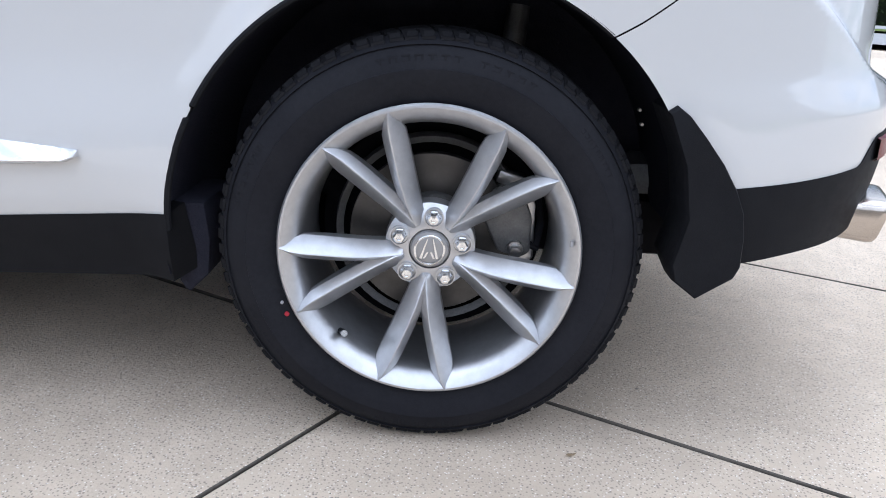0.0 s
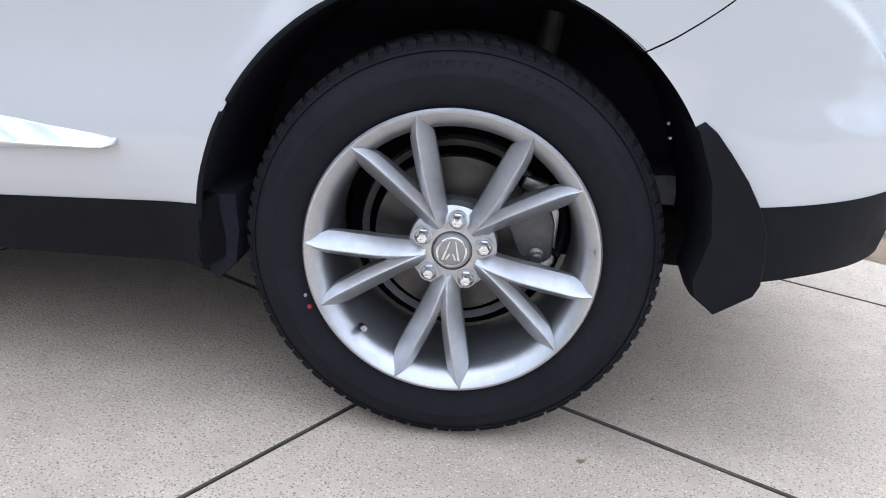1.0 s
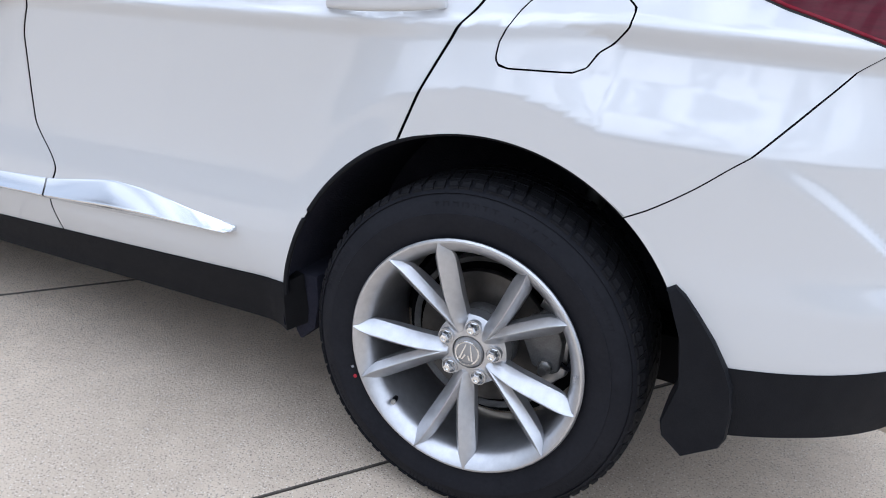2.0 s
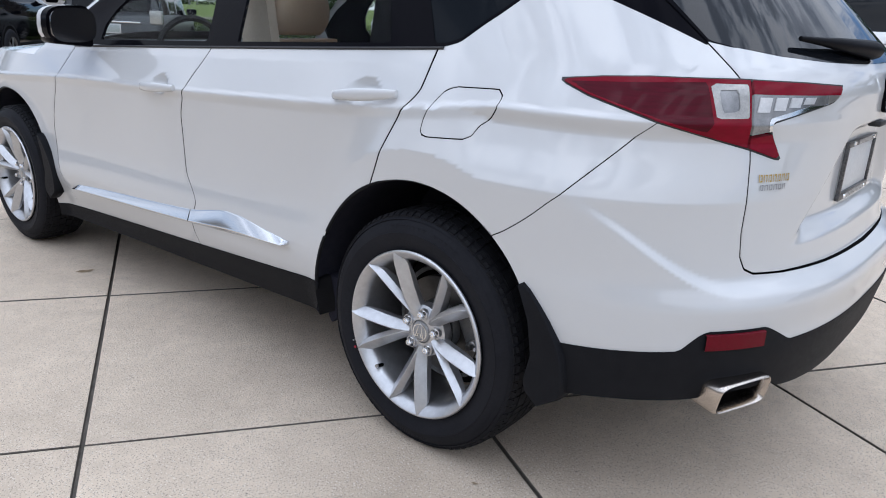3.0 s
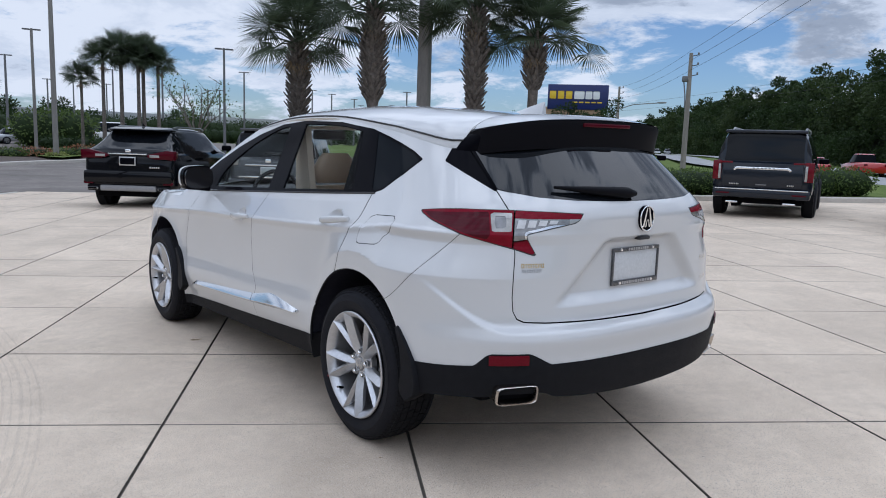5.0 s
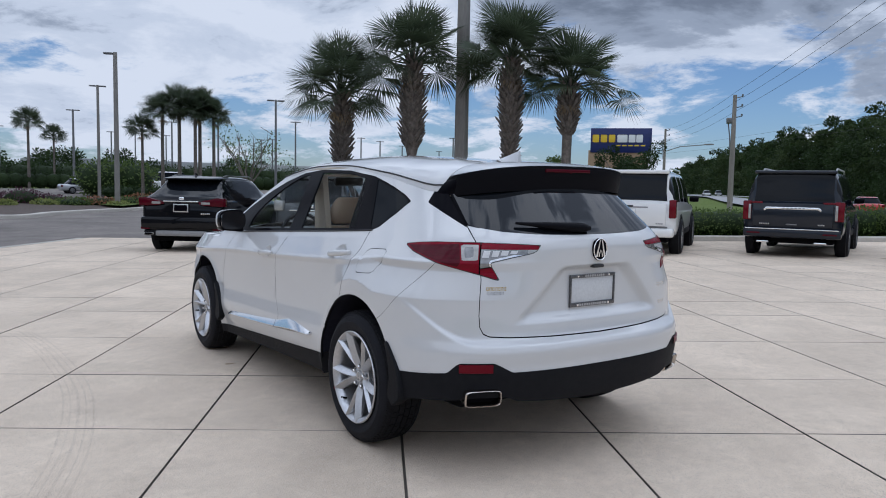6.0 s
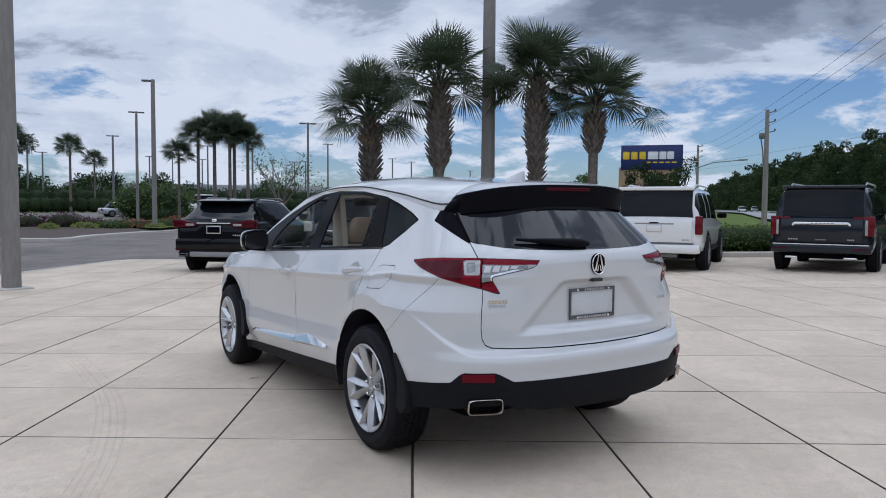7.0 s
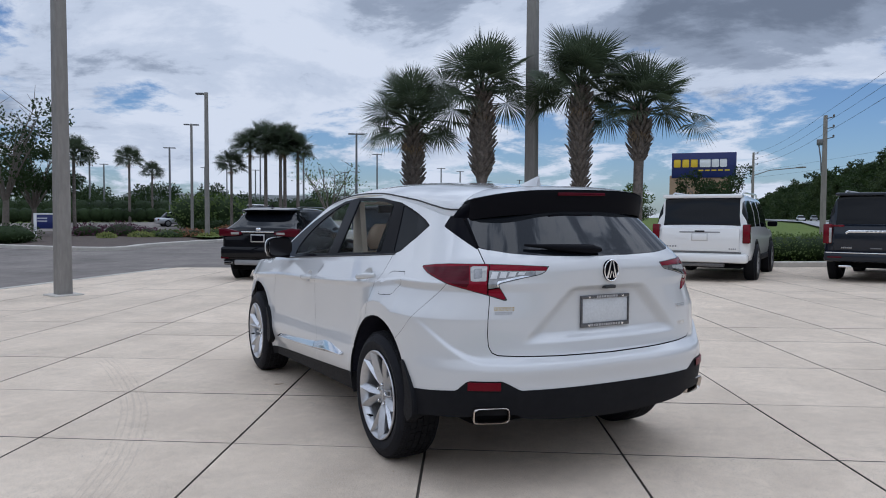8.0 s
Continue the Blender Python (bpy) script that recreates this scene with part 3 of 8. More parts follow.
def build_wheel(name, label):
    w = thing(name, label, "wheel")
    tyre = part("tyre", tyre_mesh(), RUBBER, w, "black all-season tyre", smooth=30)
    part("tread", tread_mesh(), TREAD, tyre, smooth=False)
    marks = bmesh.new()
    rnd = random.Random(5)
    for a0, count, size, r in ((62, 13, 5.0, 0.322), (148, 7, 4.2, 0.325), (200, 9, 3.2, 0.318), (255, 9, 4.4, 0.322), (318, 10, 3.4, 0.324), (28, 9, 2.6, 0.322)):
        for k in range(count):
            if a0 == 62 and k in (5,): continue
            a = radians(a0 + k * size * 0.72)
            hgt = 0.0055 if a0 != 28 else 0.004
            wd = radians(size * 0.23)
            kinds = rnd.choice((0, 1, 2))
            for (da, dr, ww, hh) in (((-0.8, 0, 0.25, 1), (0.8, 0, 0.25, 1), (0, 0.8, 1, 0.2)), ((-0.8, 0, 0.25, 1), (0, 0.8, 1, 0.2), (0, -0.8, 1, 0.2)), ((0, 0, 0.25, 1), (0, 0.8, 1, 0.2)))[kinds]:
                q = []
                for s0, s1 in ((-1, -1), (1, -1), (1, 1), (-1, 1)):
                    aa, rr = a + wd * (da + ww * s0), r + hgt * (dr + hh * s1)
                    q.append(marks.verts.new((rr * math.cos(aa), -0.1222 + 0.20 * max(0, rr - 0.313) ** 1.0 * 0.5, rr * math.sin(aa))))
                marks.faces.new(q)
    bmesh.ops.recalc_face_normals(marks, faces=marks.faces)
    tagged(part("moulded_lettering", marks, RUBBER, tyre, "raised unreadable sidewall lettering", smooth=False), kind="stuff")
    rim = part("rim", rim_mesh(), ALLOY, w, "silver painted alloy rim", smooth=35)
    for k in range(5):
        mid = 120.5 + 72 * k
        part("spoke", spoke_mesh(mid - 5, mid - 14.0, False), ALLOY, rim, smooth=22)
        part("spoke", spoke_mesh(mid + 5, mid + 14.0, True), ALLOY, rim, smooth=22)
        a0, a1, b0, b1 = (radians(mid + d) for d in (-24, 24, -9, 9))
        web = prism([(0.050 * math.cos(a0), 0.050 * math.sin(a0)), (0.100 * math.cos(b0), 0.100 * math.sin(b0)), (0.104 * math.cos(radians(mid)), 0.104 * math.sin(radians(mid))), (0.100 * math.cos(b1), 0.100 * math.sin(b1)), (0.050 * math.cos(a1), 0.050 * math.sin(a1))], -0.078, -0.050, 0.004)
        part("web", web, ALLOY, rim, smooth=30)
    hub = lathe([(0.0, -0.100), (0.034, -0.100), (0.036, -0.104), (0.040, -0.104), (0.060, -0.100), (0.078, -0.088), (0.080, -0.06), (0.0, -0.055)], 60)
    dish = Matrix.Translation((0, 0.022, 0))
    part("hub", hub, ALLOY, rim, smooth=30).data.transform(dish)
    for k in range(5):
        a = radians(84.5 + 72 * k)
        x, z = 0.0565 * math.cos(a), 0.0565 * math.sin(a)
        part("nut_seat", lathe([(0.0165, -0.095), (0.0172, -0.107), (0.0150, -0.1075), (0.0140, -0.098), (0.0, -0.097)], 24, at=(x, 0, z)), ALLOY, rim).data.transform(dish)
        nut = lathe([(0.0125, -0.097), (0.0125, -0.103), (0.0105, -0.104), (0.0105, -0.118), (0.0085, -0.121), (0.0045, -0.1215), (0.004, -0.118), (0.0, -0.118)], 6, at=(x, 0, z))
        part("lug_nut", nut, CHROME, rim, "bright chrome lug nut", smooth=False).data.transform(dish)
    cap = part("centre_cap", lathe([(0.0, -0.1105), (0.026, -0.1105), (0.031, -0.1085), (0.0335, -0.103)], 48), material("cap_grey", (0.33, 0.33, 0.335), 0.4, 0.5), rim, "grey centre cap with a plain bright ring")
    mark = lathe([(0.0235, -0.1112), (0.0255, -0.1118), (0.0270, -0.1112)], 48)
    for s in (-1, 1):
        prism([(s * 0.004, 0.020), (s * 0.0055, 0.020), (s * 0.0165, -0.015), (s * 0.012, -0.015)], -0.1122, -0.1108, bm=mark)
        prism([(s * 0.0015, -0.004), (s * 0.0045, -0.003), (s * 0.0105, -0.0145), (s * 0.007, -0.0145)], -0.1122, -0.1108, bm=mark)
    part("cap_mark", mark, CHROME, cap, smooth=False).data.transform(dish)
    cap.data.transform(dish)
    a = radians(226)
    part("valve", tube([(0.222 * math.cos(a), -0.088, 0.222 * math.sin(a)), (0.213 * math.cos(a), -0.105, 0.213 * math.sin(a)), (0.206 * math.cos(a), -0.120, 0.206 * math.sin(a))], [0.006, 0.0065, 0.0055], 10), BLACK_GLOSS, rim)
    part("valve_cap", tube([(0.206 * math.cos(a), -0.120, 0.206 * math.sin(a)), (0.2025 * math.cos(a), -0.1265, 0.2025 * math.sin(a))], 0.0056, 10), CHROME, rim)
    part("balance_weight", prism([(0.2310, 0.030), (0.2360, 0.030), (0.2365, 0.040), (0.2315, 0.040)], -0.1275, -0.124), GREY_MARK, rim)
    return w


def build_brake():
    """Disc, hat, shield and caliper, hung behind a wheel."""
    b = thing("brake", "grey ventilated steel brake disc with cast caliper", "brake")
    # near-black disc closing the barrel, painted as the shade behind the spokes
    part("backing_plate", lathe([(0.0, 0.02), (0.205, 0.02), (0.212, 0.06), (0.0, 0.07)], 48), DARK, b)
    part("disc", lathe([(0.080, -0.035), (0.148, -0.035), (0.149, -0.033), (0.149, -0.017), (0.080, -0.015)], 72), DISC, b)
    part("hat", lathe([(0.0, -0.058), (0.072, -0.058), (0.078, -0.052), (0.080, -0.030)], 48), CAST, b)
    part("shield", lathe([(0.164, -0.012), (0.176, -0.020), (0.180, 0.0), (0.178, 0.02)], 48), CAST, b)
    cal = merge(prism([(0.088, 0.045), (0.120, 0.098), (0.158, 0.090), (0.178, 0.045), (0.178, -0.020), (0.160, -0.032), (0.120, -0.020)], -0.060, 0.005, 0.006))
    part("caliper", cal, CAST, b, "cast metal brake caliper")
    for x, z in ((0.118, 0.085), (0.150, -0.012)):
        part("slide_pin", merge(lathe([(0.0, -0.088), (0.010, -0.088), (0.012, -0.060), (0.0, -0.060)], 12, at=(x, 0, z)), lathe([(0.0, -0.070), (0.015, -0.070), (0.015, -0.058)], 12, at=(x, 0, z))), STEEL, b)
    part("bracket", prism([(0.100, -0.060), (0.150, -0.075), (0.188, -0.040), (0.186, 0.060), (0.160, 0.112), (0.118, 0.122), (0.110, 0.100), (0.150, 0.088), (0.168, 0.045), (0.166, -0.028), (0.142, -0.050), (0.108, -0.040)], -0.030, 0.0, 0.004), STEEL, b, "bare metal caliper bracket")
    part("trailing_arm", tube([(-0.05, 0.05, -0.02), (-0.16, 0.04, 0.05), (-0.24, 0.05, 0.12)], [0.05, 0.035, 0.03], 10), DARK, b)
    part("brake_hose", tube([(0.165, -0.05, 0.0), (0.190, -0.03, -0.02), (0.200, 0.0, 0.02), (0.190, 0.03, 0.08)], 0.008, 8), RUBBER, b)
    return b


# ---- the white car ----
G_HALF = 0.0035


def poly_field(outline):
    """Signed distance to a closed outline, negative inside."""
    pts = list(outline)

    def f(a, b):
        best, inside = 1e9, False
        j = len(pts) - 1
        for i in range(len(pts)):
            (x1, y1), (x0, y0) = pts[i], pts[j]
            ex, ey = x1 - x0, y1 - y0
            wx, wy = a - x0, b - y0
            t = min(1, max(0, (wx * ex + wy * ey) / (ex * ex + ey * ey + 1e-12)))
            dx, dy = wx - ex * t, wy - ey * t
            d = dx * dx + dy * dy
            if d < best: best = d
            if (y1 > b) != (y0 > b) and a < (x0 - x1) * (b - y1) / (y0 - y1) + x1: inside = not inside
            j = i
        return -math.sqrt(best) if inside else math.sqrt(best)
    lo_a, hi_a = min(p[0] for p in pts), max(p[0] for p in pts)
    lo_b, hi_b = min(p[1] for p in pts), max(p[1] for p in pts)

    def g(a, b):
        if a < lo_a - 0.1 or a > hi_a + 0.1 or b < lo_b - 0.1 or b > hi_b + 0.1: return 0.1
        return f(a, b)
    return g


def cut(polys, field):
    """Split polygons of (place, normal) corners along field = 0: those below and those above."""
    low, high = [], []
    for poly in polys:
        vals = [field(*p) for p, _ in poly]
        if all(v < 0 for v in vals): low.append(poly)
        elif all(v >= 0 for v in vals): high.append(poly)
        else:
            a, b = [], []
            for i, (p, n) in enumerate(poly):
                j = (i + 1) % len(poly)
                (q, m), v, w = poly[j], vals[i], vals[j]
                (a if v < 0 else b).append((p, n))
                if (v < 0) != (w < 0):
                    t = v / (v - w)
                    mid = (p.lerp(q, t), n.lerp(m, t).normalized())
                    a.append(mid); b.append(mid)
            if len(a) > 2: low.append(a)
            if len(b) > 2: high.append(b)
    return low, high


def mirrored(polys):
    return [[(Vector((p.x, -p.y, p.z)), Vector((n.x, -n.y, n.z))) for p, n in poly[::-1]] for poly in polys]


def panel(name, polys, mat, parent, label="", back=0.0015, push=0.0):
    """A sheet of the body as one mesh, its edges folded inwards by back metres."""
    verts, faces, normals, index = [], [], [], {}
    edge_use = {}
    for poly in polys:
        ids = []
        for p, n in poly:
            key = (round(p.x * 4e3), round(p.y * 4e3), round(p.z * 4e3))
            if key not in index:
                index[key] = len(verts)
                verts.append(p + n * push); normals.append(n)
            k = index[key]
            if k not in ids: ids.append(k)
        if len(ids) > 2:
            faces.append(ids)
            for i in range(len(ids)):
                e = (ids[i], ids[(i + 1) % len(ids)])
                edge_use[e] = edge_use.get(e, 0) + 1
    rim = {}
    n_outer = len(faces)
    if back:
        for (a, b) in list(edge_use):
            if (b, a) not in edge_use:
                for k in (a, b):
                    if k not in rim:
                        rim[k] = len(verts)
                        verts.append(verts[k] - normals[k] * back); normals.append(normals[k])
                faces.append([b, a, rim[a], rim[b]])
    me = bpy.data.meshes.new(name)
    me.from_pydata([tuple(v) for v in verts], [], faces)
    me.materials.append(mat)
    for i, p in enumerate(me.polygons): p.use_smooth = True
    me.update()
    me.normals_split_custom_set_from_vertices([tuple(n) for n in normals])
    ob = new(name, me)
    ob.parent = parent
    if label: ob["label"] = label
    return ob


def shell_polys(us, zs_of, upper, offset=0.0):
    """The grid of the body surface as polygons with true normals."""
    def corner(u, z):
        e = 1e-3
        u0, u1 = max(0, u - e), min(4, u + e)
        p = shell3(u, z, upper)
        du = shell3(u1, z, upper) - shell3(u0, z, upper)
        dz = shell3(u, z + e, upper) - shell3(u, z - e, upper)
        n = du.cross(dz)
        n = n.normalized() if n.length > 1e-12 else Vector((0, -1, 0))
        if u > 3.985: n = Vector((n.x, 0, n.z)).normalized()
        return p - n * offset, n
    grid = [[corner(u, z) for z in zs_of(u)] for u in us]
    out = []
    for a, b in zip(grid, grid[1:]):
        for i in range(len(a) - 1): out.append([a[i], b[i], b[i + 1], a[i + 1]])
    return out


def spread(a, b, n): return [a + (b - a) * i / n for i in range(n + 1)]


ARCH_R = 0.432


def arch_field(x, y, z):
    """Negative inside the wheel openings."""
    best = 1.0
    for cx in (-0.010, -WB - 0.004):
        d = math.hypot(x - cx, (z - 0.388) * (1.0 if z > 0.388 else 0.0)) - ARCH_R
        best = min(best, d)
    return best if y < -0.55 else 1.0


def bottom_z(x, y):
    q = x + y
    side = 0.29 + 0.035 * (max(-2.5, min(-0.4, x)) + 0.45)
    if x < 0.1: return side
    return knots([(-0.45, 0.366), (-0.27, 0.380), (-0.02, 0.390), (0.12, 0.402), (0.30, 0.402), (0.38, 0.378), (0.75, 0.352), (1.0, 0.345)], q)


def clad_z(x, y):
    if x < 0.1: return 0.416 + 0.065 * (max(-2.6, x) + 0.45) if x > -2.9 else 0.26
    q = x + y
    for (a, p), (b, r) in zip(CLAD_Q, CLAD_Q[1:]):
        if q <= b: return p + (r - p) * max(0, (q - a) / (b - a))
    return CLAD_Q[-1][1]


CLAD_Q = [(-0.45, 0.500), (-0.09, 0.522), (-0.03, 0.560), (0.0, 0.572), (0.225, 0.572), (0.265, 0.558), (0.345, 0.524), (1.0, 0.522)]
GAP_FRONT = [(0.28, -2.285), (0.51, -2.395), (0.66, -2.435), (0.78, -2.405), (1.05, -2.25), (1.2, -2.2)]
GAP_MID = [(0.25, -1.14), (0.46, -1.188), (0.54, -1.160), (0.65, -1.240), (0.85, -1.252), (0.987, -1.196), (1.12, -1.132), (1.53, -1.225)]
GAP_REAR = [(0.70, -0.214), (0.78, -0.190), (0.835, -0.170), (0.886, -0.150), (1.0, -0.100), (1.06, -0.066), (1.17, -0.070)]
BUMPER_SEAM = [(-0.72, 0.710), (-0.668, 0.738), (-0.644, 0.752), (-0.58, 0.797), (-0.518, 0.846), (-0.451, 0.890), (-0.381, 0.932), (-0.313, 0.973), (-0.249, 1.014), (-0.1, 1.115)]
LAMP = [(-0.487, 1.119), (-0.35, 1.131), (-0.219, 1.137), (0.059, 1.139), (0.30, 1.133), (0.490, 1.124), (0.470, 1.097), (0.440, 1.083), (0.30, 1.062), (0.168, 1.040), (0.176, 1.02), (0.229, 0.956), (0.205, 0.957), (0.097, 0.981), (-0.212, 1.036), (-0.403, 1.082), (-0.465, 1.105)]
TAILGATE = [(-0.28, 1.432), (-0.233, 1.398), (-0.036, 1.226), (0.055, 1.143), (0.090, 1.09), (0.108, 0.956), (0.104, 0.79), (0.112, 0.735), (0.135, 0.705), (0.175, 0.692), (0.30, 0.685), (0.565, 0.678), (1.3, 0.668), (1.3, 1.7), (-0.30, 1.7)]
REAR_GLASS = [(-0.018, 1.218), (0.075, 1.203), (0.223, 1.187), (0.45, 1.174), (0.70, 1.168), (1.2, 1.165), (1.2, 1.42), (-0.205, 1.42), (-0.192, 1.385)]
CORNER_TRIM = [(-0.366, 1.326), (-0.29, 1.44), (-0.13, 1.40), (-0.024, 1.205)]
WINDOWS = [(-2.42, 1.068), (-1.844, 1.083), (-1.14, 1.112), (-0.5, 1.145), (-0.11, 1.163), (-0.05, 1.170), (-0.005, 1.184), (0.055, 1.240), (0.166, 1.330), (0.07, 1.366), (-0.189, 1.436), (-0.344, 1.474), (-0.70, 1.515), (-1.17, 1.532), (-1.48, 1.513), (-1.75, 1.455), (-2.0, 1.372), (-2.24, 1.262), (-2.42, 1.15)]
FRONT_GLASS = [(-2.03, 1.100), (-1.180, 1.132), (-1.350, 1.502), (-1.42, 1.497), (-1.52, 1.479), (-1.64, 1.442), (-1.75, 1.398), (-1.86, 1.342), (-1.95, 1.284), (-2.02, 1.22), (-2.05, 1.16)]
REAR_DOOR_GLASS = [(-0.985, 1.140), (-0.245, 1.172), (-0.425, 1.462), (-0.62, 1.490), (-0.86, 1.506), (-1.150, 1.512)]
QUARTER_GLASS = [(-0.090, 1.178), (-0.045, 1.182), (-0.008, 1.196), (0.050, 1.25), (0.146, 1.328), (0.06, 1.359), (-0.19, 1.426), (-0.292, 1.452)]
FUEL = [(-0.02, 0.955), (-0.006, 0.94), (0.12, 0.947), (0.143, 0.958), (0.156, 0.985), (0.175, 1.0), (0.198, 1.03), (0.2, 1.064), (0.18, 1.08), (0.05, 1.076), (0.02, 1.066), (0.002, 1.04), (-0.02, 0.985)]


def rq(x, y):
    """The running place along the back, to which lamp, window and tailgate outlines are drawn."""
    return x + y - 0.004 * ease(-0.42, -0.10, x + y)


def build_car_body(car):
    us_low = spread(0, 1, 14)[:-1] + spread(1, 2, 22)[:-1] + spread(2, 3, 150)[:-1] + [3 + ease(0, 1, t) * 0.35 + t * 0.65 for t in spread(0, 1, 90)]
    low = shell_polys(us_low, lambda u: spread(0.19, 1.0, 104), False)
    us_up = spread(0, 1, 30)[:-1] + spread(2, 3, 150)[:-1] + [3 + ease(0, 1, t) * 0.35 + t * 0.65 for t in spread(0, 1, 90)]

    def top_of(u):
        z = 1.4
        for _ in range(25):
            x, _y = shell(u if u >= 1 else 1.0, z, True)
            z = 0.5 * z + 0.5 * min(1.53, knots(RAIL, x))
        if u < 1: return z + (1.572 - z) * (1 - u) ** 1.5
        return z
    up_ = shell_polys(us_up, lambda u: spread(1.0, top_of(u), 56), True)
    screen = [p for p in up_ if max(c[0].x for c in p) < -1.3 and all(c[0].x < knots(SCREEN, c[0].z) + 0.36 for c in p)]
    ids = {id(p) for p in screen}
    side = low + [p for p in up_ if id(p) not in ids]

    _, side = cut(side, lambda x, y, z: z - bottom_z(x, y))
    _, side = cut(side, arch_field)
    clad, side = cut(side, lambda x, y, z: z - clad_z(x, y))
    lamp_f, gate_f = poly_field(LAMP), poly_field(TAILGATE)
    lamp, side = cut(side, lambda x, y, z: lamp_f(rq(x, y), z) if x > 0.1 else 1.0)
    gate, rest = cut(side, lambda x, y, z: gate_f(rq(x, y), z) if x > 0.1 else 1.0)
    # tailgate, its window and the gap round it
    _, rest = cut(rest, lambda x, y, z: (gate_f(rq(x, y), z) if x > 0.1 else 1.0) - G_HALF * 1.6)
    glass_f = poly_field(REAR_GLASS)
    rglass, gate = cut(gate, lambda x, y, z: glass_f(rq(x, y), z))
    gate, _ = cut(gate, lambda x, y, z: z - 1.40)
    gate, gate_top = cut(gate, lambda x, y, z: z - 1.2035 - 0.14 * max(0, 0.06 - x - y))
    for f in (lambda q: q, mirrored): panel("window_frame", f(gate_top), BLACK_GLOSS, car, "gloss black frame beside the rear window", back=0.004)
    panel("tailgate", gate + mirrored(gate), PAINT, car, "white tailgate with a recessed plate panel")
    panel("rear_window", rglass + mirrored(rglass), REAR_PANE, car, "dark tinted rear window")
    # black gasket round the lamps
    lamp, gasket = cut(lamp, lambda x, y, z: lamp_f(rq(x, y), z) + 0.0045)
    for f in (lambda q: q, mirrored): panel("lamp_gasket", f(gasket), CABIN, car, back=0.012)
    # lamps: outer on the quarter, inner on the tailgate
    outer, inner = cut(lamp, lambda x, y, z: rq(x, y) - 0.086)
    _, inner = cut(inner, lambda x, y, z: rq(x, y) - 0.096)
    clear_f = poly_field([(-0.047, 1.125), (0.078, 1.125), (0.080, 1.052), (-0.030, 1.050)])
    o_clear, o_red = cut(outer, lambda x, y, z: clear_f(rq(x, y), z))
    deep_f = poly_field([(-0.45, 1.112), (-0.055, 1.127), (-0.040, 1.040), (-0.060, 1.022), (-0.21, 1.044), (-0.40, 1.090)])
    o_deep, o_red = cut(o_red, lambda x, y, z: deep_f(rq(x, y), z))
    core_f = poly_field([(-0.020, 1.112), (0.046, 1.114), (0.048, 1.066), (-0.012, 1.064)])
    o_core, o_clear = cut(o_clear, lambda x, y, z: core_f(rq(x, y), z))
    i_low, i_top = cut(inner, lambda x, y, z: z - (1.024 + 0.12 * (rq(x, y) - 0.16)))
    i_mid, i_red = cut(i_top, lambda x, y, z: z - (1.106 - 0.01 * rq(x, y)))
    i_mid, i_tip = cut(i_mid, lambda x, y, z: rq(x, y) - 0.405)
    i_mid, i_edge = cut(i_mid, lambda x, y, z: lamp_f(rq(x, y), z) + 0.014 if z < 1.085 else -1)
    i_low, i_edge2 = cut(i_low, lambda x, y, z: z - (1.016 + 0.12 * (rq(x, y) - 0.16)))
    for name, flip in (("tail_lamp", False), ("tail_lamp", True)):
        f = mirrored if flip else (lambda q: q)
        lamp_ob = panel(name, f(o_red), LAMP_RED, car, "red and clear wraparound tail lamp", push=0.004, back=0.02)
        panel("dark_lens", f(o_deep), LAMP_DEEP, lamp_ob, push=0.0035, back=0.01)
        panel("reversing_lens", f(o_clear), LAMP_CLEAR, lamp_ob, "clear reversing lens", push=0.0035, back=0.01)
        panel("reversing_bulb", f(o_core), LAMP_HOUSE, lamp_ob, "grey bulb well", push=0.0005, back=0.01)
        lamp2 = panel("gate_lamp", f(i_low), LAMP_RED, car, "red and clear inner tail lamp on the tailgate", push=0.004, back=0.02)
        panel("lens", f(i_red), LAMP_RED, lamp2, push=0.004, back=0.01)
        panel("clear_lens", f(i_mid), LAMP_HOUSE, lamp2, "clear lens with bright cells", push=0.003, back=0.01)
        panel("chrome_tip", f(i_tip), STEEL, lamp2, push=0.0035, back=0.01)
        panel("chrome_edge", f(i_edge), BRIGHT_TRIM, lamp2, push=0.0045, back=0.01)
        for q0, z0, z1 in ((0.106, 1.066, 1.098), (0.166, 1.070, 1.098), (0.226, 1.076, 1.098), (0.286, 1.083, 1.098)):
            cell = [[on_rear(q0 + dq, z) for dq, z in ((0.0, z0), (0.044, z0), (0.054, z1), (0.010, z1))]]
            panel("led_cell", f(cell), LED_CELL, lamp2, "grey lamp cell", push=0.0060, back=0.004)
    # bumper and quarter
    def seam(x, y, z): return z - knots(BUMPER_SEAM, x + y) if x > 0.05 and y < 0 else 1.0
    bumper, rest = cut(rest, lambda x, y, z: seam(x, y, z) + (0.0 if x + y > -0.75 else 1))
    bumper, _ = cut(bumper, lambda x, y, z: seam(x, y, z) + G_HALF)
    panel("rear_bumper", bumper + mirrored(bumper), PAINT, car, "white painted rear bumper")
    r_clad, s_clad = cut(clad, lambda x, y, z: 0.2 - x)
    panel("lower_bumper", r_clad + mirrored(r_clad), CLAD, car, "textured black lower bumper", back=0.03, push=0.002)
    f_clad, s_clad = cut(s_clad, lambda x, y, z: x + 2.6)
    for f in (lambda q: q, mirrored):
        panel("side_sill", f(s_clad), CLAD, car, "black plastic side sill", back=0.06, push=0.003)
        panel("front_lip", f(f_clad), CLAD, car, back=0.03)
    # glass house
    win_f = poly_field(WINDOWS)
    win, rest = cut(rest, lambda x, y, z: win_f(x, z) if z > 1.0 else 1.0)
    pieces = []
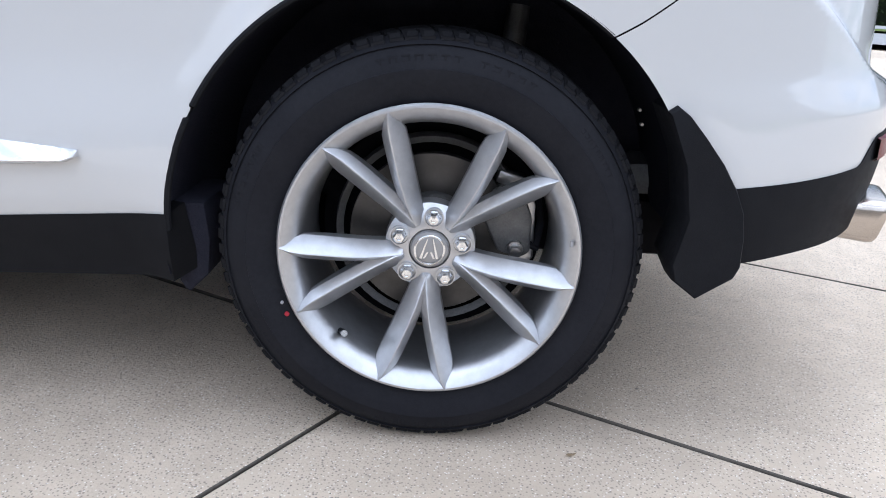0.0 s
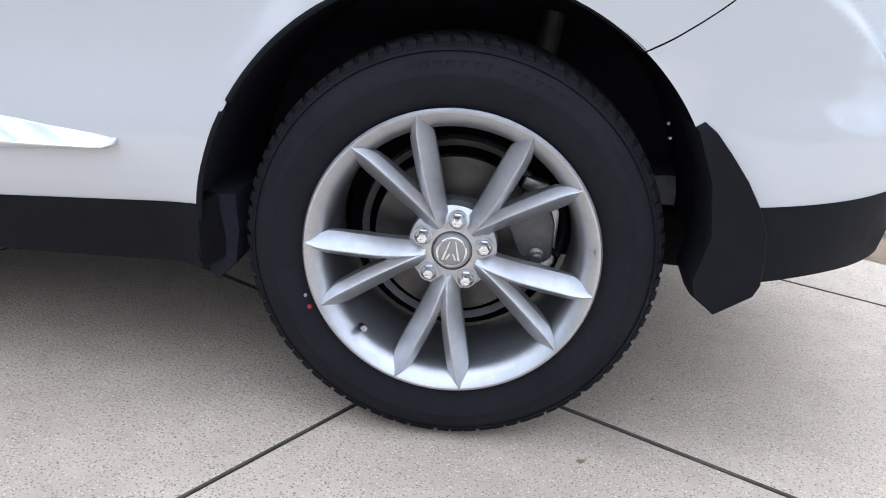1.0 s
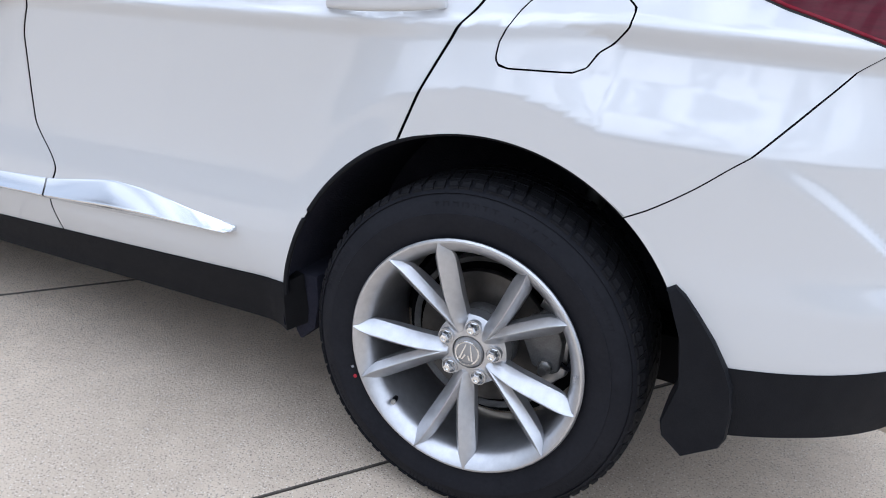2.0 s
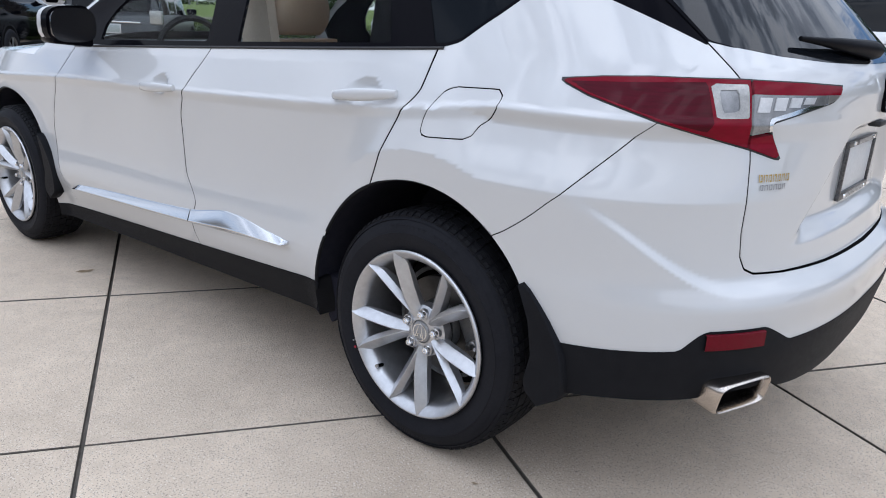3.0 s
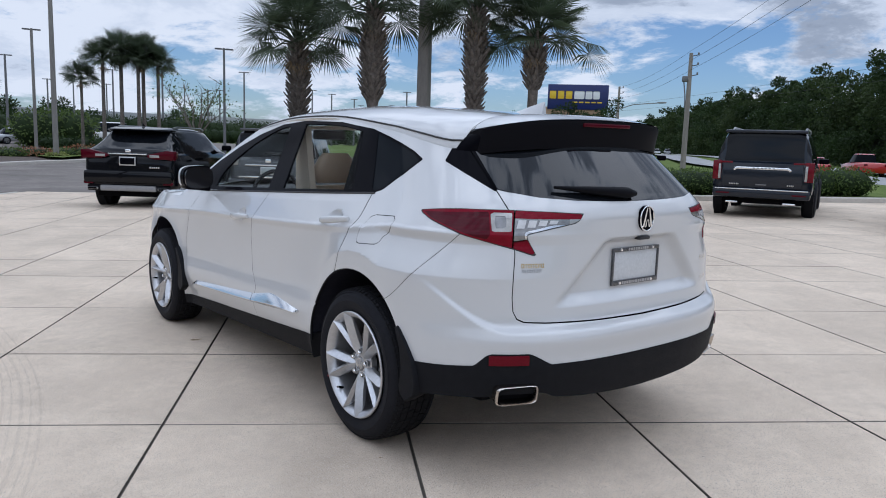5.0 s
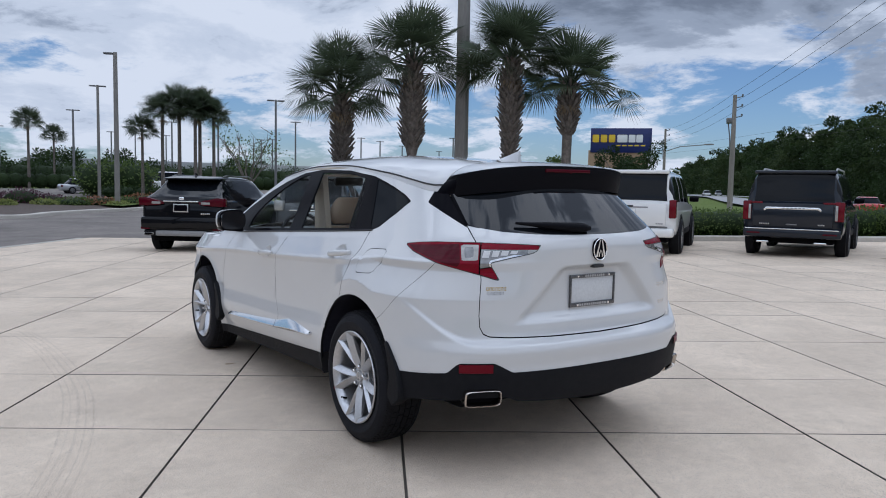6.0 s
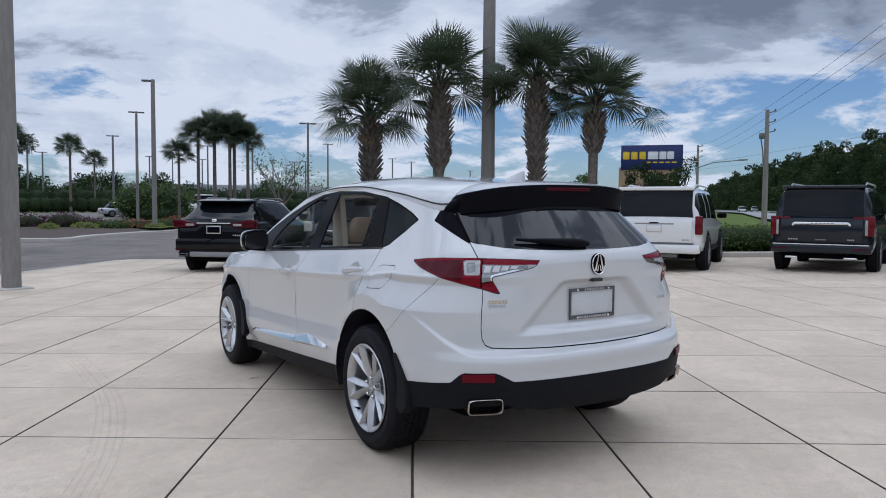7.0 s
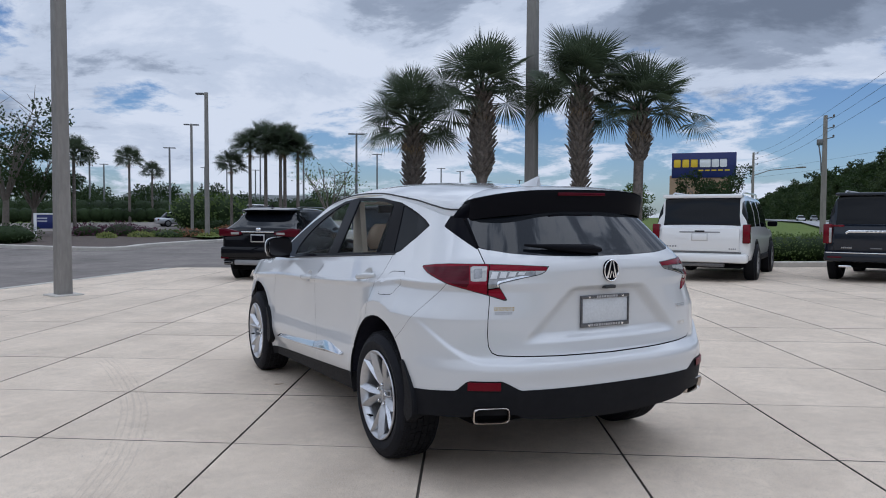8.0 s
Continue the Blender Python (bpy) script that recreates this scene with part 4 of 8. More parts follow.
    for outline, nm, mt, lb in ((FRONT_GLASS, "front_window", GLASS, "clear side window"), (REAR_DOOR_GLASS, "rear_window_pane", GLASS, "clear rear door window"), (QUARTER_GLASS, "quarter_window", PRIVACY, "dark quarter window")):
        g = poly_field(outline)
        pane, win = cut(win, lambda x, y, z: g(x, z))
        for f in (lambda q: q, mirrored):
            ob = panel(nm, f(pane), mt, car, lb, back=0.004, push=-0.004)
            ob.visible_shadow = mt is not GLASS
    for f in (lambda q: q, mirrored): panel("window_surround", f(win), BLACK_GLOSS, car, "gloss black window surround", back=0.012)
    tri_f = poly_field(CORNER_TRIM)
    tri, rest = cut(rest, lambda x, y, z: tri_f(rq(x, y), z) if x > 0.1 and z > 1.15 else 1.0)
    for f in (lambda q: q, mirrored): panel("corner_trim", f(tri), BLACK_GLOSS, car, "gloss black corner trim", back=0.01)
    # doors, wing and quarter
    wing, rest = cut(rest, lambda x, y, z: x - knots(GAP_FRONT, z) if z < 1.09 else (-1 if x < -2.3 else 1))
    pillar, rest = cut(rest, lambda x, y, z: 1.0 if z < 1.0 else (-1 if z > knots(BELT, x) + 0.012 and x < 0.1 else 1))
    f_door, rest = cut(rest, lambda x, y, z: x - knots(GAP_MID, z))
    r_door, quarter = cut(rest, lambda x, y, z: x - knots(GAP_REAR, z))
    wing, _ = cut(wing, lambda x, y, z: x - knots(GAP_FRONT, z) + G_HALF if z < 1.09 else -1)
    _, f_door = cut(f_door, lambda x, y, z: x - knots(GAP_FRONT, z) - G_HALF)
    f_door, _ = cut(f_door, lambda x, y, z: x - knots(GAP_MID, z) + G_HALF)
    _, r_door = cut(r_door, lambda x, y, z: x - knots(GAP_MID, z) - G_HALF)
    r_door, _ = cut(r_door, lambda x, y, z: x - knots(GAP_REAR, z) + G_HALF)
    _, quarter = cut(quarter, lambda x, y, z: x - knots(GAP_REAR, z) - G_HALF)
    head_f = poly_field([(-3.84, 0.78), (-3.70, 0.885), (-3.34, 0.925), (-3.42, 0.875), (-3.55, 0.80), (-3.70, 0.765)])
    head, wing = cut(wing, lambda x, y, z: head_f(x, z) if z > 0.7 and x < -3.2 else 1.0)
    for f in (lambda q: q, mirrored): panel("headlamp", f(head), BLACK_GLOSS, car, "dark clear headlamp", push=0.002)
    fuel_f = poly_field(FUEL)
    fuel, quarter_l = cut(quarter, lambda x, y, z: fuel_f(x, z))
    fuel, _ = cut(fuel, lambda x, y, z: fuel_f(x, z) + G_HALF)
    panel("fuel_flap", fuel, PAINT, car, "white fuel filler flap")
    for f, qp in ((lambda q: q, quarter_l), (mirrored, quarter)):
        panel("front_wing", f(wing), PAINT, car)
        panel("front_door", f(f_door), PAINT, car, "white front door")
        panel("rear_door", f(r_door), PAINT, car, "white rear door")
        panel("quarter_panel", f(qp), PAINT, car)
        panel("roof_pillar", f(pillar), PAINT, car)
    ws = panel("windscreen", screen + mirrored(screen), GLASS, car, "clear windscreen", back=0.004)
    ws.visible_shadow = False
    # near-black inner skin, its colour standing in for shade in the panel gaps
    inner_low = shell_polys(spread(1, 3, 60)[:-1] + spread(3, 4, 36), lambda u: spread(0.30, 1.0, 24), False, 0.014)
    inner_up = shell_polys(spread(2.80, 3, 10)[:-1] + spread(3, 4, 36), lambda u: spread(1.0, top_of(u) - 0.02, 12), True, 0.014)
    _, inner = cut(inner_low + inner_up, lambda x, y, z: arch_field(x, y, z) - 0.004)
    _, inner = cut(inner, lambda x, y, z: z - bottom_z(x, y) - 0.004)
    panel("inner_skin", inner + mirrored(inner), DARK, car, "near-black inner skin standing in for shade in the gaps", back=0)


def build_roof(car):
    """Roof, bonnet and the spoiler over the rear window."""
    ZC = [(-2.05, 1.575), (-1.7, 1.612), (-1.4, 1.628), (-1.0, 1.632), (-0.5, 1.615), (0.0, 1.578), (0.35, 1.545)]

    def edge_y(x): return half_width(x, knots(RAIL, x)) if x < -0.2 else -shell_at_rail(x)

    def shell_at_rail(x):
        z = knots(RAIL, x)
        lo, hi = 2.0, 3.9
        for _ in range(30):
            mid = (lo + hi) / 2
            if shell(mid, z, True)[0] < x: lo = mid
            else: hi = mid
        return shell(lo, z, True)[1]

    def screen_top(u):
        z = 1.4
        for _ in range(25):
            x, _y = shell(1.0, z, True)
            z = 0.5 * z + 0.5 * min(1.53, knots(RAIL, x))
        z += (1.572 - z) * (1 - u) ** 1.5
        x, y = shell(u, z, True)
        return x, -y, z
    brow = [screen_top(i / 60) for i in range(60)] + [screen_top(0.9999)]
    y_max = brow[-1][1]

    def roof_point(t, f, x_end):
        k = min(range(len(brow)), key=lambda i: abs(brow[i][1] - abs(f) * y_max))
        k0 = max(0, k - 1) if brow[k][1] > abs(f) * y_max else k
        k1 = min(len(brow) - 1, k0 + 1)
        span = brow[k1][1] - brow[k0][1]
        m = min(1, max(0, (abs(f) * y_max - brow[k0][1]) / span)) if span > 1e-9 else 0
        x0, z0 = (brow[k0][i] + (brow[k1][i] - brow[k0][i]) * m for i in (0, 2))
        x = x0 + (x_end(f) - x0) * t
        p = 2.3 + 3.2 * ease(-1.2, 0.3, x)

        def height(xx): return knots(RAIL, xx) + (knots(ZC, xx) - knots(RAIL, xx)) * max(0, 1 - abs(f) ** p) ** 0.62
        w = edge_y(x)
        return Vector((x, f * ((w - 0.001) * min(1, t * 6) + y_max * (1 - min(1, t * 6))), height(x) + (z0 - height(x0)) * (1 - t) ** 5))

    def end_seam(f): return 0.365 - 0.02 * abs(f) ** 4
    bm = bmesh.new()
    fs = [math.sin(math.pi / 2 * (-1 + 2 * i / 64)) for i in range(65)]
    grid = [[bm.verts.new(roof_point(t, f, end_seam)) for f in fs] for t in spread(0, 1, 60)]
    for a, b in zip(grid, grid[1:]):
        for i in range(len(a) - 1): bm.faces.new((a[i], b[i], b[i + 1], a[i + 1]))
    bmesh.ops.recalc_face_normals(bm, faces=bm.faces)
    roof = part("roof", bm, PAINT, car, "white painted roof", smooth=60)
    for s in (-1, 1):
        pts = []
        for t in spread(0, 1, 40):
            p = roof_point(t, s * 0.985, end_seam)
            pts.append(p + Vector((0, s * 0.004, 0.0)))
        part("roof_strip", tube(pts, 0.0045, 6), CABIN, roof)
    # bonnet, closed over the nose and the wings
    bm = bmesh.new()
    rows = []
    for u in [0.02 + 0.98 * math.sin(math.pi / 2 * t) for t in spread(0, 1, 16)] + spread(1, 2, 24)[1:]:
        x, y = shell(u, 0.9995, False)
        crown = 0.062 * ease(-3.60, -2.95, x) + 0.012
        row = []
        for f in spread(-1, 1, 32):
            z = 0.9985 + crown * (1 - abs(f) ** 2.4) + 0.05 * ease(-3.1, -2.55, x) * (1 - f ** 4)
            row.append(bm.verts.new((x, f * abs(y) * 0.998, z)))
        rows.append(row)
    for p, q in zip(rows, rows[1:]):
        for i in range(len(p) - 1): bm.faces.new((p[i], q[i], q[i + 1], p[i + 1]))
    bmesh.ops.recalc_face_normals(bm, faces=bm.faces)
    part("bonnet", bm, PAINT, car, "white bonnet", smooth=60)
    # spoiler: white top, black rear blade
    def back_edge(f): return 0.645 - 0.03 * f * f - 0.15 * abs(f) ** 5
    def back_z(f): return 1.520 - 0.018 * f * f - 0.03 * abs(f) ** 5
    ws = 0.585
    bm = bmesh.new()
    rows = []
    fs2 = spread(-1, 1, 48)
    for t in spread(0, 1, 10):
        row = []
        for f in fs2:
            a = roof_point(1.0, math.copysign(min(abs(f) * 0.93, 0.999), f), end_seam) + Vector((0.004, 0, 0))
            b = Vector((back_edge(f), f * ws, back_z(f)))
            p = a.lerp(b, t)
            p.z += 0.012 * math.sin(math.pi * t) * (1 - f * f)
            row.append(bm.verts.new(p))
        rows.append(row)
    for a, b in zip(rows, rows[1:]):
        for i in range(len(a) - 1): bm.faces.new((a[i], b[i], b[i + 1], a[i + 1]))
    bmesh.ops.recalc_face_normals(bm, faces=bm.faces)
    sp = part("spoiler", bm, PAINT, car, "white roof spoiler with a gloss black blade", smooth=60)
    rings = []
    for f in fs2:
        x, z, y = back_edge(f), back_z(f), f * (ws + 0.001)
        low_x, low_z = 0.628 - 0.03 * f * f - 0.15 * abs(f) ** 5, 1.390 - 0.03 * abs(f) ** 4
        front = roof_point(1.0, math.copysign(min(abs(f) * 0.93, 0.995), f), end_seam)
        rings.append([Vector((x - 0.012, y, z - 0.003)), Vector((x + 0.001, y, z - 0.006)), Vector((x + 0.002, y, z - 0.014)), Vector((x * 0.45 + low_x * 0.55, y, z * 0.45 + low_z * 0.55)), Vector((low_x, y * 1.0, low_z)), Vector((low_x - 0.06, y * 0.99, low_z - 0.004)), Vector((front.x + 0.01, y * 0.99, low_z + 0.03)), Vector((front.x + 0.012, y * 0.99, front.z - 0.012))])
    part("spoiler_blade", loft(rings), SATIN, sp, "satin black spoiler blade", smooth=50)
    bm = box(back_edge(0) - 0.018, back_edge(0) + 0.004, -0.16, 0.16, back_z(0) - 0.035, back_z(0) - 0.016, 0.004)
    part("high_brake_light", bm, LAMP_DEEP, sp, "dark red high brake light")
    for sd in (-1, 1):
        top_c, low_c = [], []
        for t in spread(0, 1, 14):
            a = roof_point(1.0, sd * 0.93, end_seam) + Vector((0.004, 0, -0.004))
            p = a.lerp(Vector((back_edge(1), sd * ws, back_z(1) - 0.006)), t)
            top_c.append(p)
            x, z = 0.315 + (0.475 - 0.315) * t, 1.372 + 0.004 * t
            lo, hi = 2.5, 3.9
            for _ in range(30):
                mid = (lo + hi) / 2
                if shell(mid, z, True)[0] < x: lo = mid
                else: hi = mid
            low_c.append(Vector((x, -sd * (shell(lo, z, True)[1] - 0.002), z - 0.012)))
        rows = []
        for p, q in zip(top_c, low_c):
            rows.append([p.lerp(q, k) + Vector((0, sd * 0.010 * math.sin(math.pi * k), 0)) for k in spread(0, 1, 6)] + [q - Vector((0, sd * 0.05, 0)), p - Vector((0, sd * 0.05, 0.01))])
        part("spoiler_side", loft(rows), BLACK_GLOSS, sp, "gloss black spoiler side", smooth=50)
    # aerial fin
    rings = []
    for t in spread(0, 1, 8):
        h = 0.072 * (0.15 + 0.85 * t) * (1 if t < 0.95 else 0.96)
        x = 0.045 + 0.19 * t
        w = 0.022 * (1 - 0.25 * t)
        z0 = knots(ZC, x) - 0.006
        rings.append([Vector((x, -w, z0)), Vector((x, -w * 0.5, z0 + h * 0.6)), Vector((x + 0.004, 0, z0 + h)), Vector((x, w * 0.5, z0 + h * 0.6)), Vector((x, w, z0))])
    part("aerial_fin", loft(rings), PAINT, roof, "white aerial fin", smooth=50)


def on_rear(q, z):
    """The place on the back of the body with x + y = q at height z, and the way out of it."""
    lo, hi = 3.0, 4.0
    up_half = z > 1.0
    for _ in range(40):
        mid = (lo + hi) / 2
        x, y = shell(mid, z, up_half)
        if rq(x, y) < q: lo = mid
        else: hi = mid
    e = 1e-3
    p = shell3(lo, z, up_half)
    n = (shell3(min(4, lo + e), z, up_half) - shell3(lo - e, z, up_half)).cross(shell3(lo, z + e, up_half) - shell3(lo, z - e, up_half)).normalized()
    return p, n


def build_car_details(car):
    # door handles
    for s in (1, -1):
        for x0, x1, z0, z1 in ((-1.50, -1.26, 0.949, 0.960), (-0.375, -0.135, 1.018, 1.040)):
            rings = []
            for t in spread(0, 1, 14):
                x = x0 + (x1 - x0) * t
                zz = z0 + (z1 - z0) * t
                w = side_width(x, zz)
                r = 0.0185 * (0.45 + 0.55 * math.sin(math.pi * min(1, max(0.06, t * 0.94 + 0.03))) ** 0.5)
                outy = w + 0.010 + 0.020 * math.sin(math.pi * t) ** 0.5
                ring = []
                for k in range(10):
                    a = 2 * math.pi * k / 10
                    ring.append(Vector((x, -s * (outy + 0.008 * math.cos(a)), zz + r * math.sin(a))))
                rings.append(ring)
            part("door_handle", loft(rings), PAINT, car, "white door handle", smooth=60)
        # bright side moulding, in two lengths
        def mould(xs, zl, zh):
            rings = []
            for x in xs:
                a, b = knots(zl, x), knots(zh, x)
                y0, y1 = half_width(x, a), half_width(x, b)
                rings.append([Vector((x, -s * (y0 + (y1 - y0) * k + o), a + (b - a) * k)) for k, o in ((0, -0.02), (0.0, 0.004), (0.05, 0.008), (0.20, 0.0195), (0.25, 0.0200), (0.30, 0.0185), (0.94, 0.0045), (1.0, 0.002), (1.0, -0.02))])
            return loft(rings)
        ZL = [(-2.26, 0.398), (-1.19, 0.455), (-0.62, 0.496), (-0.585, 0.501), (-0.577, 0.508)]
        ZH = [(-2.26, 0.408), (-2.18, 0.432), (-1.19, 0.510), (-1.05, 0.533), (-0.95, 0.549), (-0.86, 0.548), (-0.70, 0.530), (-0.575, 0.519)]
        mo = part("side_moulding", mould(spread(-2.255, -1.190, 30), ZL, ZH), BRIGHT_TRIM, car, "bright chrome side moulding", smooth=25)
        part("moulding_end", mould(spread(-1.183, -0.577, 30), ZL, ZH), BRIGHT_TRIM, car, "bright chrome side moulding end", smooth=25)
        # mirror
        mx = -2.02
        rings = []
        for t in spread(0, 1, 12):
            x = mx - 0.10 + 0.155 * t
            k = math.sin(math.pi * (0.12 + 0.80 * t)) ** 0.7 if t < 0.62 else 1.0 - 0.04 * (t - 0.62)
            ring = []
            for i in range(20):
                a = 2 * math.pi * i / 20
                ca, sa_ = math.cos(a), math.sin(a)
                py = math.copysign(abs(ca) ** 0.6, ca) * 0.098 * k
                pz = math.copysign(abs(sa_) ** 0.65, sa_) * 0.076 * k
                ring.append(Vector((x - 0.03 * abs(py) / 0.1, -s * (0.968 - py), 1.165 + pz + 0.14 * py * 0.3)))
            rings.append(ring)
        mir = part("mirror", loft(rings[:9]), PAINT, car, "white door mirror with a gloss black rear rim", smooth=50)
        part("mirror_rim", loft([[Vector((p.x + (0.002 if k == 0 else 0), p.y, p.z)) for p in r] for k, r in enumerate(rings[8:])]), BLACK_GLOSS, mir, smooth=50)
        part("mirror_glass", loft([[Vector((mx + 0.046 + d, -s * (0.966 - 0.093 * math.copysign(abs(math.cos(2 * math.pi * i / 20)) ** 0.6, math.cos(2 * math.pi * i / 20))), 1.160 + 0.070 * math.copysign(abs(math.sin(2 * math.pi * i / 20)) ** 0.65, math.sin(2 * math.pi * i / 20)))) for i in range(20)] for d in (0.0, 0.014)]), material("mirror_glass", (0.012, 0.012, 0.014), 0.12), mir, "dark mirror glass")
        bm = merge(prism([(0.885, 1.068), (1.050, 1.085), (1.058, 1.15), (0.885, 1.135)], mx - 0.085, mx + 0.052, 0.012, axis="x"))
        for v in bm.verts: v.co.y *= -s
        bmesh.ops.recalc_face_normals(bm, faces=bm.faces)
        part("mirror_base", bm, BLACK_GLOSS, mir)
        # belt strip
        pts = [(x, -s * (half_width(x, knots(BELT, x) - 0.004) + 0.002), knots(BELT, x) - 0.004) for x in spread(-2.25, -0.05, 40)]
        part("belt_strip", tube(pts, 0.005, 6), CABIN, car)
        # mud flaps
        for cx in (0.0, -WB):
            sh = 0.0 if cx == 0 else 0.012
            out = [(0.352, 0.622), (0.366, 0.631), (0.386, 0.617), (0.416, 0.585), (0.450, 0.545), (0.479, 0.502), (0.496, 0.466), (0.505, 0.42), (0.507, 0.372), (0.499, 0.352), (0.441, 0.313), (0.400, 0.343), (0.392, 0.37), (0.408, 0.45), (0.390, 0.54)]
            bm = bmesh.new()
            rings = []
            for yy, sq in ((-0.953 + sh, 0.93), (-0.949 + sh, 0.975), (-0.938 + sh, 1.0), (-0.895, 1.0), (-0.84, 0.985)):
                rings.append([Vector((cx + 0.445 + (x - 0.445) * sq, yy * s, 0.45 + (max(z, 0.352 if yy > -0.85 else 0) - 0.45) * (0.5 + 0.5 * sq))) for x, z in out])
            part("mud_flap", loft(rings), CLAD, car, "black moulded mud flap", smooth=50)
            # wheel house
            arc = []
            for k in range(41):
                a = radians(-1 + 192 * k / 40)
                arc.append((cx - 0.008 + 0.447 * math.cos(a), 0.388 + 0.438 * math.sin(a)))
            bm = bmesh.new()
            ys = [0.925, 0.915, 0.80, 0.62, 0.50]
            vs = [[bm.verts.new((x, -s * min(y, half_width(x, max(z, 0.42)) - 0.012), z)) for x, z in arc] for y in ys]
            for a, b in zip(vs, vs[1:]):
                for k in range(40): bm.faces.new((a[k], a[k + 1], b[k + 1], b[k]))
            c0 = bm.verts.new((cx, -s * 0.50, 0.45))
            for k in range(40): bm.faces.new((vs[-1][k], vs[-1][k + 1], c0))
            # returned lip along the opening's edge
            part("wheel_liner", bm, LINER, car, "black felt wheel liner", smooth=40)
            fl = prism([(cx - 0.462, 0.420), (cx - 0.40, 0.420), (cx - 0.392, 0.352), (cx - 0.398, 0.288), (cx - 0.436, 0.250), (cx - 0.452, 0.272), (cx - 0.458, 0.33)], -s * 0.870, -s * 0.70, 0.006)
            part("liner_flap", fl, LINER, car, "black liner flap")
            part("arch_lip", tube([(cx - 0.009 + (ARCH_R + 0.001) * math.cos(a), -s * (half_width(cx + ARCH_R * math.cos(a), 0.388 + ARCH_R * math.sin(a)) - 0.006), 0.388 + (ARCH_R + 0.001) * math.sin(a)) for a in [radians((52 if cx == 0 else 8) + (128 if cx == 0 else 172) * k / 40) for k in range(41)]], 0.006, 8), CLAD, car)
    # lower bumper reflectors
    for s in (1, -1):
        bm = bmesh.new()
        rows = []
        for q in spread(-0.010, 0.212, 12):
            row = []
            for z in (0.525, 0.527, 0.564, 0.566):
                p, n = on_rear(q, z)
                p = p + n * (0.0095 if 0.526 < z < 0.565 else 0.003)
                row.append(bm.verts.new((p.x, p.y * s, p.z)))
            rows.append(row)
        for a, b in zip(rows, rows[1:]):
            for i in range(3): bm.faces.new((a[i], b[i], b[i + 1], a[i + 1]))
        bmesh.ops.recalc_face_normals(bm, faces=bm.faces)
        part("reflector", bm, REFLECTOR, car, "red bumper reflector", smooth=False)
        # exhaust finisher: a bright trapezium shell, a black plug painted as its shaded throat
        c = Vector((0.802 if s > 0 else 0.765, -s * 0.670, 0.405))
        turn = Matrix.Rotation(radians(-s * 20), 3, "Z")
        def ring(dx, w, h, rad):
            pts = []
            for k in range(32):
                a = 2 * math.pi * k / 32
                ca, sa_ = math.cos(a), math.sin(a)
                y = math.copysign(abs(ca) ** 0.34, ca) * w
                z = math.copysign(abs(sa_) ** 0.38, sa_) * h
                pts.append(c + turn @ Vector((dx + 0.008 * z / h, y, z)))
            return pts
        part("exhaust_tip", loft([ring(-0.17, 0.078, 0.034, 0), ring(-0.03, 0.088, 0.040, 0), ring(0.044, 0.092, 0.0435, 0), ring(0.054, 0.090, 0.0420, 0), ring(0.058, 0.086, 0.0385, 0), ring(0.052, 0.081, 0.0335, 0), ring(0.030, 0.078, 0.0305, 0), ring(-0.06, 0.076, 0.029, 0)], caps=False), TIP_CHROME, car, "bright rectangular exhaust tip", smooth=40)
        part("exhaust_throat", loft([ring(0.004, 0.0785, 0.031, 0), ring(0.002, 0.078, 0.0305, 0)]), DARK, car)
        part("exhaust_heat_shield", box(0.74, 0.80, -s * 0.66 - 0.05, -s * 0.66 + 0.05, 0.436, 0.450, 0.004), STEEL, car)
    # number plate holder and blank
    px = knots(REAR_END, 0.88) - 0.0385
    fr = bmesh.new()
    for y0, y1, z0, z1 in ((-0.160, 0.160, 0.946, 0.963), (-0.160, 0.160, 0.798, 0.820), (-0.160, -0.150, 0.818, 0.948), (0.150, 0.160, 0.818, 0.948)):
        box(px, px + 0.012, y0, y1, z0, z1, 0.003, bm=fr)
    pf = part("plate_frame", fr, FRAME_GREY, car, "dark metal number plate frame")
    part("plate_blank", box(px - 0.004, px + 0.004, -0.155, 0.155, 0.81, 0.955, 0.002), WHITE_PLATE, pf, "blank white plate insert")
    for y0, y1, z in ((-0.11, 0.115, 0.808), (-0.06, 0.08, 0.955)):
        bars = bmesh.new()
        k = y0
        rnd = random.Random(3)
        while k < y1:
            w = rnd.uniform(0.008, 0.015)
            box(px + 0.0115, px + 0.0135, k, k + w, z - 0.006, z + 0.006, bm=bars)
            k += w + 0.005
        part("frame_lettering", bars, material("grey_letters", (0.45, 0.45, 0.46), 0.35, 0.6), pf, "unreadable raised lettering", smooth=False)
    for y in (-0.10, 0.10):
        for z in (0.956, 0.808): part("plate_screw", lathe([(0.0, px + 0.016), (0.006, px + 0.0155), (0.007, px + 0.011)], 10, axis="x", at=(0, y * 1.1, z)), CHROME, pf)
    # round badge with a plain two-limbed mark
    bx = knots(REAR_END, 1.09) + 0.005
    bad = part("rear_badge", loft([[Vector((bx + d, 0.047 * k * math.cos(2 * math.pi * i / 40), 1.092 + 0.056 * k * math.sin(2 * math.pi * i / 40))) for i in range(40)] for d, k in ((-0.01, 1.0), (0.006, 1.0), (0.009, 0.94), (0.006, 0.90), (0.006, 0.02))]), BLACK_GLOSS, car, "black oval badge with a plain bright mark")
    mk = bmesh.new()
    for s in (-1, 1):
        prism([(s * 0.003, 1.140), (s * 0.010, 1.140), (s * 0.034, 1.055), (s * 0.022, 1.055)], bx + 0.006, bx + 0.011, axis="x", bm=mk)
        prism([(s * 0.002, 1.09), (s * 0.007, 1.085), (s * 0.017, 1.054), (s * 0.009, 1.054)], bx + 0.006, bx + 0.011, axis="x", bm=mk)
    ring = bmesh.new()
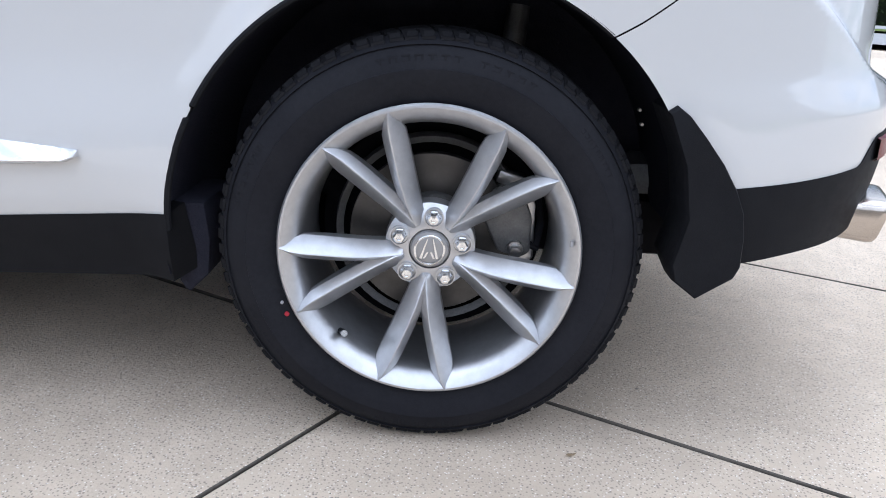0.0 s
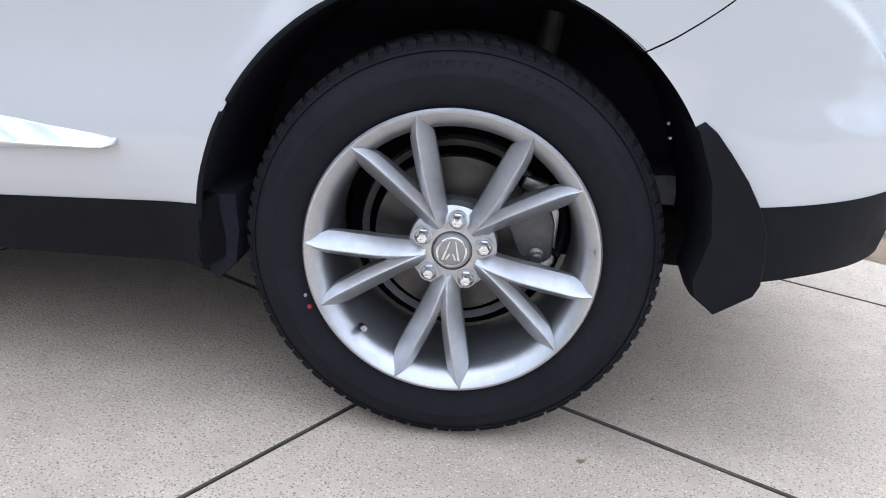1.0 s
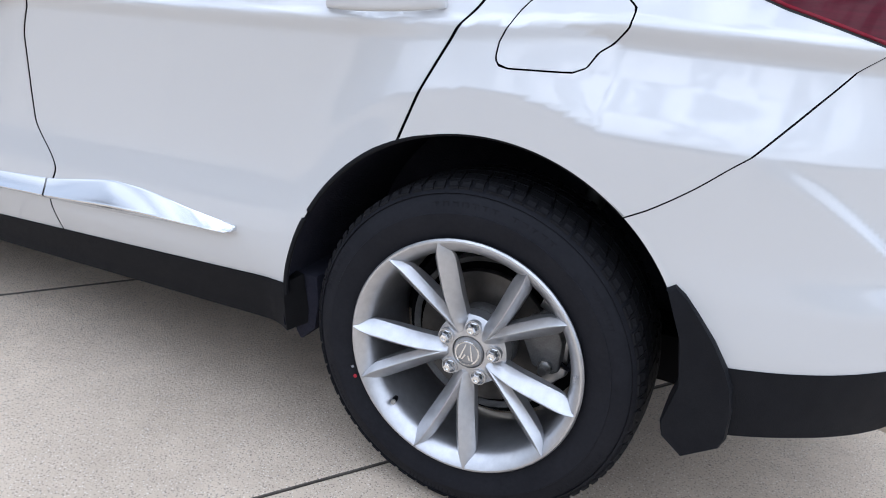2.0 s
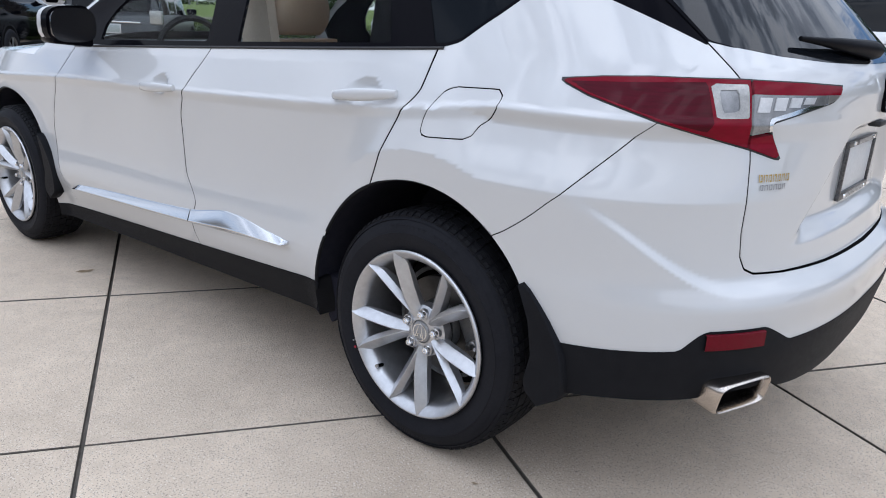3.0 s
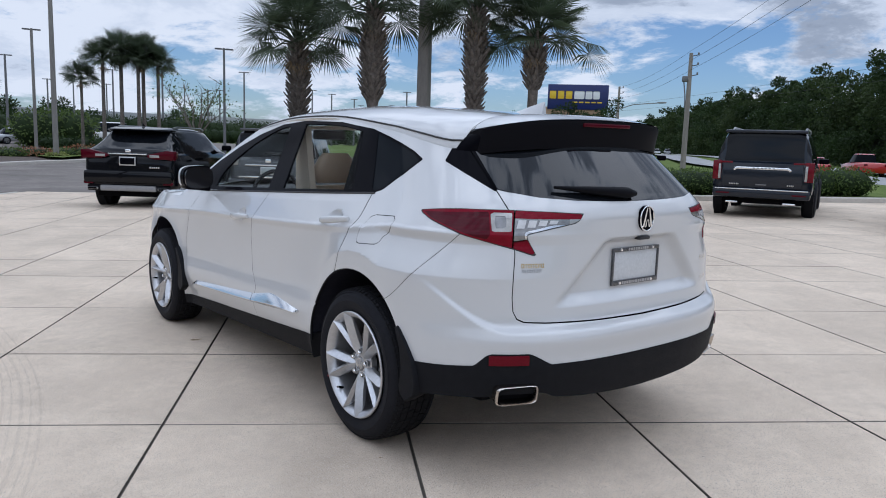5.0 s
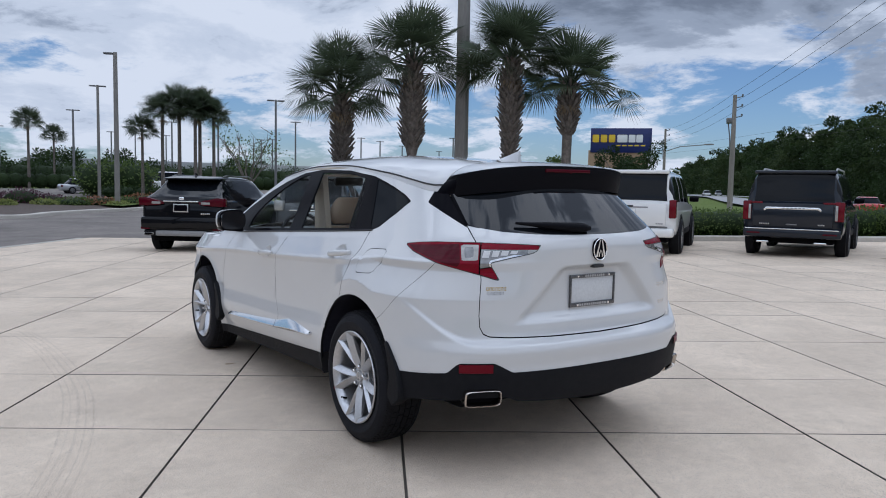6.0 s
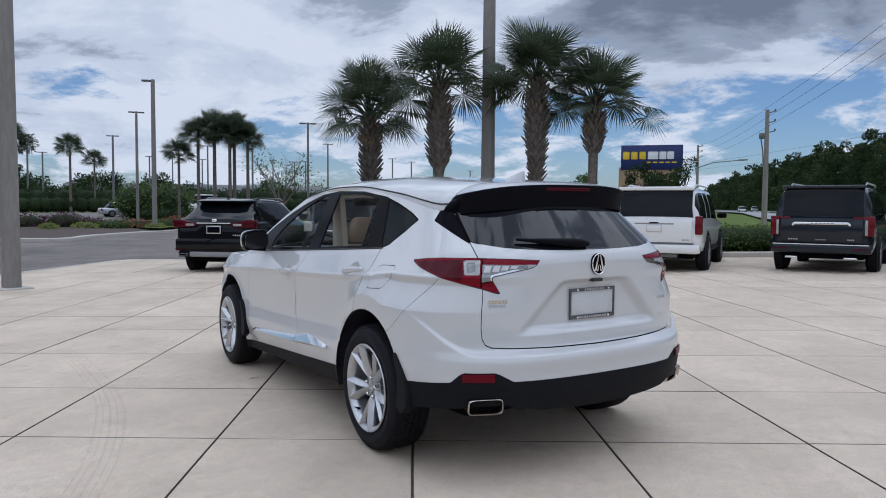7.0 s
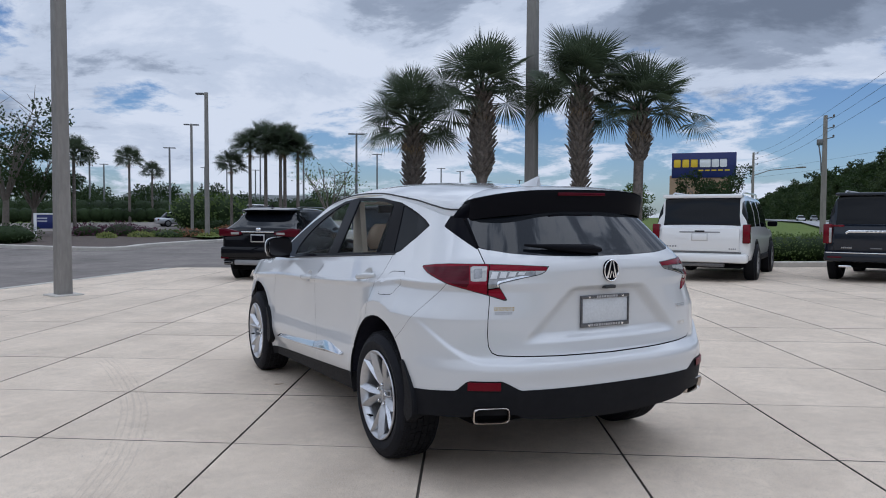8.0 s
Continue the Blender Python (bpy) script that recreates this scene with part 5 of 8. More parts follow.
    tube([(bx + 0.007, 0.0455 * math.cos(2 * math.pi * i / 40), 1.092 + 0.0545 * math.sin(2 * math.pi * i / 40)) for i in range(41)], 0.0032, 6, bm=ring)
    part("badge_mark", merge(mk, ring), CHROME, bad, smooth=30)
    # camera and release under the badge
    part("release_button", box(bx - 0.03, bx + 0.004, -0.035, 0.035, 0.998, 1.014, 0.005), CABIN, car)
    # dealer decal: plain bars in two rows, and model badges
    for z, hh, mat_, q0, q1 in ((0.917, 0.0085, GOLD, 0.142, 0.262), (0.896, 0.0065, material("decal_grey", (0.32, 0.32, 0.33), 0.3, 0.6), 0.148, 0.255)):
        bars = bmesh.new()
        q = q0
        rnd = random.Random(11)
        while q < q1:
            w = rnd.uniform(0.012, 0.018)
            for (dq, dz, ww, h2) in ((0, 0, 0.2, 1), (0.75, 0, 0.2, 1), (0.4, 0.8, 0.6, 0.2), (0.4, -0.8, 0.6, 0.2))[:rnd.choice((3, 4))]:
                vs = []
                for a_, b_ in ((0, -1), (1, -1), (1, 1), (0, 1)):
                    p, n = on_rear(q + w * (dq + ww * a_), z + hh * (dz + h2 * b_))
                    vs.append(bars.verts.new(p + n * 0.002))
                bars.faces.new(vs)
            q += w + 0.005
        part("dealer_decal", bars, mat_, car, "small unreadable dealer decal", smooth=False)
    for z, q0, q1 in ((0.872, 0.200, 0.315), (0.775, 0.205, 0.295)):
        bars = bmesh.new()
        q = q0
        while q < q1:
            for a0, a1, z0, z1 in ((0, 0.004, -0.011, 0.011), (0.004, 0.014, 0.007, 0.011), (0.004, 0.014, -0.002, 0.002)):
                vs = []
                for a_, b_ in ((a0, z0), (a1, z0), (a1, z1), (a0, z1)):
                    p, n = on_rear(q + a_, z + b_)
                    vs.append(bars.verts.new(Vector((p.x, -p.y, p.z)) + Vector((n.x, -n.y, n.z)) * 0.003))
                bars.faces.new(vs)
            q += 0.022
        part("model_badge", bars, CHROME, car, "small bright plain model badge", smooth=False)
    # rear wiper
    pts = []
    for t in spread(0, 1, 10):
        q = 0.30 + 0.50 * t
        p, n = on_rear(min(q, 0.84), 1.215 - 0.030 * t)
        pts.append(p + n * 0.02)
    wiper = part("rear_wiper", tube(pts, [0.006, 0.008, 0.010, 0.013, 0.016, 0.018, 0.020, 0.022, 0.024, 0.024, 0.012], 8), SATIN, car, "black rear wiper with its cover", smooth=60)
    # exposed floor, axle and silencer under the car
    # underbody box in near-black: the shade under the car is in its colour
    part("underbody", box(-3.5, 0.55, -0.62, 0.62, 0.26, 0.40, 0.05), DARK, car, "underbody blackened to stand in for the shade beneath")
    part("floor_side", box(-2.40, -0.48, -0.80, 0.80, 0.27, 0.40, 0.03), LINER, car)
    part("silencer", box(0.36, 0.66, -0.58, 0.58, 0.335, 0.47, 0.05), CAST, car, "grey silencer box")
    part("rear_axle", tube([(0, -0.80, 0.36), (0, 0.80, 0.36)], 0.05, 12), CAST, car)
    for s in (-1, 1):
        part("suspension_arm", tube([(0.02, s * 0.78, 0.30), (0.05, s * 0.35, 0.30)], 0.03, 8), CAST, car)
        part("damper", tube([(0.10, s * 0.62, 0.36), (0.14, s * 0.56, 0.76)], [0.035, 0.022], 10), CAST, car)
    # bolts that catch light in the wheel house
    for x, z in ((0.345, 0.60), (0.352, 0.575)):
        part("liner_bolt", lathe([(0.0, -0.80), (0.0028, -0.80), (0.003, -0.79)], 10, at=(x, 0, z)), STEEL, car)


def build_cabin(car):
    part("cabin_floor", box(-2.45, -0.50, -0.80, 0.80, 0.42, 0.52, 0.02), CABIN, car)
    for y in (-0.39, 0.39):
        for x, nm in ((-1.42, "front_seat"), (-0.52, "rear_seat")):
            wide = 0.26 if x < -1 else 0.33
            base = part(nm, box(x - 0.42, x + 0.08, y - wide, y + wide, 0.62, 0.80, 0.06, 3), LEATHER, car, "tan leather seat")
            rings = []
            for t in spread(0, 1, 10):
                z = 0.72 + (0.42 if x < -1 else 0.34) * t
                w = wide * (0.96 - 0.20 * t ** 3)
                d = 0.075 - 0.02 * t
                cx = x + 0.06 + 0.15 * t
                rings.append([Vector((cx + d * math.copysign(abs(math.cos(a)) ** 0.6, math.cos(a)), y + w * math.copysign(abs(math.sin(a)) ** 0.5, math.sin(a)), z)) for a in [2 * math.pi * k / 24 for k in range(24)]])
            part("backrest", loft(rings), LEATHER, base, smooth=60)
            rings = []
            for t in spread(0, 1, 10):
                z = (1.155 if x < -1 else 1.06) + 0.185 * t
                k = math.sin(math.pi * (0.08 + 0.84 * t)) ** 0.45
                rings.append([Vector((x + 0.22 + 0.03 * t + 0.055 * k * math.cos(a), y + 0.145 * (1.06 - 0.22 * t) * k ** 0.6 * math.copysign(abs(math.sin(a)) ** 0.5, math.sin(a)), z)) for a in [2 * math.pi * q / 20 for q in range(20)]])
            part("headrest", loft(rings), LEATHER, base, smooth=60)
    part("dashboard", box(-2.75, -2.15, -0.76, 0.76, 0.80, 1.075, 0.08, 3), CABIN, car, "black dashboard")
    part("steering_wheel", lathe([(0.165, 0.0), (0.18, 0.012), (0.195, 0.0), (0.18, -0.012)], 32, axis="x", at=(-2.02, -0.39, 1.02), closed=True), CABIN, car)
    for s in (-1, 1):
        part("door_lining", prism([(-2.35, 0.5), (-0.50, 0.5), (-0.46, 0.86), (-0.15, 0.90), (-0.15, 1.07), (-2.35, 1.07)], s * 0.78, s * 0.82), CABIN, car)
        part("belt_pillar", prism([(-1.30, 1.08), (-1.10, 1.08), (-1.18, 1.50), (-1.30, 1.50)], s * 0.555, s * 0.595), BEIGE, car)
        part("rear_pillar_lining", prism([(-0.30, 1.10), (0.25, 1.10), (0.2, 1.36), (-0.45, 1.46)], s * 0.55, s * 0.58), BEIGE, car)
    part("headlining", box(-1.65, -0.25, -0.44, 0.44, 1.495, 1.505), BEIGE, car)
    part("cabin_mirror", box(-1.98, -1.94, -0.13, 0.13, 1.43, 1.50, 0.015), CABIN, car)
    part("load_cover", box(-0.25, 0.62, -0.66, 0.66, 1.02, 1.06), CABIN, car)


CAR_POSE = Matrix.Translation((0.001, 0.001, 0.0072)) @ Matrix.Rotation(0.008, 4, "X") @ Matrix.Rotation(-0.013, 4, "Y")
white_car = thing("white_suv", "pearl white crossover SUV with black cladding, parked on the concrete", "car")
build_car_body(white_car)
build_roof(white_car)
build_car_details(white_car)
build_cabin(white_car)
first_wheel = build_wheel("wheel", "silver alloy wheel with paired spokes and black tyre")
first_wheel.pop("category")
brake = build_brake()
brake.pop("category")


def hang(ob, parent, m):
    ob.parent = parent
    ob.matrix_basis = m


for wx, side_ in ((0.0, -1), (-WB, -1), (0.0, 1), (-WB, 1)):
    m = Matrix.Translation((wx, side_ * 0.8135, TYRE_R)) @ (Matrix.Identity(4) if side_ < 0 else Matrix.Rotation(math.pi, 4, "Z"))
    if wx != 0.0: m = m @ Matrix.Rotation(radians(31), 4, "Y")
    w = copy_thing(first_wheel, m)
    w.parent = white_car
    b = copy_thing(brake, Matrix.Translation((wx, side_ * 0.776, TYRE_R)) @ (Matrix.Identity(4) if side_ < 0 else Matrix.Rotation(math.pi, 4, "Z")))
    b.parent = white_car
for root in (first_wheel, brake):
    for o in (*root.children_recursive, root): bpy.data.objects.remove(o)
# paint marks on the tyre's sidewall
for (x, z, mt, sz) in ((-0.243, -0.115, RED_DOT, 0.0042), (-0.251, -0.094, GREY_MARK, 0.003)):
    part("paint_mark", lathe([(0.0, -0.1275), (sz, -0.1265), (sz, -0.124)], 12, at=(x, -0.8135, TYRE_R + z)), mt, white_car)
# the lot's slope lifts the car's corners, but its sides stay plumb
for o in white_car.children_recursive:
    if o.name.startswith(("wheel", "brake")) and o.type == "EMPTY" or o.parent.name.startswith(("wheel", "brake")) and o.parent.type == "EMPTY" or o.parent.parent and o.parent.parent.type == "EMPTY" and o.parent.parent is not white_car: continue
    o.data.transform(Matrix(((1, 0, 0.013, 0), (0, 1, 0.008, 0), (0, 0, 1, 0), (0, 0, 0, 1))))
white_car.matrix_world = CAR_POSE


# ---- other parked and passing cars ----
CAR_BLACK = material("black_car_paint", (0.0025, 0.003, 0.005), 0.06, spec=0.5, ior=1.36)
CAR_SLATE = material("slate_car_paint", (0.010, 0.014, 0.022), 0.12, spec=0.5, ior=1.45)
CAR_GREY = material("grey_car_paint", (0.055, 0.058, 0.064), 0.3, coat=0.5, spec=0.35)
CAR_WHITE = material("white_car_paint", (0.72, 0.72, 0.71), 0.3, coat=1.0)
CAR_SILVER = material("silver_car_paint", (0.42, 0.43, 0.45), 0.3, 0.5, coat=1.0)
CAR_RED = material("red_car_paint", (0.42, 0.015, 0.012), 0.3, coat=1.0)
CAR_LAMP = material("car_lamp_red", (0.15, 0.003, 0.010), 0.15, col2=(0.09, 0.002, 0.007), scale=14, spec=0.3)
GREY_TRIM = material("grey_trim", (0.22, 0.22, 0.225), 0.45, col2=(0.27, 0.27, 0.275), scale=20)


def plain_wheel(r, w, parent, x, y, rim_col=ALLOY):
    s = 1 if y > 0 else -1
    ty = part("wheel", lathe([(r * 0.64, -w / 2), (r * 0.80, -w / 2 - 0.012), (r * 0.95, -w / 2 + 0.004), (r, -w / 2 + 0.03), (r, w / 2 - 0.03), (r * 0.95, w / 2 - 0.004), (r * 0.8, w / 2 + 0.012), (r * 0.64, w / 2)], 40, at=(x, y, r)), RUBBER, parent, "black tyre on a bright rim")
    part("rim", lathe([(r * 0.66, y + s * (w / 2 - 0.002)), (r * 0.64, y + s * (w / 2 + 0.004)), (r * 0.58, y + s * (w / 2 - 0.012)), (r * 0.56, y - s * 0.02), (0.0, y - s * 0.02)], 40, at=(x, 0, r)), CAST, ty)
    for k in range(6):
        a = math.pi / 3 * k + 0.3
        c, sn = math.cos(a), math.sin(a)
        q = [(x + r * (d * c - e * sn), r + r * (d * sn + e * c)) for d, e in ((0.08, -0.08), (0.60, -0.06), (0.60, 0.06), (0.08, 0.08))]
        part("spoke", prism(q, y + s * (w / 2 - 0.02), y + s * (w / 2 - 0.006)), rim_col, ty, smooth=False)
    return ty


def section(x, w, z0, z1, n=28, e=0.35, tuck=0.0):
    pts = []
    for k in range(n):
        a = 2 * math.pi * k / n
        c, s = math.cos(a), math.sin(a)
        yy = math.copysign(abs(c) ** e, c) * w
        zz = (z0 + z1) / 2 + math.copysign(abs(s) ** e, s) * (z1 - z0) / 2
        t = (zz - z0) / (z1 - z0)
        yy *= 1 - tuck * max(0, t - 0.45) ** 1.5 - 0.06 * max(0, 0.25 - t)
        pts.append(Vector((x, yy, zz)))
    return pts


def plan_ring(z, x0, x1, w, n=36, e=0.35, narrow=0.0):
    pts = []
    for k in range(n):
        a = 2 * math.pi * k / n
        c, s = math.cos(a), math.sin(a)
        x = (x0 + x1) / 2 + math.copysign(abs(c) ** e, c) * (x1 - x0) / 2
        y = math.copysign(abs(s) ** e, s) * w
        pts.append(Vector((x, y * (1 - narrow * max(0, (x - x0) / (x1 - x0) - 0.4)), z)))
    return pts


def build_suv(name, label, paint, L, W, H, belt, low, roof_back, roof_front, wheel_r, axle, base, nose_z, rake=0.12, roof_mat=None, group="parked cars", screen=0.85, tumble=0.80, glass=None):
    """A tall car, its tail at x = 0 and its nose along +x."""
    car = thing(name, label, "car", group=group)
    hw = W / 2
    rf, rb, g0, g1 = roof_front, roof_back, 0.10, L * 0.66
    top = [(0, belt - 0.30), (0.03, belt - 0.12), (0.09, belt + 0.0), (g0 + 0.05, belt + 0.05), (rb, H - 0.09), (rb + 0.35, H - 0.02), ((rb + rf) / 2, H), (rf - 0.35, H - 0.025), (rf, H - 0.09), (L * 0.755, belt - 0.02 if nose_z > belt - 0.05 else belt - 0.06), (L * 0.87, nose_z), (L - 0.16, nose_z - 0.09), (L, nose_z - 0.32)]
    side = [(0, belt - 0.32), (0.04, belt - 0.15), (0.12, belt - 0.03), (L * 0.3, belt - 0.02), (L * 0.7, belt - 0.07), (L * 0.87, nose_z - 0.08), (L - 0.14, nose_z - 0.18), (L, nose_z - 0.38)]
    floor_z = [(0, low + 0.15), (0.06, low + 0.05), (0.3, low), (L - 0.4, low), (L, low + 0.15)]
    plan = [(0, 0.86), (0.04, 0.94), (0.14, 0.985), (0.6, 1.0), (L * 0.8, 0.99), (L - 0.25, 0.93), (L, 0.72)]
    xs = sorted({0.0, 0.02, 0.05, 0.09, 0.12, g0 + 0.05, L - 0.05, L, *spread(g0 + 0.05, rb, 8), *spread(rb, rf, 26), *spread(rf, L * 0.755, 10), *spread(L * 0.755, L - 0.12, 10)})
    grid = []
    for x in xs:
        zt, zb, zl, w = knots(top, x), knots(side, x), knots(floor_z, x), knots(plan, x) * hw
        zb = min(zb, zt - 0.01)
        k = ease(0.02, 0.34, zt - zb)
        d = zt - zb
        cab = ((0.955, 0.0), (0.945, 0.05), ((0.945 + tumble) / 2 + 0.02, 0.48), (tumble + 0.012, 0.80), (tumble - 0.03, 0.90), (tumble * 0.80, 0.975), (tumble * 0.4, 0.995), (0.0, 1.0))
        hood = ((0.965, 0.0), (0.955, 0.12), (0.93, 0.35), (0.88, 0.60), (0.80, 0.78), (0.62, 0.92), (0.3, 0.985), (0.0, 1.0))
        half = [(0.0, zl), (0.80 * w, zl), (0.955 * w, zl + 0.05), (0.985 * w, zl + 0.16), (1.0 * w, zl + 0.40 * (zb - zl)), (0.992 * w, zl + 0.68 * (zb - zl)), (0.985 * w, zl + 0.88 * (zb - zl))]
        half += [((p[0] + (q[0] - p[0]) * k) * w, zb + (p[1] + (q[1] - p[1]) * k) * d) for p, q in zip(hood, cab)]
        grid.append([Vector((x, -y, z)) for y, z in half] + [Vector((x, y, z)) for y, z in half[-2:0:-1]])
    n = len(grid[0])
    metal, glazing = bmesh.new(), bmesh.new()
    for c0, c1 in zip(range(len(xs) - 1), range(1, len(xs))):
        xm = (xs[c0] + xs[c1]) / 2
        steep = abs(knots(top, xs[c1]) - knots(top, xs[c0])) / (xs[c1] - xs[c0]) > 0.30 and knots(top, xm) > belt + 0.03
        for r in range(n):
            r1 = (r + 1) % n
            m_r = min(r, (n - 1) - r)
            pane = 8 <= m_r <= 9 and g0 + (rb - g0) * 0.75 < xm < g1 + (rf - g1) * 0.45 and min(abs(xm - L * p) for p in (0.238, 0.418)) > 0.045
            pane = pane or (m_r >= 11 and steep and 0.1 < xm < L * 0.75)
            bmx = glazing if pane else metal
            bmx.faces.new([bmx.verts.new(v) for v in (grid[c0][r], grid[c0][r1], grid[c1][r1], grid[c1][r])])
    for ring, flip in ((grid[0], True), (grid[-1], False)): metal.faces.new([metal.verts.new(v) for v in (ring[::-1] if flip else ring)])
    for bmx in (metal, glazing):
        bmesh.ops.remove_doubles(bmx, verts=bmx.verts, dist=0.0004)
        bmesh.ops.recalc_face_normals(bmx, faces=bmx.faces)
    part("body", metal, paint, car, smooth=50)
    part("window", glazing, glass or PRIVACY, car, "dark tinted windows", smooth=50)
    for s in (-1, 1):
        part("mirror", box(g1 + 0.02, g1 + 0.14, min(s * (hw - 0.04), s * (hw + 0.19)), max(s * (hw - 0.04), s * (hw + 0.19)), belt + 0.0, belt + 0.13, 0.035), BLACK_GLOSS, car)
        part("sill", box(axle + 0.4, axle + base - 0.4, s * hw * 0.93 - 0.06, s * hw * 0.93 + 0.06, low - 0.02, low + 0.13, 0.03), CLAD, car)
        for ax in (axle, axle + base):
            part("arch", lathe([(wheel_r * 0.9, s * (hw - 0.16)), (wheel_r * 1.22, s * (hw - 0.16)), (wheel_r * 1.24, s * (hw + 0.004)), (wheel_r * 1.13, s * (hw + 0.008)), (wheel_r * 1.12, s * (hw - 0.16))], 40, at=(ax, 0, wheel_r + 0.015)), CLAD, car)
            # flat near-black disc on the body side, painted as the shaded wheel well
            part("wheel_house", lathe([(0.0, s * (hw + 0.002)), (wheel_r * 1.14, s * (hw + 0.003))], 36, at=(ax, 0, wheel_r + 0.02)), DARK, car)
            plain_wheel(wheel_r, 0.26, car, ax, s * (hw - 0.09))
    # near-black box hung low, standing in for the shadow beneath the car
    part("underside", box(0.25, L - 0.3, -hw * 0.8, hw * 0.8, low - 0.13, low + 0.1, 0.03), DARK, car)
    return car


def rear_part(car, name, mat, y0, y1, z0, z1, x=-0.02, depth=0.06, bevel=0.012, label="", slant=0.0, parent=None):
    bm = box(x, x + depth, min(y0, y1), max(y0, y1), z0, z1, bevel)
    if slant:
        for v in bm.verts: v.co.x += slant * (v.co.z - z0)
    return part(name, bm, mat, parent or car, label)


def plate_on(car, z, x, w=0.32, h=0.16, mat=None, y=0.0):
    fr = rear_part(car, "number_plate", material("plate_chrome", (0.55, 0.55, 0.56), 0.3, 0.8), y - w / 2, y + w / 2, z - h / 2, z + h / 2, x, 0.02, 0.004, "blank plate in a bright frame")
    rear_part(car, "plate_face", mat or WHITE_PLATE, y - w / 2 + 0.022, y + w / 2 - 0.022, z - h / 2 + 0.022, z + h / 2 - 0.022, x - 0.003, 0.02, 0.002, parent=fr)


def bars_on(car, name, z, y0, y1, x, h, mat, n):
    for k in range(n):
        a = y0 + (y1 - y0) * k / n
        rear_part(car, name, mat, a, a + (y1 - y0) / n * 0.6, z - h / 2, z + h / 2, x, 0.015, 0.002)


def place(car, x, y, heading, scale=1.0):
    """Put the car's tail middle at x, y."""
    c, s = math.cos(radians(heading)), math.sin(radians(heading))
    car.matrix_world = Matrix.Translation((x, y, ground_z(x + 2 * c, y + 2 * s))) @ Matrix.Rotation(radians(heading), 4, "Z") @ Matrix.Scale(scale, 4)


# black crossover, seen from behind and its right side
c = build_suv("black_crossover", "glossy black crossover SUV with chrome strip, parked facing away", CAR_BLACK, 4.89, 1.90, 1.70, 1.20, 0.36, 0.66, 2.9, 0.37, 0.98, 2.79, 1.05, roof_mat=CAR_BLACK, tumble=0.70, glass=SUV_PANE)
part("spoiler", loft([plan_ring(1.585, 0.46, 1.0, 0.62, e=0.45), plan_ring(1.615, 0.36, 1.1, 0.655, e=0.45), plan_ring(1.640, 0.36, 1.2, 0.655, e=0.45), plan_ring(1.690, 0.62, 1.5, 0.60, e=0.5)]), CAR_BLACK, c)
rear_part(c, "chrome_strip", CHROME, -0.40, 0.40, 1.115, 1.138, -0.035, 0.05, 0.005)
for s in (-1, 1):
    for d in range(4): part("tail_lamp", prism([(s * 0.40, 1.07), (s * 0.55, 1.035), (s * 0.95, 1.02), (s * 0.965, 1.20), (s * 0.80, 1.21), (s * 0.42, 1.12)], -0.028 + 0.02 * d, 0.0 + 0.10 * d, 0.01, axis="x"), LAMP_DEEP, c, "red wraparound tail lamp") if d in (0, 2) else None
    rear_part(c, "lamp_clear", LAMP_CLEAR, s * 0.46, s * 0.66, 1.065, 1.115, -0.034, 0.03, 0.006)
    rear_part(c, "reflector", LAMP_DEEP, s * 0.72, s * 0.92, 0.50, 0.56, -0.03, 0.06)
    rear_part(c, "exhaust_tip", STEEL, s * 0.62, s * 0.84, 0.385, 0.435, -0.05, 0.2, 0.015)
    # black block on the tip's face, painted as the shaded opening
    rear_part(c, "exhaust_throat", DARK, s * 0.635, s * 0.825, 0.392, 0.428, -0.055, 0.1, 0.008)
    part("roof_rail", tube([(0.9, s * 0.60, 1.68), (1.1, s * 0.61, 1.71), (2.6, s * 0.62, 1.71), (2.8, s * 0.61, 1.67)], 0.018, 6), STEEL, c)
rear_part(c, "lower_bumper", CLAD, -0.86, 0.86, 0.36, 0.48, -0.015, 0.12, 0.03)
rear_part(c, "skid_plate", GREY_TRIM, -0.58, 0.58, 0.36, 0.48, -0.045, 0.12, 0.03)
rear_part(c, "bumper_step", CAR_BLACK, -0.92, 0.92, 0.52, 0.79, -0.06, 0.2, 0.06)
rear_part(c, "badge", CHROME, -0.06, 0.06, 1.16, 1.225, 0.0, 0.03, 0.02)
plate_on(c, 0.98, -0.035, 0.34, 0.18, BLACK_GLOSS)
bars_on(c, "model_badge", 0.86, -0.66, -0.44, -0.035, 0.03, CHROME, 5)
part("aerial_fin", prism([(0.75, 1.70), (0.92, 1.70), (0.78, 1.77)], -0.012, 0.012), CAR_BLACK, c)
place(c, -13.70, 1.64, 141.6, 1.033)

# grey boxy SUV beside it
c = build_suv("grey_suv", "dark grey boxy SUV with bright strips, parked facing away", CAR_GREY, 4.88, 1.92, 1.88, 1.14, 0.42, 0.22, 3.1, 0.38, 1.05, 2.79, 1.12, tumble=0.80, glass=SUV_PANE)
rear_part(c, "chrome_strip", CHROME, -0.55, 0.55, 0.985, 1.015, -0.04, 0.05, 0.006)
rear_part(c, "lower_chrome_strip", CHROME, -0.70, 0.70, 0.70, 0.735, -0.04, 0.05, 0.006)
rear_part(c, "spoiler", CAR_GREY, -0.70, 0.70, 1.80, 1.86, 0.06, 0.3, 0.02)
for s in (-1, 1):
    rear_part(c, "tail_lamp", LAMP_CLEAR, s * 0.72, s * 0.95, 0.98, 1.24, -0.03, 0.25, 0.03, "clear and red tail lamp")
    rear_part(c, "bumper_corner", CAR_GREY, s * 0.55, s * 0.97, 0.46, 0.66, -0.06, 0.3, 0.05)
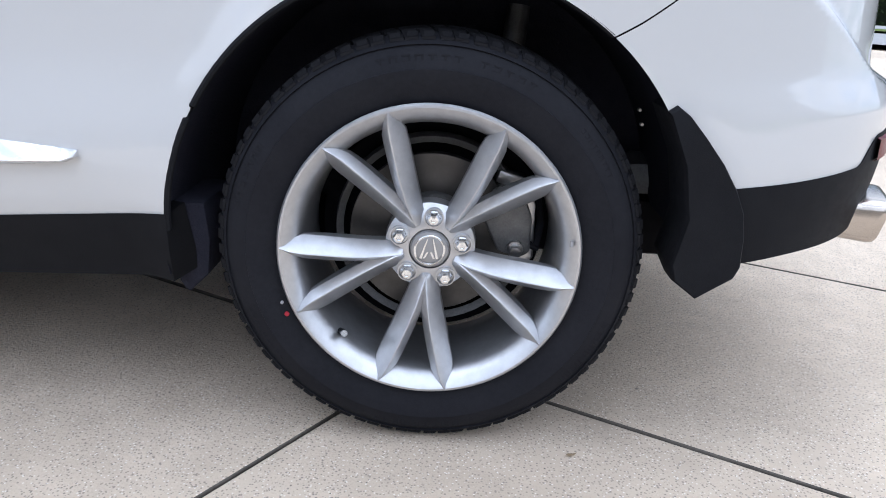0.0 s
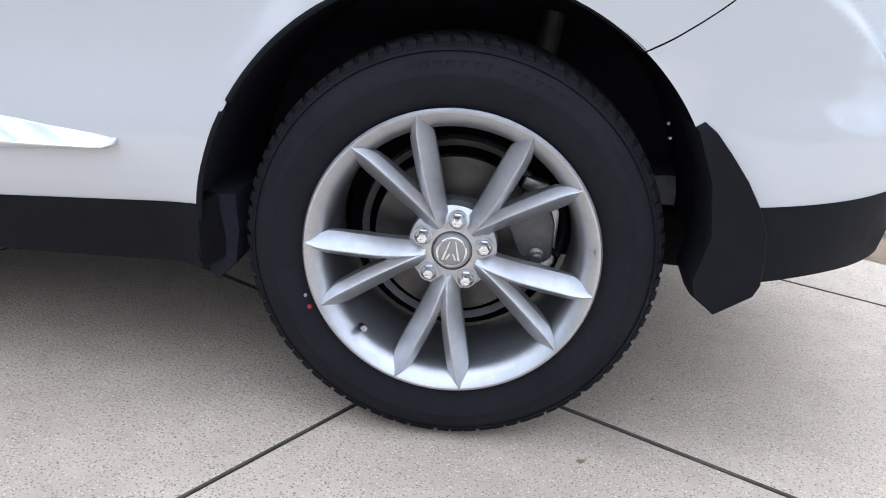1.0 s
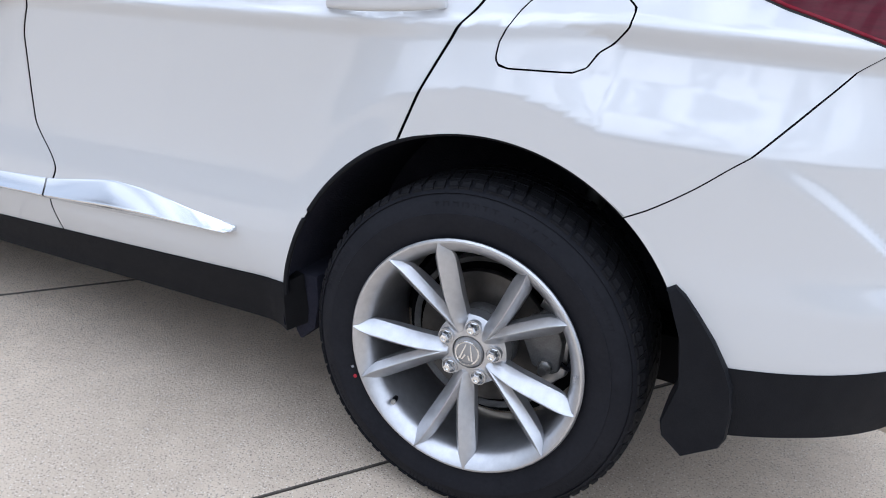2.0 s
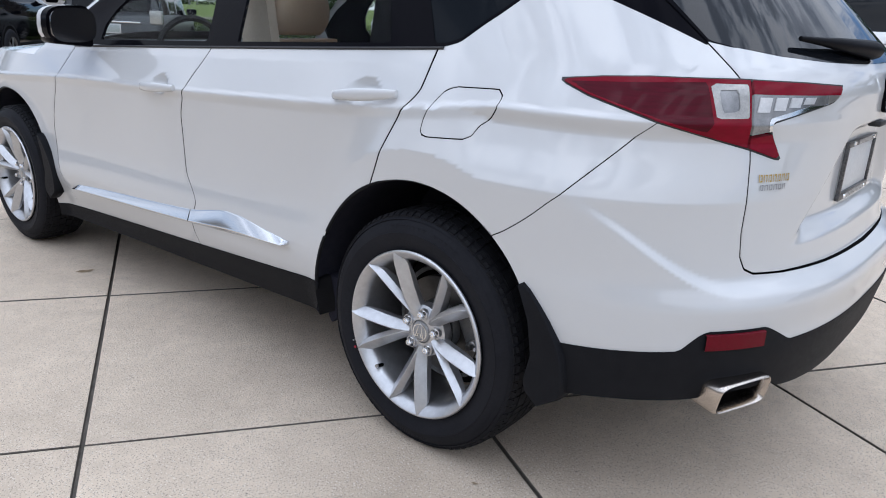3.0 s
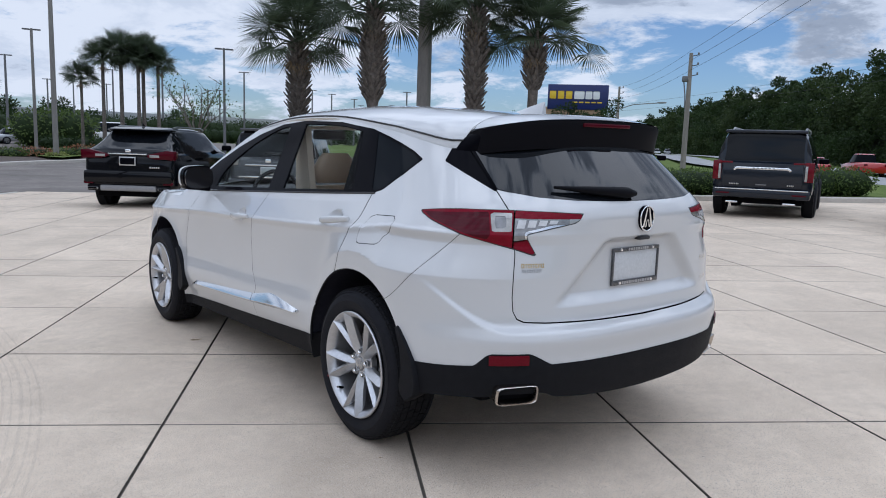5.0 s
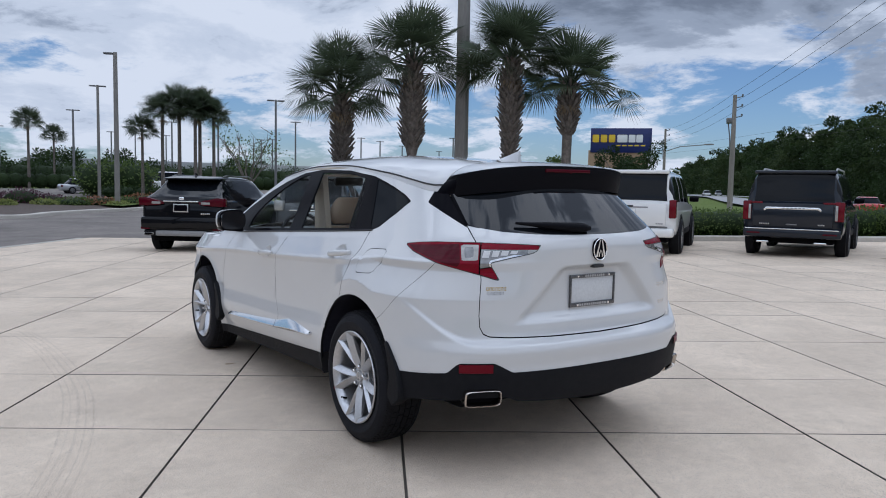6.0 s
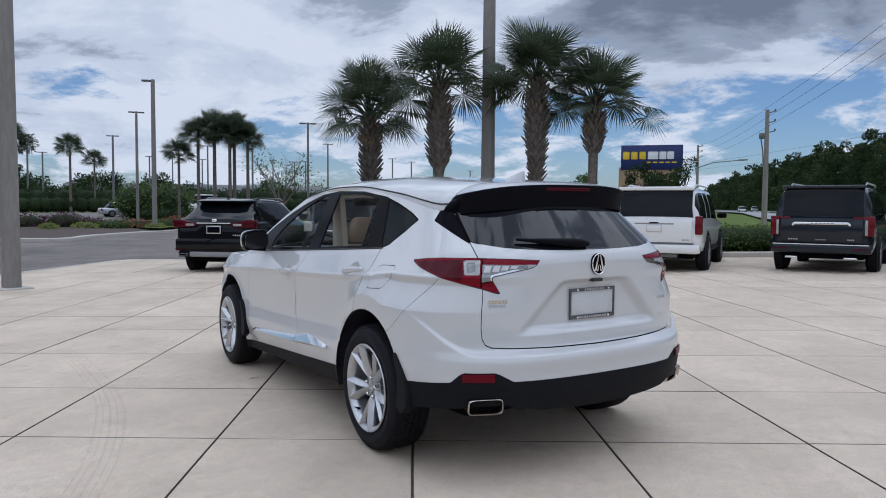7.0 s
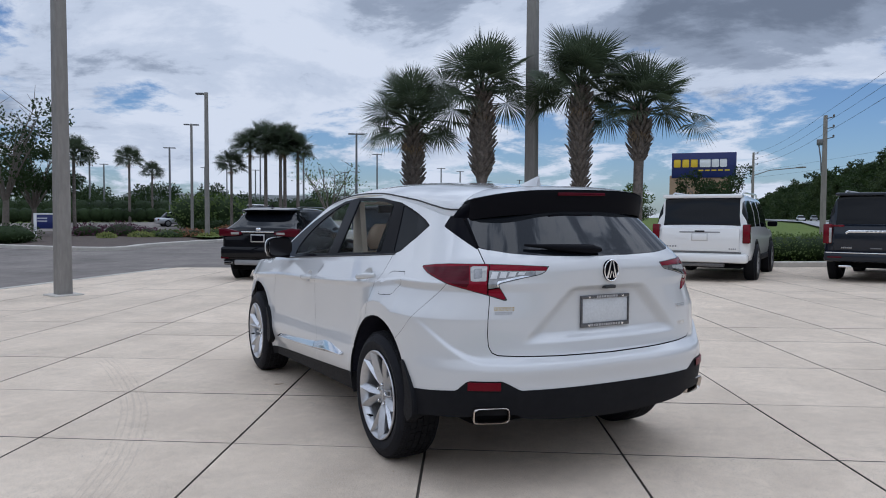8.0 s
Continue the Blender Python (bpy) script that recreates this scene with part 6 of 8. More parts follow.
rear_part(c, "badge", CHROME, -0.07, 0.07, 1.06, 1.15, -0.03, 0.04, 0.02)
plate_on(c, 0.87, -0.035, 0.36, 0.18, material("grey_plate", (0.35, 0.38, 0.38), 0.4))
rear_part(c, "wiper", CABIN, -0.35, 0.10, 1.26, 1.30, 0.03, 0.04, 0.01)
place(c, -12.75, 4.40, 140.6, 0.95)

# white full-size SUV
def full_size(name, label, paint, roofm):
    return build_suv(name, label, paint, 5.2, 2.04, 1.92, 1.17, 0.42, 0.20, 3.5, 0.40, 1.08, 2.95, 1.14, tumble=0.80, roof_mat=roofm, glass=SUV_PANE)


c = full_size("white_full_size_suv", "white full-size SUV with red lamps, parked by the kerb", CAR_WHITE, CAR_WHITE)
rear_part(c, "tailgate_panel", CAR_WHITE, -0.80, 0.80, 0.66, 1.16, -0.035, 0.06, 0.02)
rear_part(c, "high_brake_light", LAMP_DEEP, -0.25, 0.25, 1.845, 1.875, 0.13, 0.05, 0.006)
rear_part(c, "spoiler", CAR_WHITE, -0.82, 0.82, 1.80, 1.885, 0.10, 0.3, 0.03)
for s in (-1, 1):
    rear_part(c, "tail_lamp", CAR_LAMP, s * 0.86, s * 1.005, 0.84, 1.24, -0.03, 0.22, 0.02, "tall red tail lamp")
    part("roof_rail", tube([(0.8, s * 0.74, 1.90), (1.0, s * 0.75, 1.94), (3.0, s * 0.75, 1.94), (3.2, s * 0.74, 1.89)], 0.02, 6), CAR_WHITE, c)
# solid dark grey strip painted as the shaded gap above the bumper
rear_part(c, "tailgate_gap", CAST, -0.84, 0.84, 0.625, 0.655, -0.028, 0.05, 0.004)
rear_part(c, "bumper", CAR_WHITE, -0.98, 0.98, 0.42, 0.62, -0.10, 0.3, 0.06, "white rear bumper")
rear_part(c, "hitch", CAST, -0.5, 0.5, 0.33, 0.41, 0.0, 0.15, 0.02)
rear_part(c, "grab_panel", GREY_TRIM, -0.42, 0.42, 1.055, 1.085, -0.042, 0.03, 0.006)
rear_part(c, "badge", BLACK_GLOSS, -0.10, 0.10, 1.075, 1.105, -0.05, 0.02, 0.008)
plate_on(c, 0.965, -0.042, 0.34, 0.17, CAR_WHITE)
bars_on(c, "model_badge", 0.72, -0.74, -0.58, -0.042, 0.03, GREY_TRIM, 4)
bars_on(c, "model_badge", 0.76, 0.48, 0.76, -0.042, 0.035, GREY_TRIM, 5)
place(c, -7.89, 9.93, 123.1, 1.02)

# slate full-size SUV
c = full_size("slate_full_size_suv", "dark slate full-size SUV with chrome bar, parked by the kerb", CAR_SLATE, CAR_SLATE)
rear_part(c, "tailgate_panel", CAR_SLATE, -0.80, 0.80, 0.66, 1.18, -0.035, 0.06, 0.02)
rear_part(c, "spoiler", CAR_SLATE, -0.82, 0.82, 1.82, 1.89, 0.10, 0.3, 0.03)
for s in (-1, 1):
    lamp_ob = rear_part(c, "tail_lamp", CAR_LAMP, s * 0.83, s * 1.005, 0.80, 1.22, -0.04, 0.22, 0.02, "red tail lamp with a clear inner bar")
    rear_part(c, "lamp_clear", LAMP_CLEAR, s * 0.835, s * 0.885, 0.82, 1.14, -0.048, 0.03, 0.008, parent=lamp_ob)
    rear_part(c, "lamp_arm", CAR_LAMP, s * 0.60, s * 0.86, 1.165, 1.205, -0.042, 0.05, 0.01)
    part("roof_rail", tube([(0.8, s * 0.74, 1.90), (1.0, s * 0.75, 1.95), (3.0, s * 0.75, 1.95), (3.2, s * 0.74, 1.89)], 0.02, 6), STEEL, c)
    rear_part(c, "reflector", LAMP_DEEP, s * 0.62, s * 0.9, 0.50, 0.54, -0.105, 0.05)
    rear_part(c, "exhaust_tip", CHROME, s * 0.45, s * 0.70, 0.30, 0.345, 0.0, 0.2, 0.015)
part("chrome_bar", prism([(-0.56, 1.000), (-0.50, 1.040), (0.50, 1.040), (0.56, 1.000), (0.58, 1.045), (0.52, 1.095), (-0.52, 1.095), (-0.58, 1.045)], -0.060, -0.02, 0.012, axis="x"), CHROME, c, "wide chrome bar")
bars_on(c, "bar_lettering", 1.068, -0.25, 0.22, -0.066, 0.026, GREY_TRIM, 6)
rear_part(c, "bumper", CAR_SLATE, -0.98, 0.98, 0.42, 0.64, -0.10, 0.3, 0.06, "slate rear bumper")
rear_part(c, "bumper_strip", CHROME, -0.93, 0.93, 0.605, 0.625, -0.108, 0.05, 0.006)
rear_part(c, "badge", CAST, -0.11, 0.11, 0.70, 0.73, -0.045, 0.02, 0.01)
bars_on(c, "model_badge", 0.72, 0.45, 0.66, -0.042, 0.03, STEEL, 6)
bars_on(c, "model_badge", 0.72, -0.64, -0.50, -0.042, 0.03, STEEL, 4)
place(c, -5.61, 12.60, 114.1, 1.008)

# white crossover at the end of the row
c = build_suv("white_crossover", "white crossover SUV with grey lower bumper, parked by the kerb", CAR_WHITE, 4.8, 1.98, 1.78, 1.12, 0.40, 0.30, 3.2, 0.38, 1.05, 2.8, 1.08, tumble=0.80, glass=SUV_PANE)
rear_part(c, "lower_bumper", GREY_TRIM, -0.96, 0.96, 0.40, 0.62, -0.08, 0.3, 0.05, "grey lower bumper with bright edge")
rear_part(c, "bumper_strip", STEEL, -0.90, 0.90, 0.52, 0.56, -0.09, 0.05, 0.01)
rear_part(c, "badge", CAST, -0.05, 0.05, 1.03, 1.09, -0.03, 0.03, 0.02)
bars_on(c, "model_badge", 0.99, -0.35, 0.35, -0.03, 0.022, GREY_TRIM, 9)
plate_on(c, 0.83, -0.03, 0.32, 0.17)
for s in (-1, 1): rear_part(c, "tail_lamp", CAR_LAMP, s * 0.70, s * 0.97, 0.96, 1.08, -0.03, 0.25, 0.02)
place(c, -1.35, 11.75, 104, 1.06)


def build_far_car(name, label, paint, L, H, group, truck=False):
    car = thing(name, label, "car", group=group)
    b = H * 0.62
    part("body", loft([section(x, 0.9 * k, z0, z1) for x, k, z0, z1 in ((0, 0.85, 0.42, b - 0.1), (0.1, 0.97, 0.3, b), (L * 0.4, 1, 0.25, b + 0.02), (L * 0.75, 0.97, 0.28, b - 0.05), (L, 0.8, 0.4, b - 0.2))]), paint, car, smooth=50)
    g0, g1 = (L * 0.36, L * 0.66) if truck else (L * 0.10, L * 0.72)
    part("glass", loft([plan_ring(b - 0.03, g0, g1, 0.86), plan_ring(H - 0.06, g0 + (0.05 if truck else 0.5), g1 - 0.7 if not truck else g1 - 0.45, 0.66)]), PRIVACY, car, smooth=50)
    part("roof", loft([plan_ring(H - 0.08, g0 + (0.05 if truck else 0.45), g1 - (0.4 if truck else 0.65), 0.68), plan_ring(H, g0 + (0.2 if truck else 0.7), g1 - 0.9 if not truck else g1 - 0.6, 0.58)]), paint, car, smooth=50)
    for s in (-1, 1):
        for ax in (L * 0.19, L * 0.81): plain_wheel(0.34, 0.22, car, ax, s * 0.82)
        part("lamp", box(-0.01, 0.12, s * 0.62, s * 0.86, b - 0.25, b - 0.1, 0.02), CAR_LAMP, car)
        part("headlamp", box(L - 0.25, L - 0.05, s * 0.55, s * 0.80, b - 0.32, b - 0.2, 0.02), LAMP_CLEAR, car)
    return car


def drop(car, x, y, heading, z=None):
    car.matrix_world = Matrix.Translation((x, y, ground_z(x, y) if z is None else z)) @ Matrix.Rotation(radians(heading), 4, "Z")


drop(build_far_car("silver_sedan", "silver sedan on the far driveway", CAR_SILVER, 4.8, 1.46, "passing cars"), -74.0, 5.9, 98)
drop(build_far_car("white_road_suv", "white SUV on the road behind the lawn", CAR_WHITE, 4.6, 1.72, "passing cars"), -15.9, 49.3, -42)
drop(build_far_car("red_pickup", "red pickup truck on the road", CAR_RED, 5.6, 1.8, "passing cars", True), -22.0, 58.5, 132)
drop(build_far_car("red_sedan", "red sedan on the road", CAR_RED, 4.5, 1.45, "passing cars"), -26.5, 59.0, 132)
drop(build_far_car("silver_road_sedan", "pale silver sedan on the road", CAR_SILVER, 4.8, 1.45, "passing cars"), -31.5, 60.5, 132)
drop(build_far_car("white_road_sedan", "white sedan on the distant road", CAR_WHITE, 4.6, 1.45, "passing cars"), -117.9, 160.5, -48)
drop(build_far_car("grey_road_suv", "pale grey SUV on the distant road", CAR_SILVER, 4.7, 1.7, "passing cars"), -144.0, 201.5, -48)
drop(build_far_car("white_van", "white van parked behind the palms", CAR_WHITE, 5.4, 2.3, "parked cars"), -72.0, 13.5, 100)
drop(build_far_car("pale_parked_sedan", "pale sedan parked beyond the black crossover", CAR_SILVER, 4.7, 1.5, "parked cars"), -34.0, 12.5, 110)


# ---- drive, kerbs and planting beds ----
def strip(name, pts, w, h, mat, label, category="kerb", sink=0.2):
    """A kerb that follows plan points."""
    rings = []
    vs = [Vector((*p, 0)) for p in pts]
    for i, p in enumerate(vs):
        d = (vs[min(i + 1, len(vs) - 1)] - vs[max(i - 1, 0)]).normalized()
        n = Vector((-d.y, d.x, 0))
        g = ground_z(p.x, p.y)
        rings.append([Vector((*(p + n * a).xy, g + z)) for a, z in ((-w / 2, -sink), (-w / 2, h * 0.8), (-w / 2 + 0.03, h), (w / 2 - 0.03, h), (w / 2, h * 0.8), (w / 2, -sink))])
    return solid(name, loft(rings), mat, label, category, kind="structure")


def curve_pts(pts, n=8):
    out = []
    for i in range(len(pts) - 1):
        p0, p1, p2, p3 = (Vector(pts[max(0, min(len(pts) - 1, k))]) for k in (i - 1, i, i + 1, i + 2))
        for k in range(n):
            t = k / n
            out.append(0.5 * ((2 * p1) + (p2 - p0) * t + (2 * p0 - 5 * p1 + 4 * p2 - p3) * t * t + (3 * p1 - p0 - 3 * p2 + p3) * t ** 3))
    return [tuple(p) for p in out] + [tuple(pts[-1])]


edge0, edge1 = at_joints(-26, edge_b(-26)), at_joints(30, edge_b(22))
far0, far1 = Vector((-50, -70)), Vector((-66, 34))
sheet("drive", (edge0, edge1, (-60, 40), (-75, -60)), ASPHALT, "worn grey asphalt drive", -0.035, 30, category="road")
d0, d1 = at_joints(-11.4, edge_b(-11.4) - 0.2), at_joints(10.5, edge_b(10.5) - 0.25)
sheet("asphalt_patch", (d0, d1, Vector(d1) + NOR_B * -5.5, Vector(d0) + NOR_B * -9), ASPHALT_DARK, "darker patched asphalt strip", -0.028, 8, category="road")
strip("lot_edge", [tuple(at_joints(a, edge_b(a) - 0.08)) for a in spread(-11.9, 16.9, 30)], 0.16, 0.012, KERB, "flush concrete edge strip", "kerb")

BED = curve_pts([(-70, -21), (-53, -11.5), (-44, -6.8), (-38.8, -3.7), (-36.0, -1.8), (-35.0, -0.4), (-35.9, 0.5), (-38.2, 1.5), (-41.5, 4.2), (-44.5, 7.2), (-51, 12.0), (-60, 17.5)])
bm = bmesh.new()
cen = Vector((-62, 0))
ring_a = [bm.verts.new((x, y, ground_z(x, y) + 0.10)) for x, y in BED]
ring_b = [bm.verts.new((cen.x + (x - cen.x) * 0.55, cen.y + (y - cen.y) * 0.6, ground_z(cen.x, y) + 0.30)) for x, y in BED]
for i in range(len(BED) - 1): bm.faces.new((ring_a[i], ring_a[i + 1], ring_b[i + 1], ring_b[i]))
bm.faces.new(ring_b)
bmesh.ops.recalc_face_normals(bm, faces=bm.faces)
for f in bm.faces:
    if f.normal.z < 0: f.normal_flip()
solid("planting_bed", bm, MULCH, "dark brown mulch planting bed", "ground", kind="structure")
strip("bed_kerb", BED, 0.35, 0.15, KERB, "pale concrete kerb round the planting bed")
sheet("bed_lawn", ((-42.6, 5.7), (-45.6, 4.9), (-62, 10.0), (-60.5, 14.5)), GRASS, "green lawn strip at the end of the planting bed", 0.30, 6)
sheet("far_road", ((-68, -60), (-68, 30), (-92, 34), (-92, -64)), ASPHALT, "grey road behind the planting bed", 0.02, 10, category="road")

sheet("drive_end", (at_joints(17.5, ROWS_B[0] - 0.3), at_joints(17.5, -2.4), at_joints(44, -2.4), at_joints(44, ROWS_B[0] - 0.3)), ASPHALT, "worn grey asphalt beside the lot", -0.038, 8, category="road")

# kerb, lawn and road behind the parked SUVs
K_A = 17.35
kerb_line = [tuple(at_joints(K_A, b)) for b in spread(-2.0, 13.2, 12)]
end = at_joints(K_A, 13.2)
kerb_line += [tuple(at_joints(K_A, b)) for b in (18.0, 24.0, 30.0)]
strip("lawn_kerb", kerb_line, 0.18, 0.16, KERB, "grey concrete kerb along the lawn")
sheet("lawn", (at_joints(K_A, -2.5), at_joints(K_A, 30), at_joints(46, 34), at_joints(46, -2.5)), GRASS, "green mown lawn behind the kerb", 0.09, 10)
ROAD_DIR = Vector((math.cos(radians(132)), math.sin(radians(132))))
ROAD_N = Vector((ROAD_DIR.y, -ROAD_DIR.x))
ROAD_AT = Vector((-17.0, 45.5))


def along(s, off): return ROAD_AT + ROAD_DIR * s + ROAD_N * off


for off0, off1, nm in ((-3.4, 3.4, "near"), (8.5, 15.5, "far")):
    sheet("road_" + nm, (along(-90, off0), along(-90, off1), along(600, off1), along(600, off0)), material("road_asphalt", (0.26, 0.26, 0.26), 0.9, col2=(0.32, 0.32, 0.32), scale=0.3, bump=0.3), "pale grey asphalt road", 0.11, 30, category="road")

# ---- plants ----
LEAF_DARK = material("tree_leaf", (0.017, 0.032, 0.011), 0.7, col2=(0.042, 0.070, 0.021), scale=0.25, coord="Object", spec=0.3)
LEAF_MID = material("shrub_leaf", (0.070, 0.11, 0.026), 0.7, col2=(0.12, 0.165, 0.05), scale=0.6, spec=0.3)
LEAF_WOOD = material("wood_leaf", (0.028, 0.046, 0.014), 0.7, col2=(0.060, 0.085, 0.028), scale=0.25, spec=0.3)
LEAF_PALM = material("palm_leaf", (0.040, 0.060, 0.032), 0.38, col2=(0.085, 0.105, 0.062), scale=1.5, spec=0.5)
LEAF_DRY = material("dry_leaf", (0.20, 0.14, 0.08), 0.85, col2=(0.28, 0.21, 0.13), scale=3)
LEAF_PURPLE = material("purple_leaf", (0.045, 0.016, 0.030), 0.7, col2=(0.09, 0.03, 0.05), scale=1.5)
LEAF_ORANGE = material("orange_flower", (0.28, 0.060, 0.030), 0.7, col2=(0.13, 0.11, 0.035), scale=2)
LEAF_LIME = material("lime_leaf", (0.20, 0.24, 0.06), 0.7, col2=(0.28, 0.30, 0.10), scale=2)
BARK = material("bark", (0.10, 0.085, 0.07), 0.9, col2=(0.17, 0.145, 0.12), scale=6, bump=0.8, bump_scale=25)
PALM_BARK = material("palm_boots", (0.048, 0.039, 0.032), 0.9, col2=(0.215, 0.185, 0.160), scale=7, bump=0.8, bump_scale=30)


for leaf in (LEAF_DARK, LEAF_MID, LEAF_WOOD, LEAF_PALM, LEAF_PURPLE, LEAF_LIME): see_through(leaf)


class Leaves:
    """Collects small leaf blades into one mesh."""
    def __init__(self): self.v, self.f = [], []

    def blade(self, p, d, n, ln, wd):
        d, side = d.normalized(), d.cross(n).normalized() * wd / 2
        o = len(self.v)
        q = p + d * ln
        self.v += [tuple(p), tuple(p + d * ln * 0.5 + side), tuple(q), tuple(p + d * ln * 0.5 - side)]
        self.f.append((o, o + 1, o + 2, o + 3))

    def clump(self, c, r, count, size, rnd, squash=0.8, hollow=0.55):
        for _ in range(count):
            while True:
                u = Vector((rnd.uniform(-1, 1), rnd.uniform(-1, 1), rnd.uniform(-1, 1)))
                if 0.05 < u.length < 1: break
            u = u.normalized() * (hollow + (1 - hollow) * rnd.random())
            p = c + Vector((u.x * r, u.y * r, u.z * r * squash))
            d = (u + Vector((rnd.gauss(0, 0.7), rnd.gauss(0, 0.7), rnd.gauss(0, 0.7)))).normalized()
            n = (u * 0.8 + Vector((rnd.gauss(0, 0.5), rnd.gauss(0, 0.5), 0.6))).normalized()
            self.blade(p, d, n, size * rnd.uniform(0.7, 1.4), size * rnd.uniform(0.45, 0.8))

    def mesh(self, name, mat):
        me = bpy.data.meshes.new(name)
        me.from_pydata(self.v, [], self.f)
        me.materials.append(mat)
        return me


def leaf_part(leaves, name, mat, parent):
    ob = new(name, leaves.mesh(name, mat))
    ob.parent = parent
    return ob


def fan(lv, base, d, up_, radius, rnd, count=40, spread_deg=128, droop=0.5):
    """A costapalmate fan leaf: narrow folded blades from the stalk's end, their tips hanging."""
    side = d.cross(up_).normalized()
    nrm = side.cross(d).normalized()
    for k in range(count):
        a = radians(-spread_deg + 2 * spread_deg * (k + rnd.uniform(-0.3, 0.3)) / (count - 1))
        v = d * math.cos(a) + side * math.sin(a)
        ln = radius * (0.72 + 0.28 * math.cos(a * 0.5)) * rnd.uniform(0.88, 1.08)
        mid = base + v * ln * 0.55 + nrm * 0.05 * radius * math.cos(a)
        tip = mid + v * ln * 0.42 + Vector((0, 0, -droop * ln * rnd.uniform(0.25, 0.7)))
        w = 0.021 * radius
        o = len(lv.v)
        s2 = v.cross(nrm).normalized() * w
        lv.v += [tuple(base), tuple(mid + s2 + nrm * 0.01), tuple(mid - s2), tuple(tip)]
        lv.f += [(o, o + 1, o + 3, o + 2)]


def build_sabal(name, label, height, trunk_r, crown_r, seed, boots=True, lean=0.0, extra=(), leaves=34, prof=None, boot_from=0.36):
    rnd = random.Random(seed)
    palm = thing(name, label, "palm tree", group="palm trees")
    prof = [(height * a, b) for a, b in prof or ((0, 0.7), (0.5, 0.55), (1, 0.5))]
    pts = [(lean * (z / height) ** 2 * height * 0.1, 0, z) for z in spread(-0.3, height, 16)]
    part("trunk", tube(pts, [trunk_r * 0.8 * knots(prof, max(0, p[2])) for p in pts], 14), PALM_BARK, palm, "grey-brown palm trunk", smooth=60)
    if boots:
        bm = bmesh.new()
        n = 0
        z = height * boot_from
        while z < height - 0.05:
            for k in range(9):
                a = 2 * math.pi * (k + 0.5 * (n % 2)) / 9 + rnd.uniform(-0.15, 0.15)
                r = trunk_r * knots(prof, z) * 0.78
                c = Vector((lean * (z / height) ** 2 * height * 0.1 + r * math.cos(a), r * math.sin(a), z))
                d = Vector((math.cos(a) * 0.62, math.sin(a) * 0.62, 0.75)).normalized()
                t = Vector((-math.sin(a), math.cos(a), 0))
                ln = rnd.uniform(0.16, 0.32) * (1.35 if rnd.random() < 0.12 else 1)
                w = 0.055
                o = d.cross(t) * 0.03
                quad = [c - t * w + o, c + t * w + o, c + t * w - o, c - t * w - o]
                tip = [c + d * ln - t * w * 0.45 + o * 0.4, c + d * ln + t * w * 0.45 + o * 0.4, c + d * ln + t * w * 0.45 - o * 0.4, c + d * ln - t * w * 0.45 - o * 0.4]
                loft([quad, tip], bm=bm)
            z += 0.135
            n += 1
        ob = part("leaf_base", bm, PALM_BARK, palm, "criss-cross cut leaf bases", smooth=False)
        tagged(ob, kind="stuff")
    top = Vector((lean * height * 0.1, 0, height))
    lv, dry = Leaves(), Leaves()
    stalks = bmesh.new()
    specs = []
    for k in range(leaves):
        a = 2 * math.pi * (k * 0.382) + rnd.uniform(-0.2, 0.2)
        e = radians(88 - 102 * ((k + 0.5) / leaves) ** 0.9 + rnd.uniform(-10, 10))
        specs.append((a, e, crown_r * rnd.uniform(0.36, 0.62), crown_r * rnd.uniform(0.42, 0.54)))
    for a, e, st, fr in extra: specs.append((radians(a), radians(e), crown_r * st, crown_r * fr))
    for a, e, st, fr in specs:
        d = Vector((math.cos(a) * math.cos(e), math.sin(a) * math.cos(e), math.sin(e)))
        p1 = top + d * st * 0.55
        p2 = top + d * st + Vector((0, 0, -0.10 * st))
        tube([top + Vector((0, 0, -0.15)), p1, p2], [0.03, 0.022, 0.012], 5, bm=stalks, cap=False)
        dd = (p2 - p1).normalized() + Vector((0, 0, -0.12))
        fan(lv, p2, dd.normalized(), Vector((rnd.gauss(0, 0.55), rnd.gauss(0, 0.55), 1)) + d * 0.3, fr, rnd, droop=0.10 + 0.26 * (e < 0.15))
    for _ in range(7 if boots else 3):
        a = rnd.uniform(0, 2 * math.pi)
        d = Vector((math.cos(a) * 0.45, math.sin(a) * 0.45, -0.85)).normalized()
        fan(dry, top + Vector((0, 0, -0.35)) + d * 0.25, d, Vector((math.cos(a), math.sin(a), 0.2)), crown_r * 0.28, rnd, 12, 60, 0.3)
    ob = part("stalk", stalks, LEAF_PALM, palm, smooth=True)
    tagged(ob, kind="stuff")
    tagged(leaf_part(lv, "crown", LEAF_PALM, palm), "dark green fan leaves", kind="stuff")
    tagged(leaf_part(dry, "dry_leaves", LEAF_DRY, palm), "brown dead leaves under the crown", kind="stuff")
    return palm


def stand(ob, x, y, turn=0.0, z=None, scale=1.0):
    ob.matrix_world = Matrix.Translation((x, y, ground_z(x, y) if z is None else z)) @ Matrix.Rotation(radians(turn), 4, "Z") @ Matrix.Scale(scale, 4)
    return ob


# four big cabbage palms in the island; the hanging fans are set by bearing and lift
SAB = "tall sabal palm with booted trunk on the lawn"
stand(build_sabal("sabal_palm", SAB, 4.45, 0.31, 2.0, 1, lean=-0.2, prof=((0, 0.70), (0.45, 0.74), (0.6, 0.92), (0.82, 0.90), (0.93, 0.62), (1, 0.45)), boot_from=0.30), -16.94, 7.24)
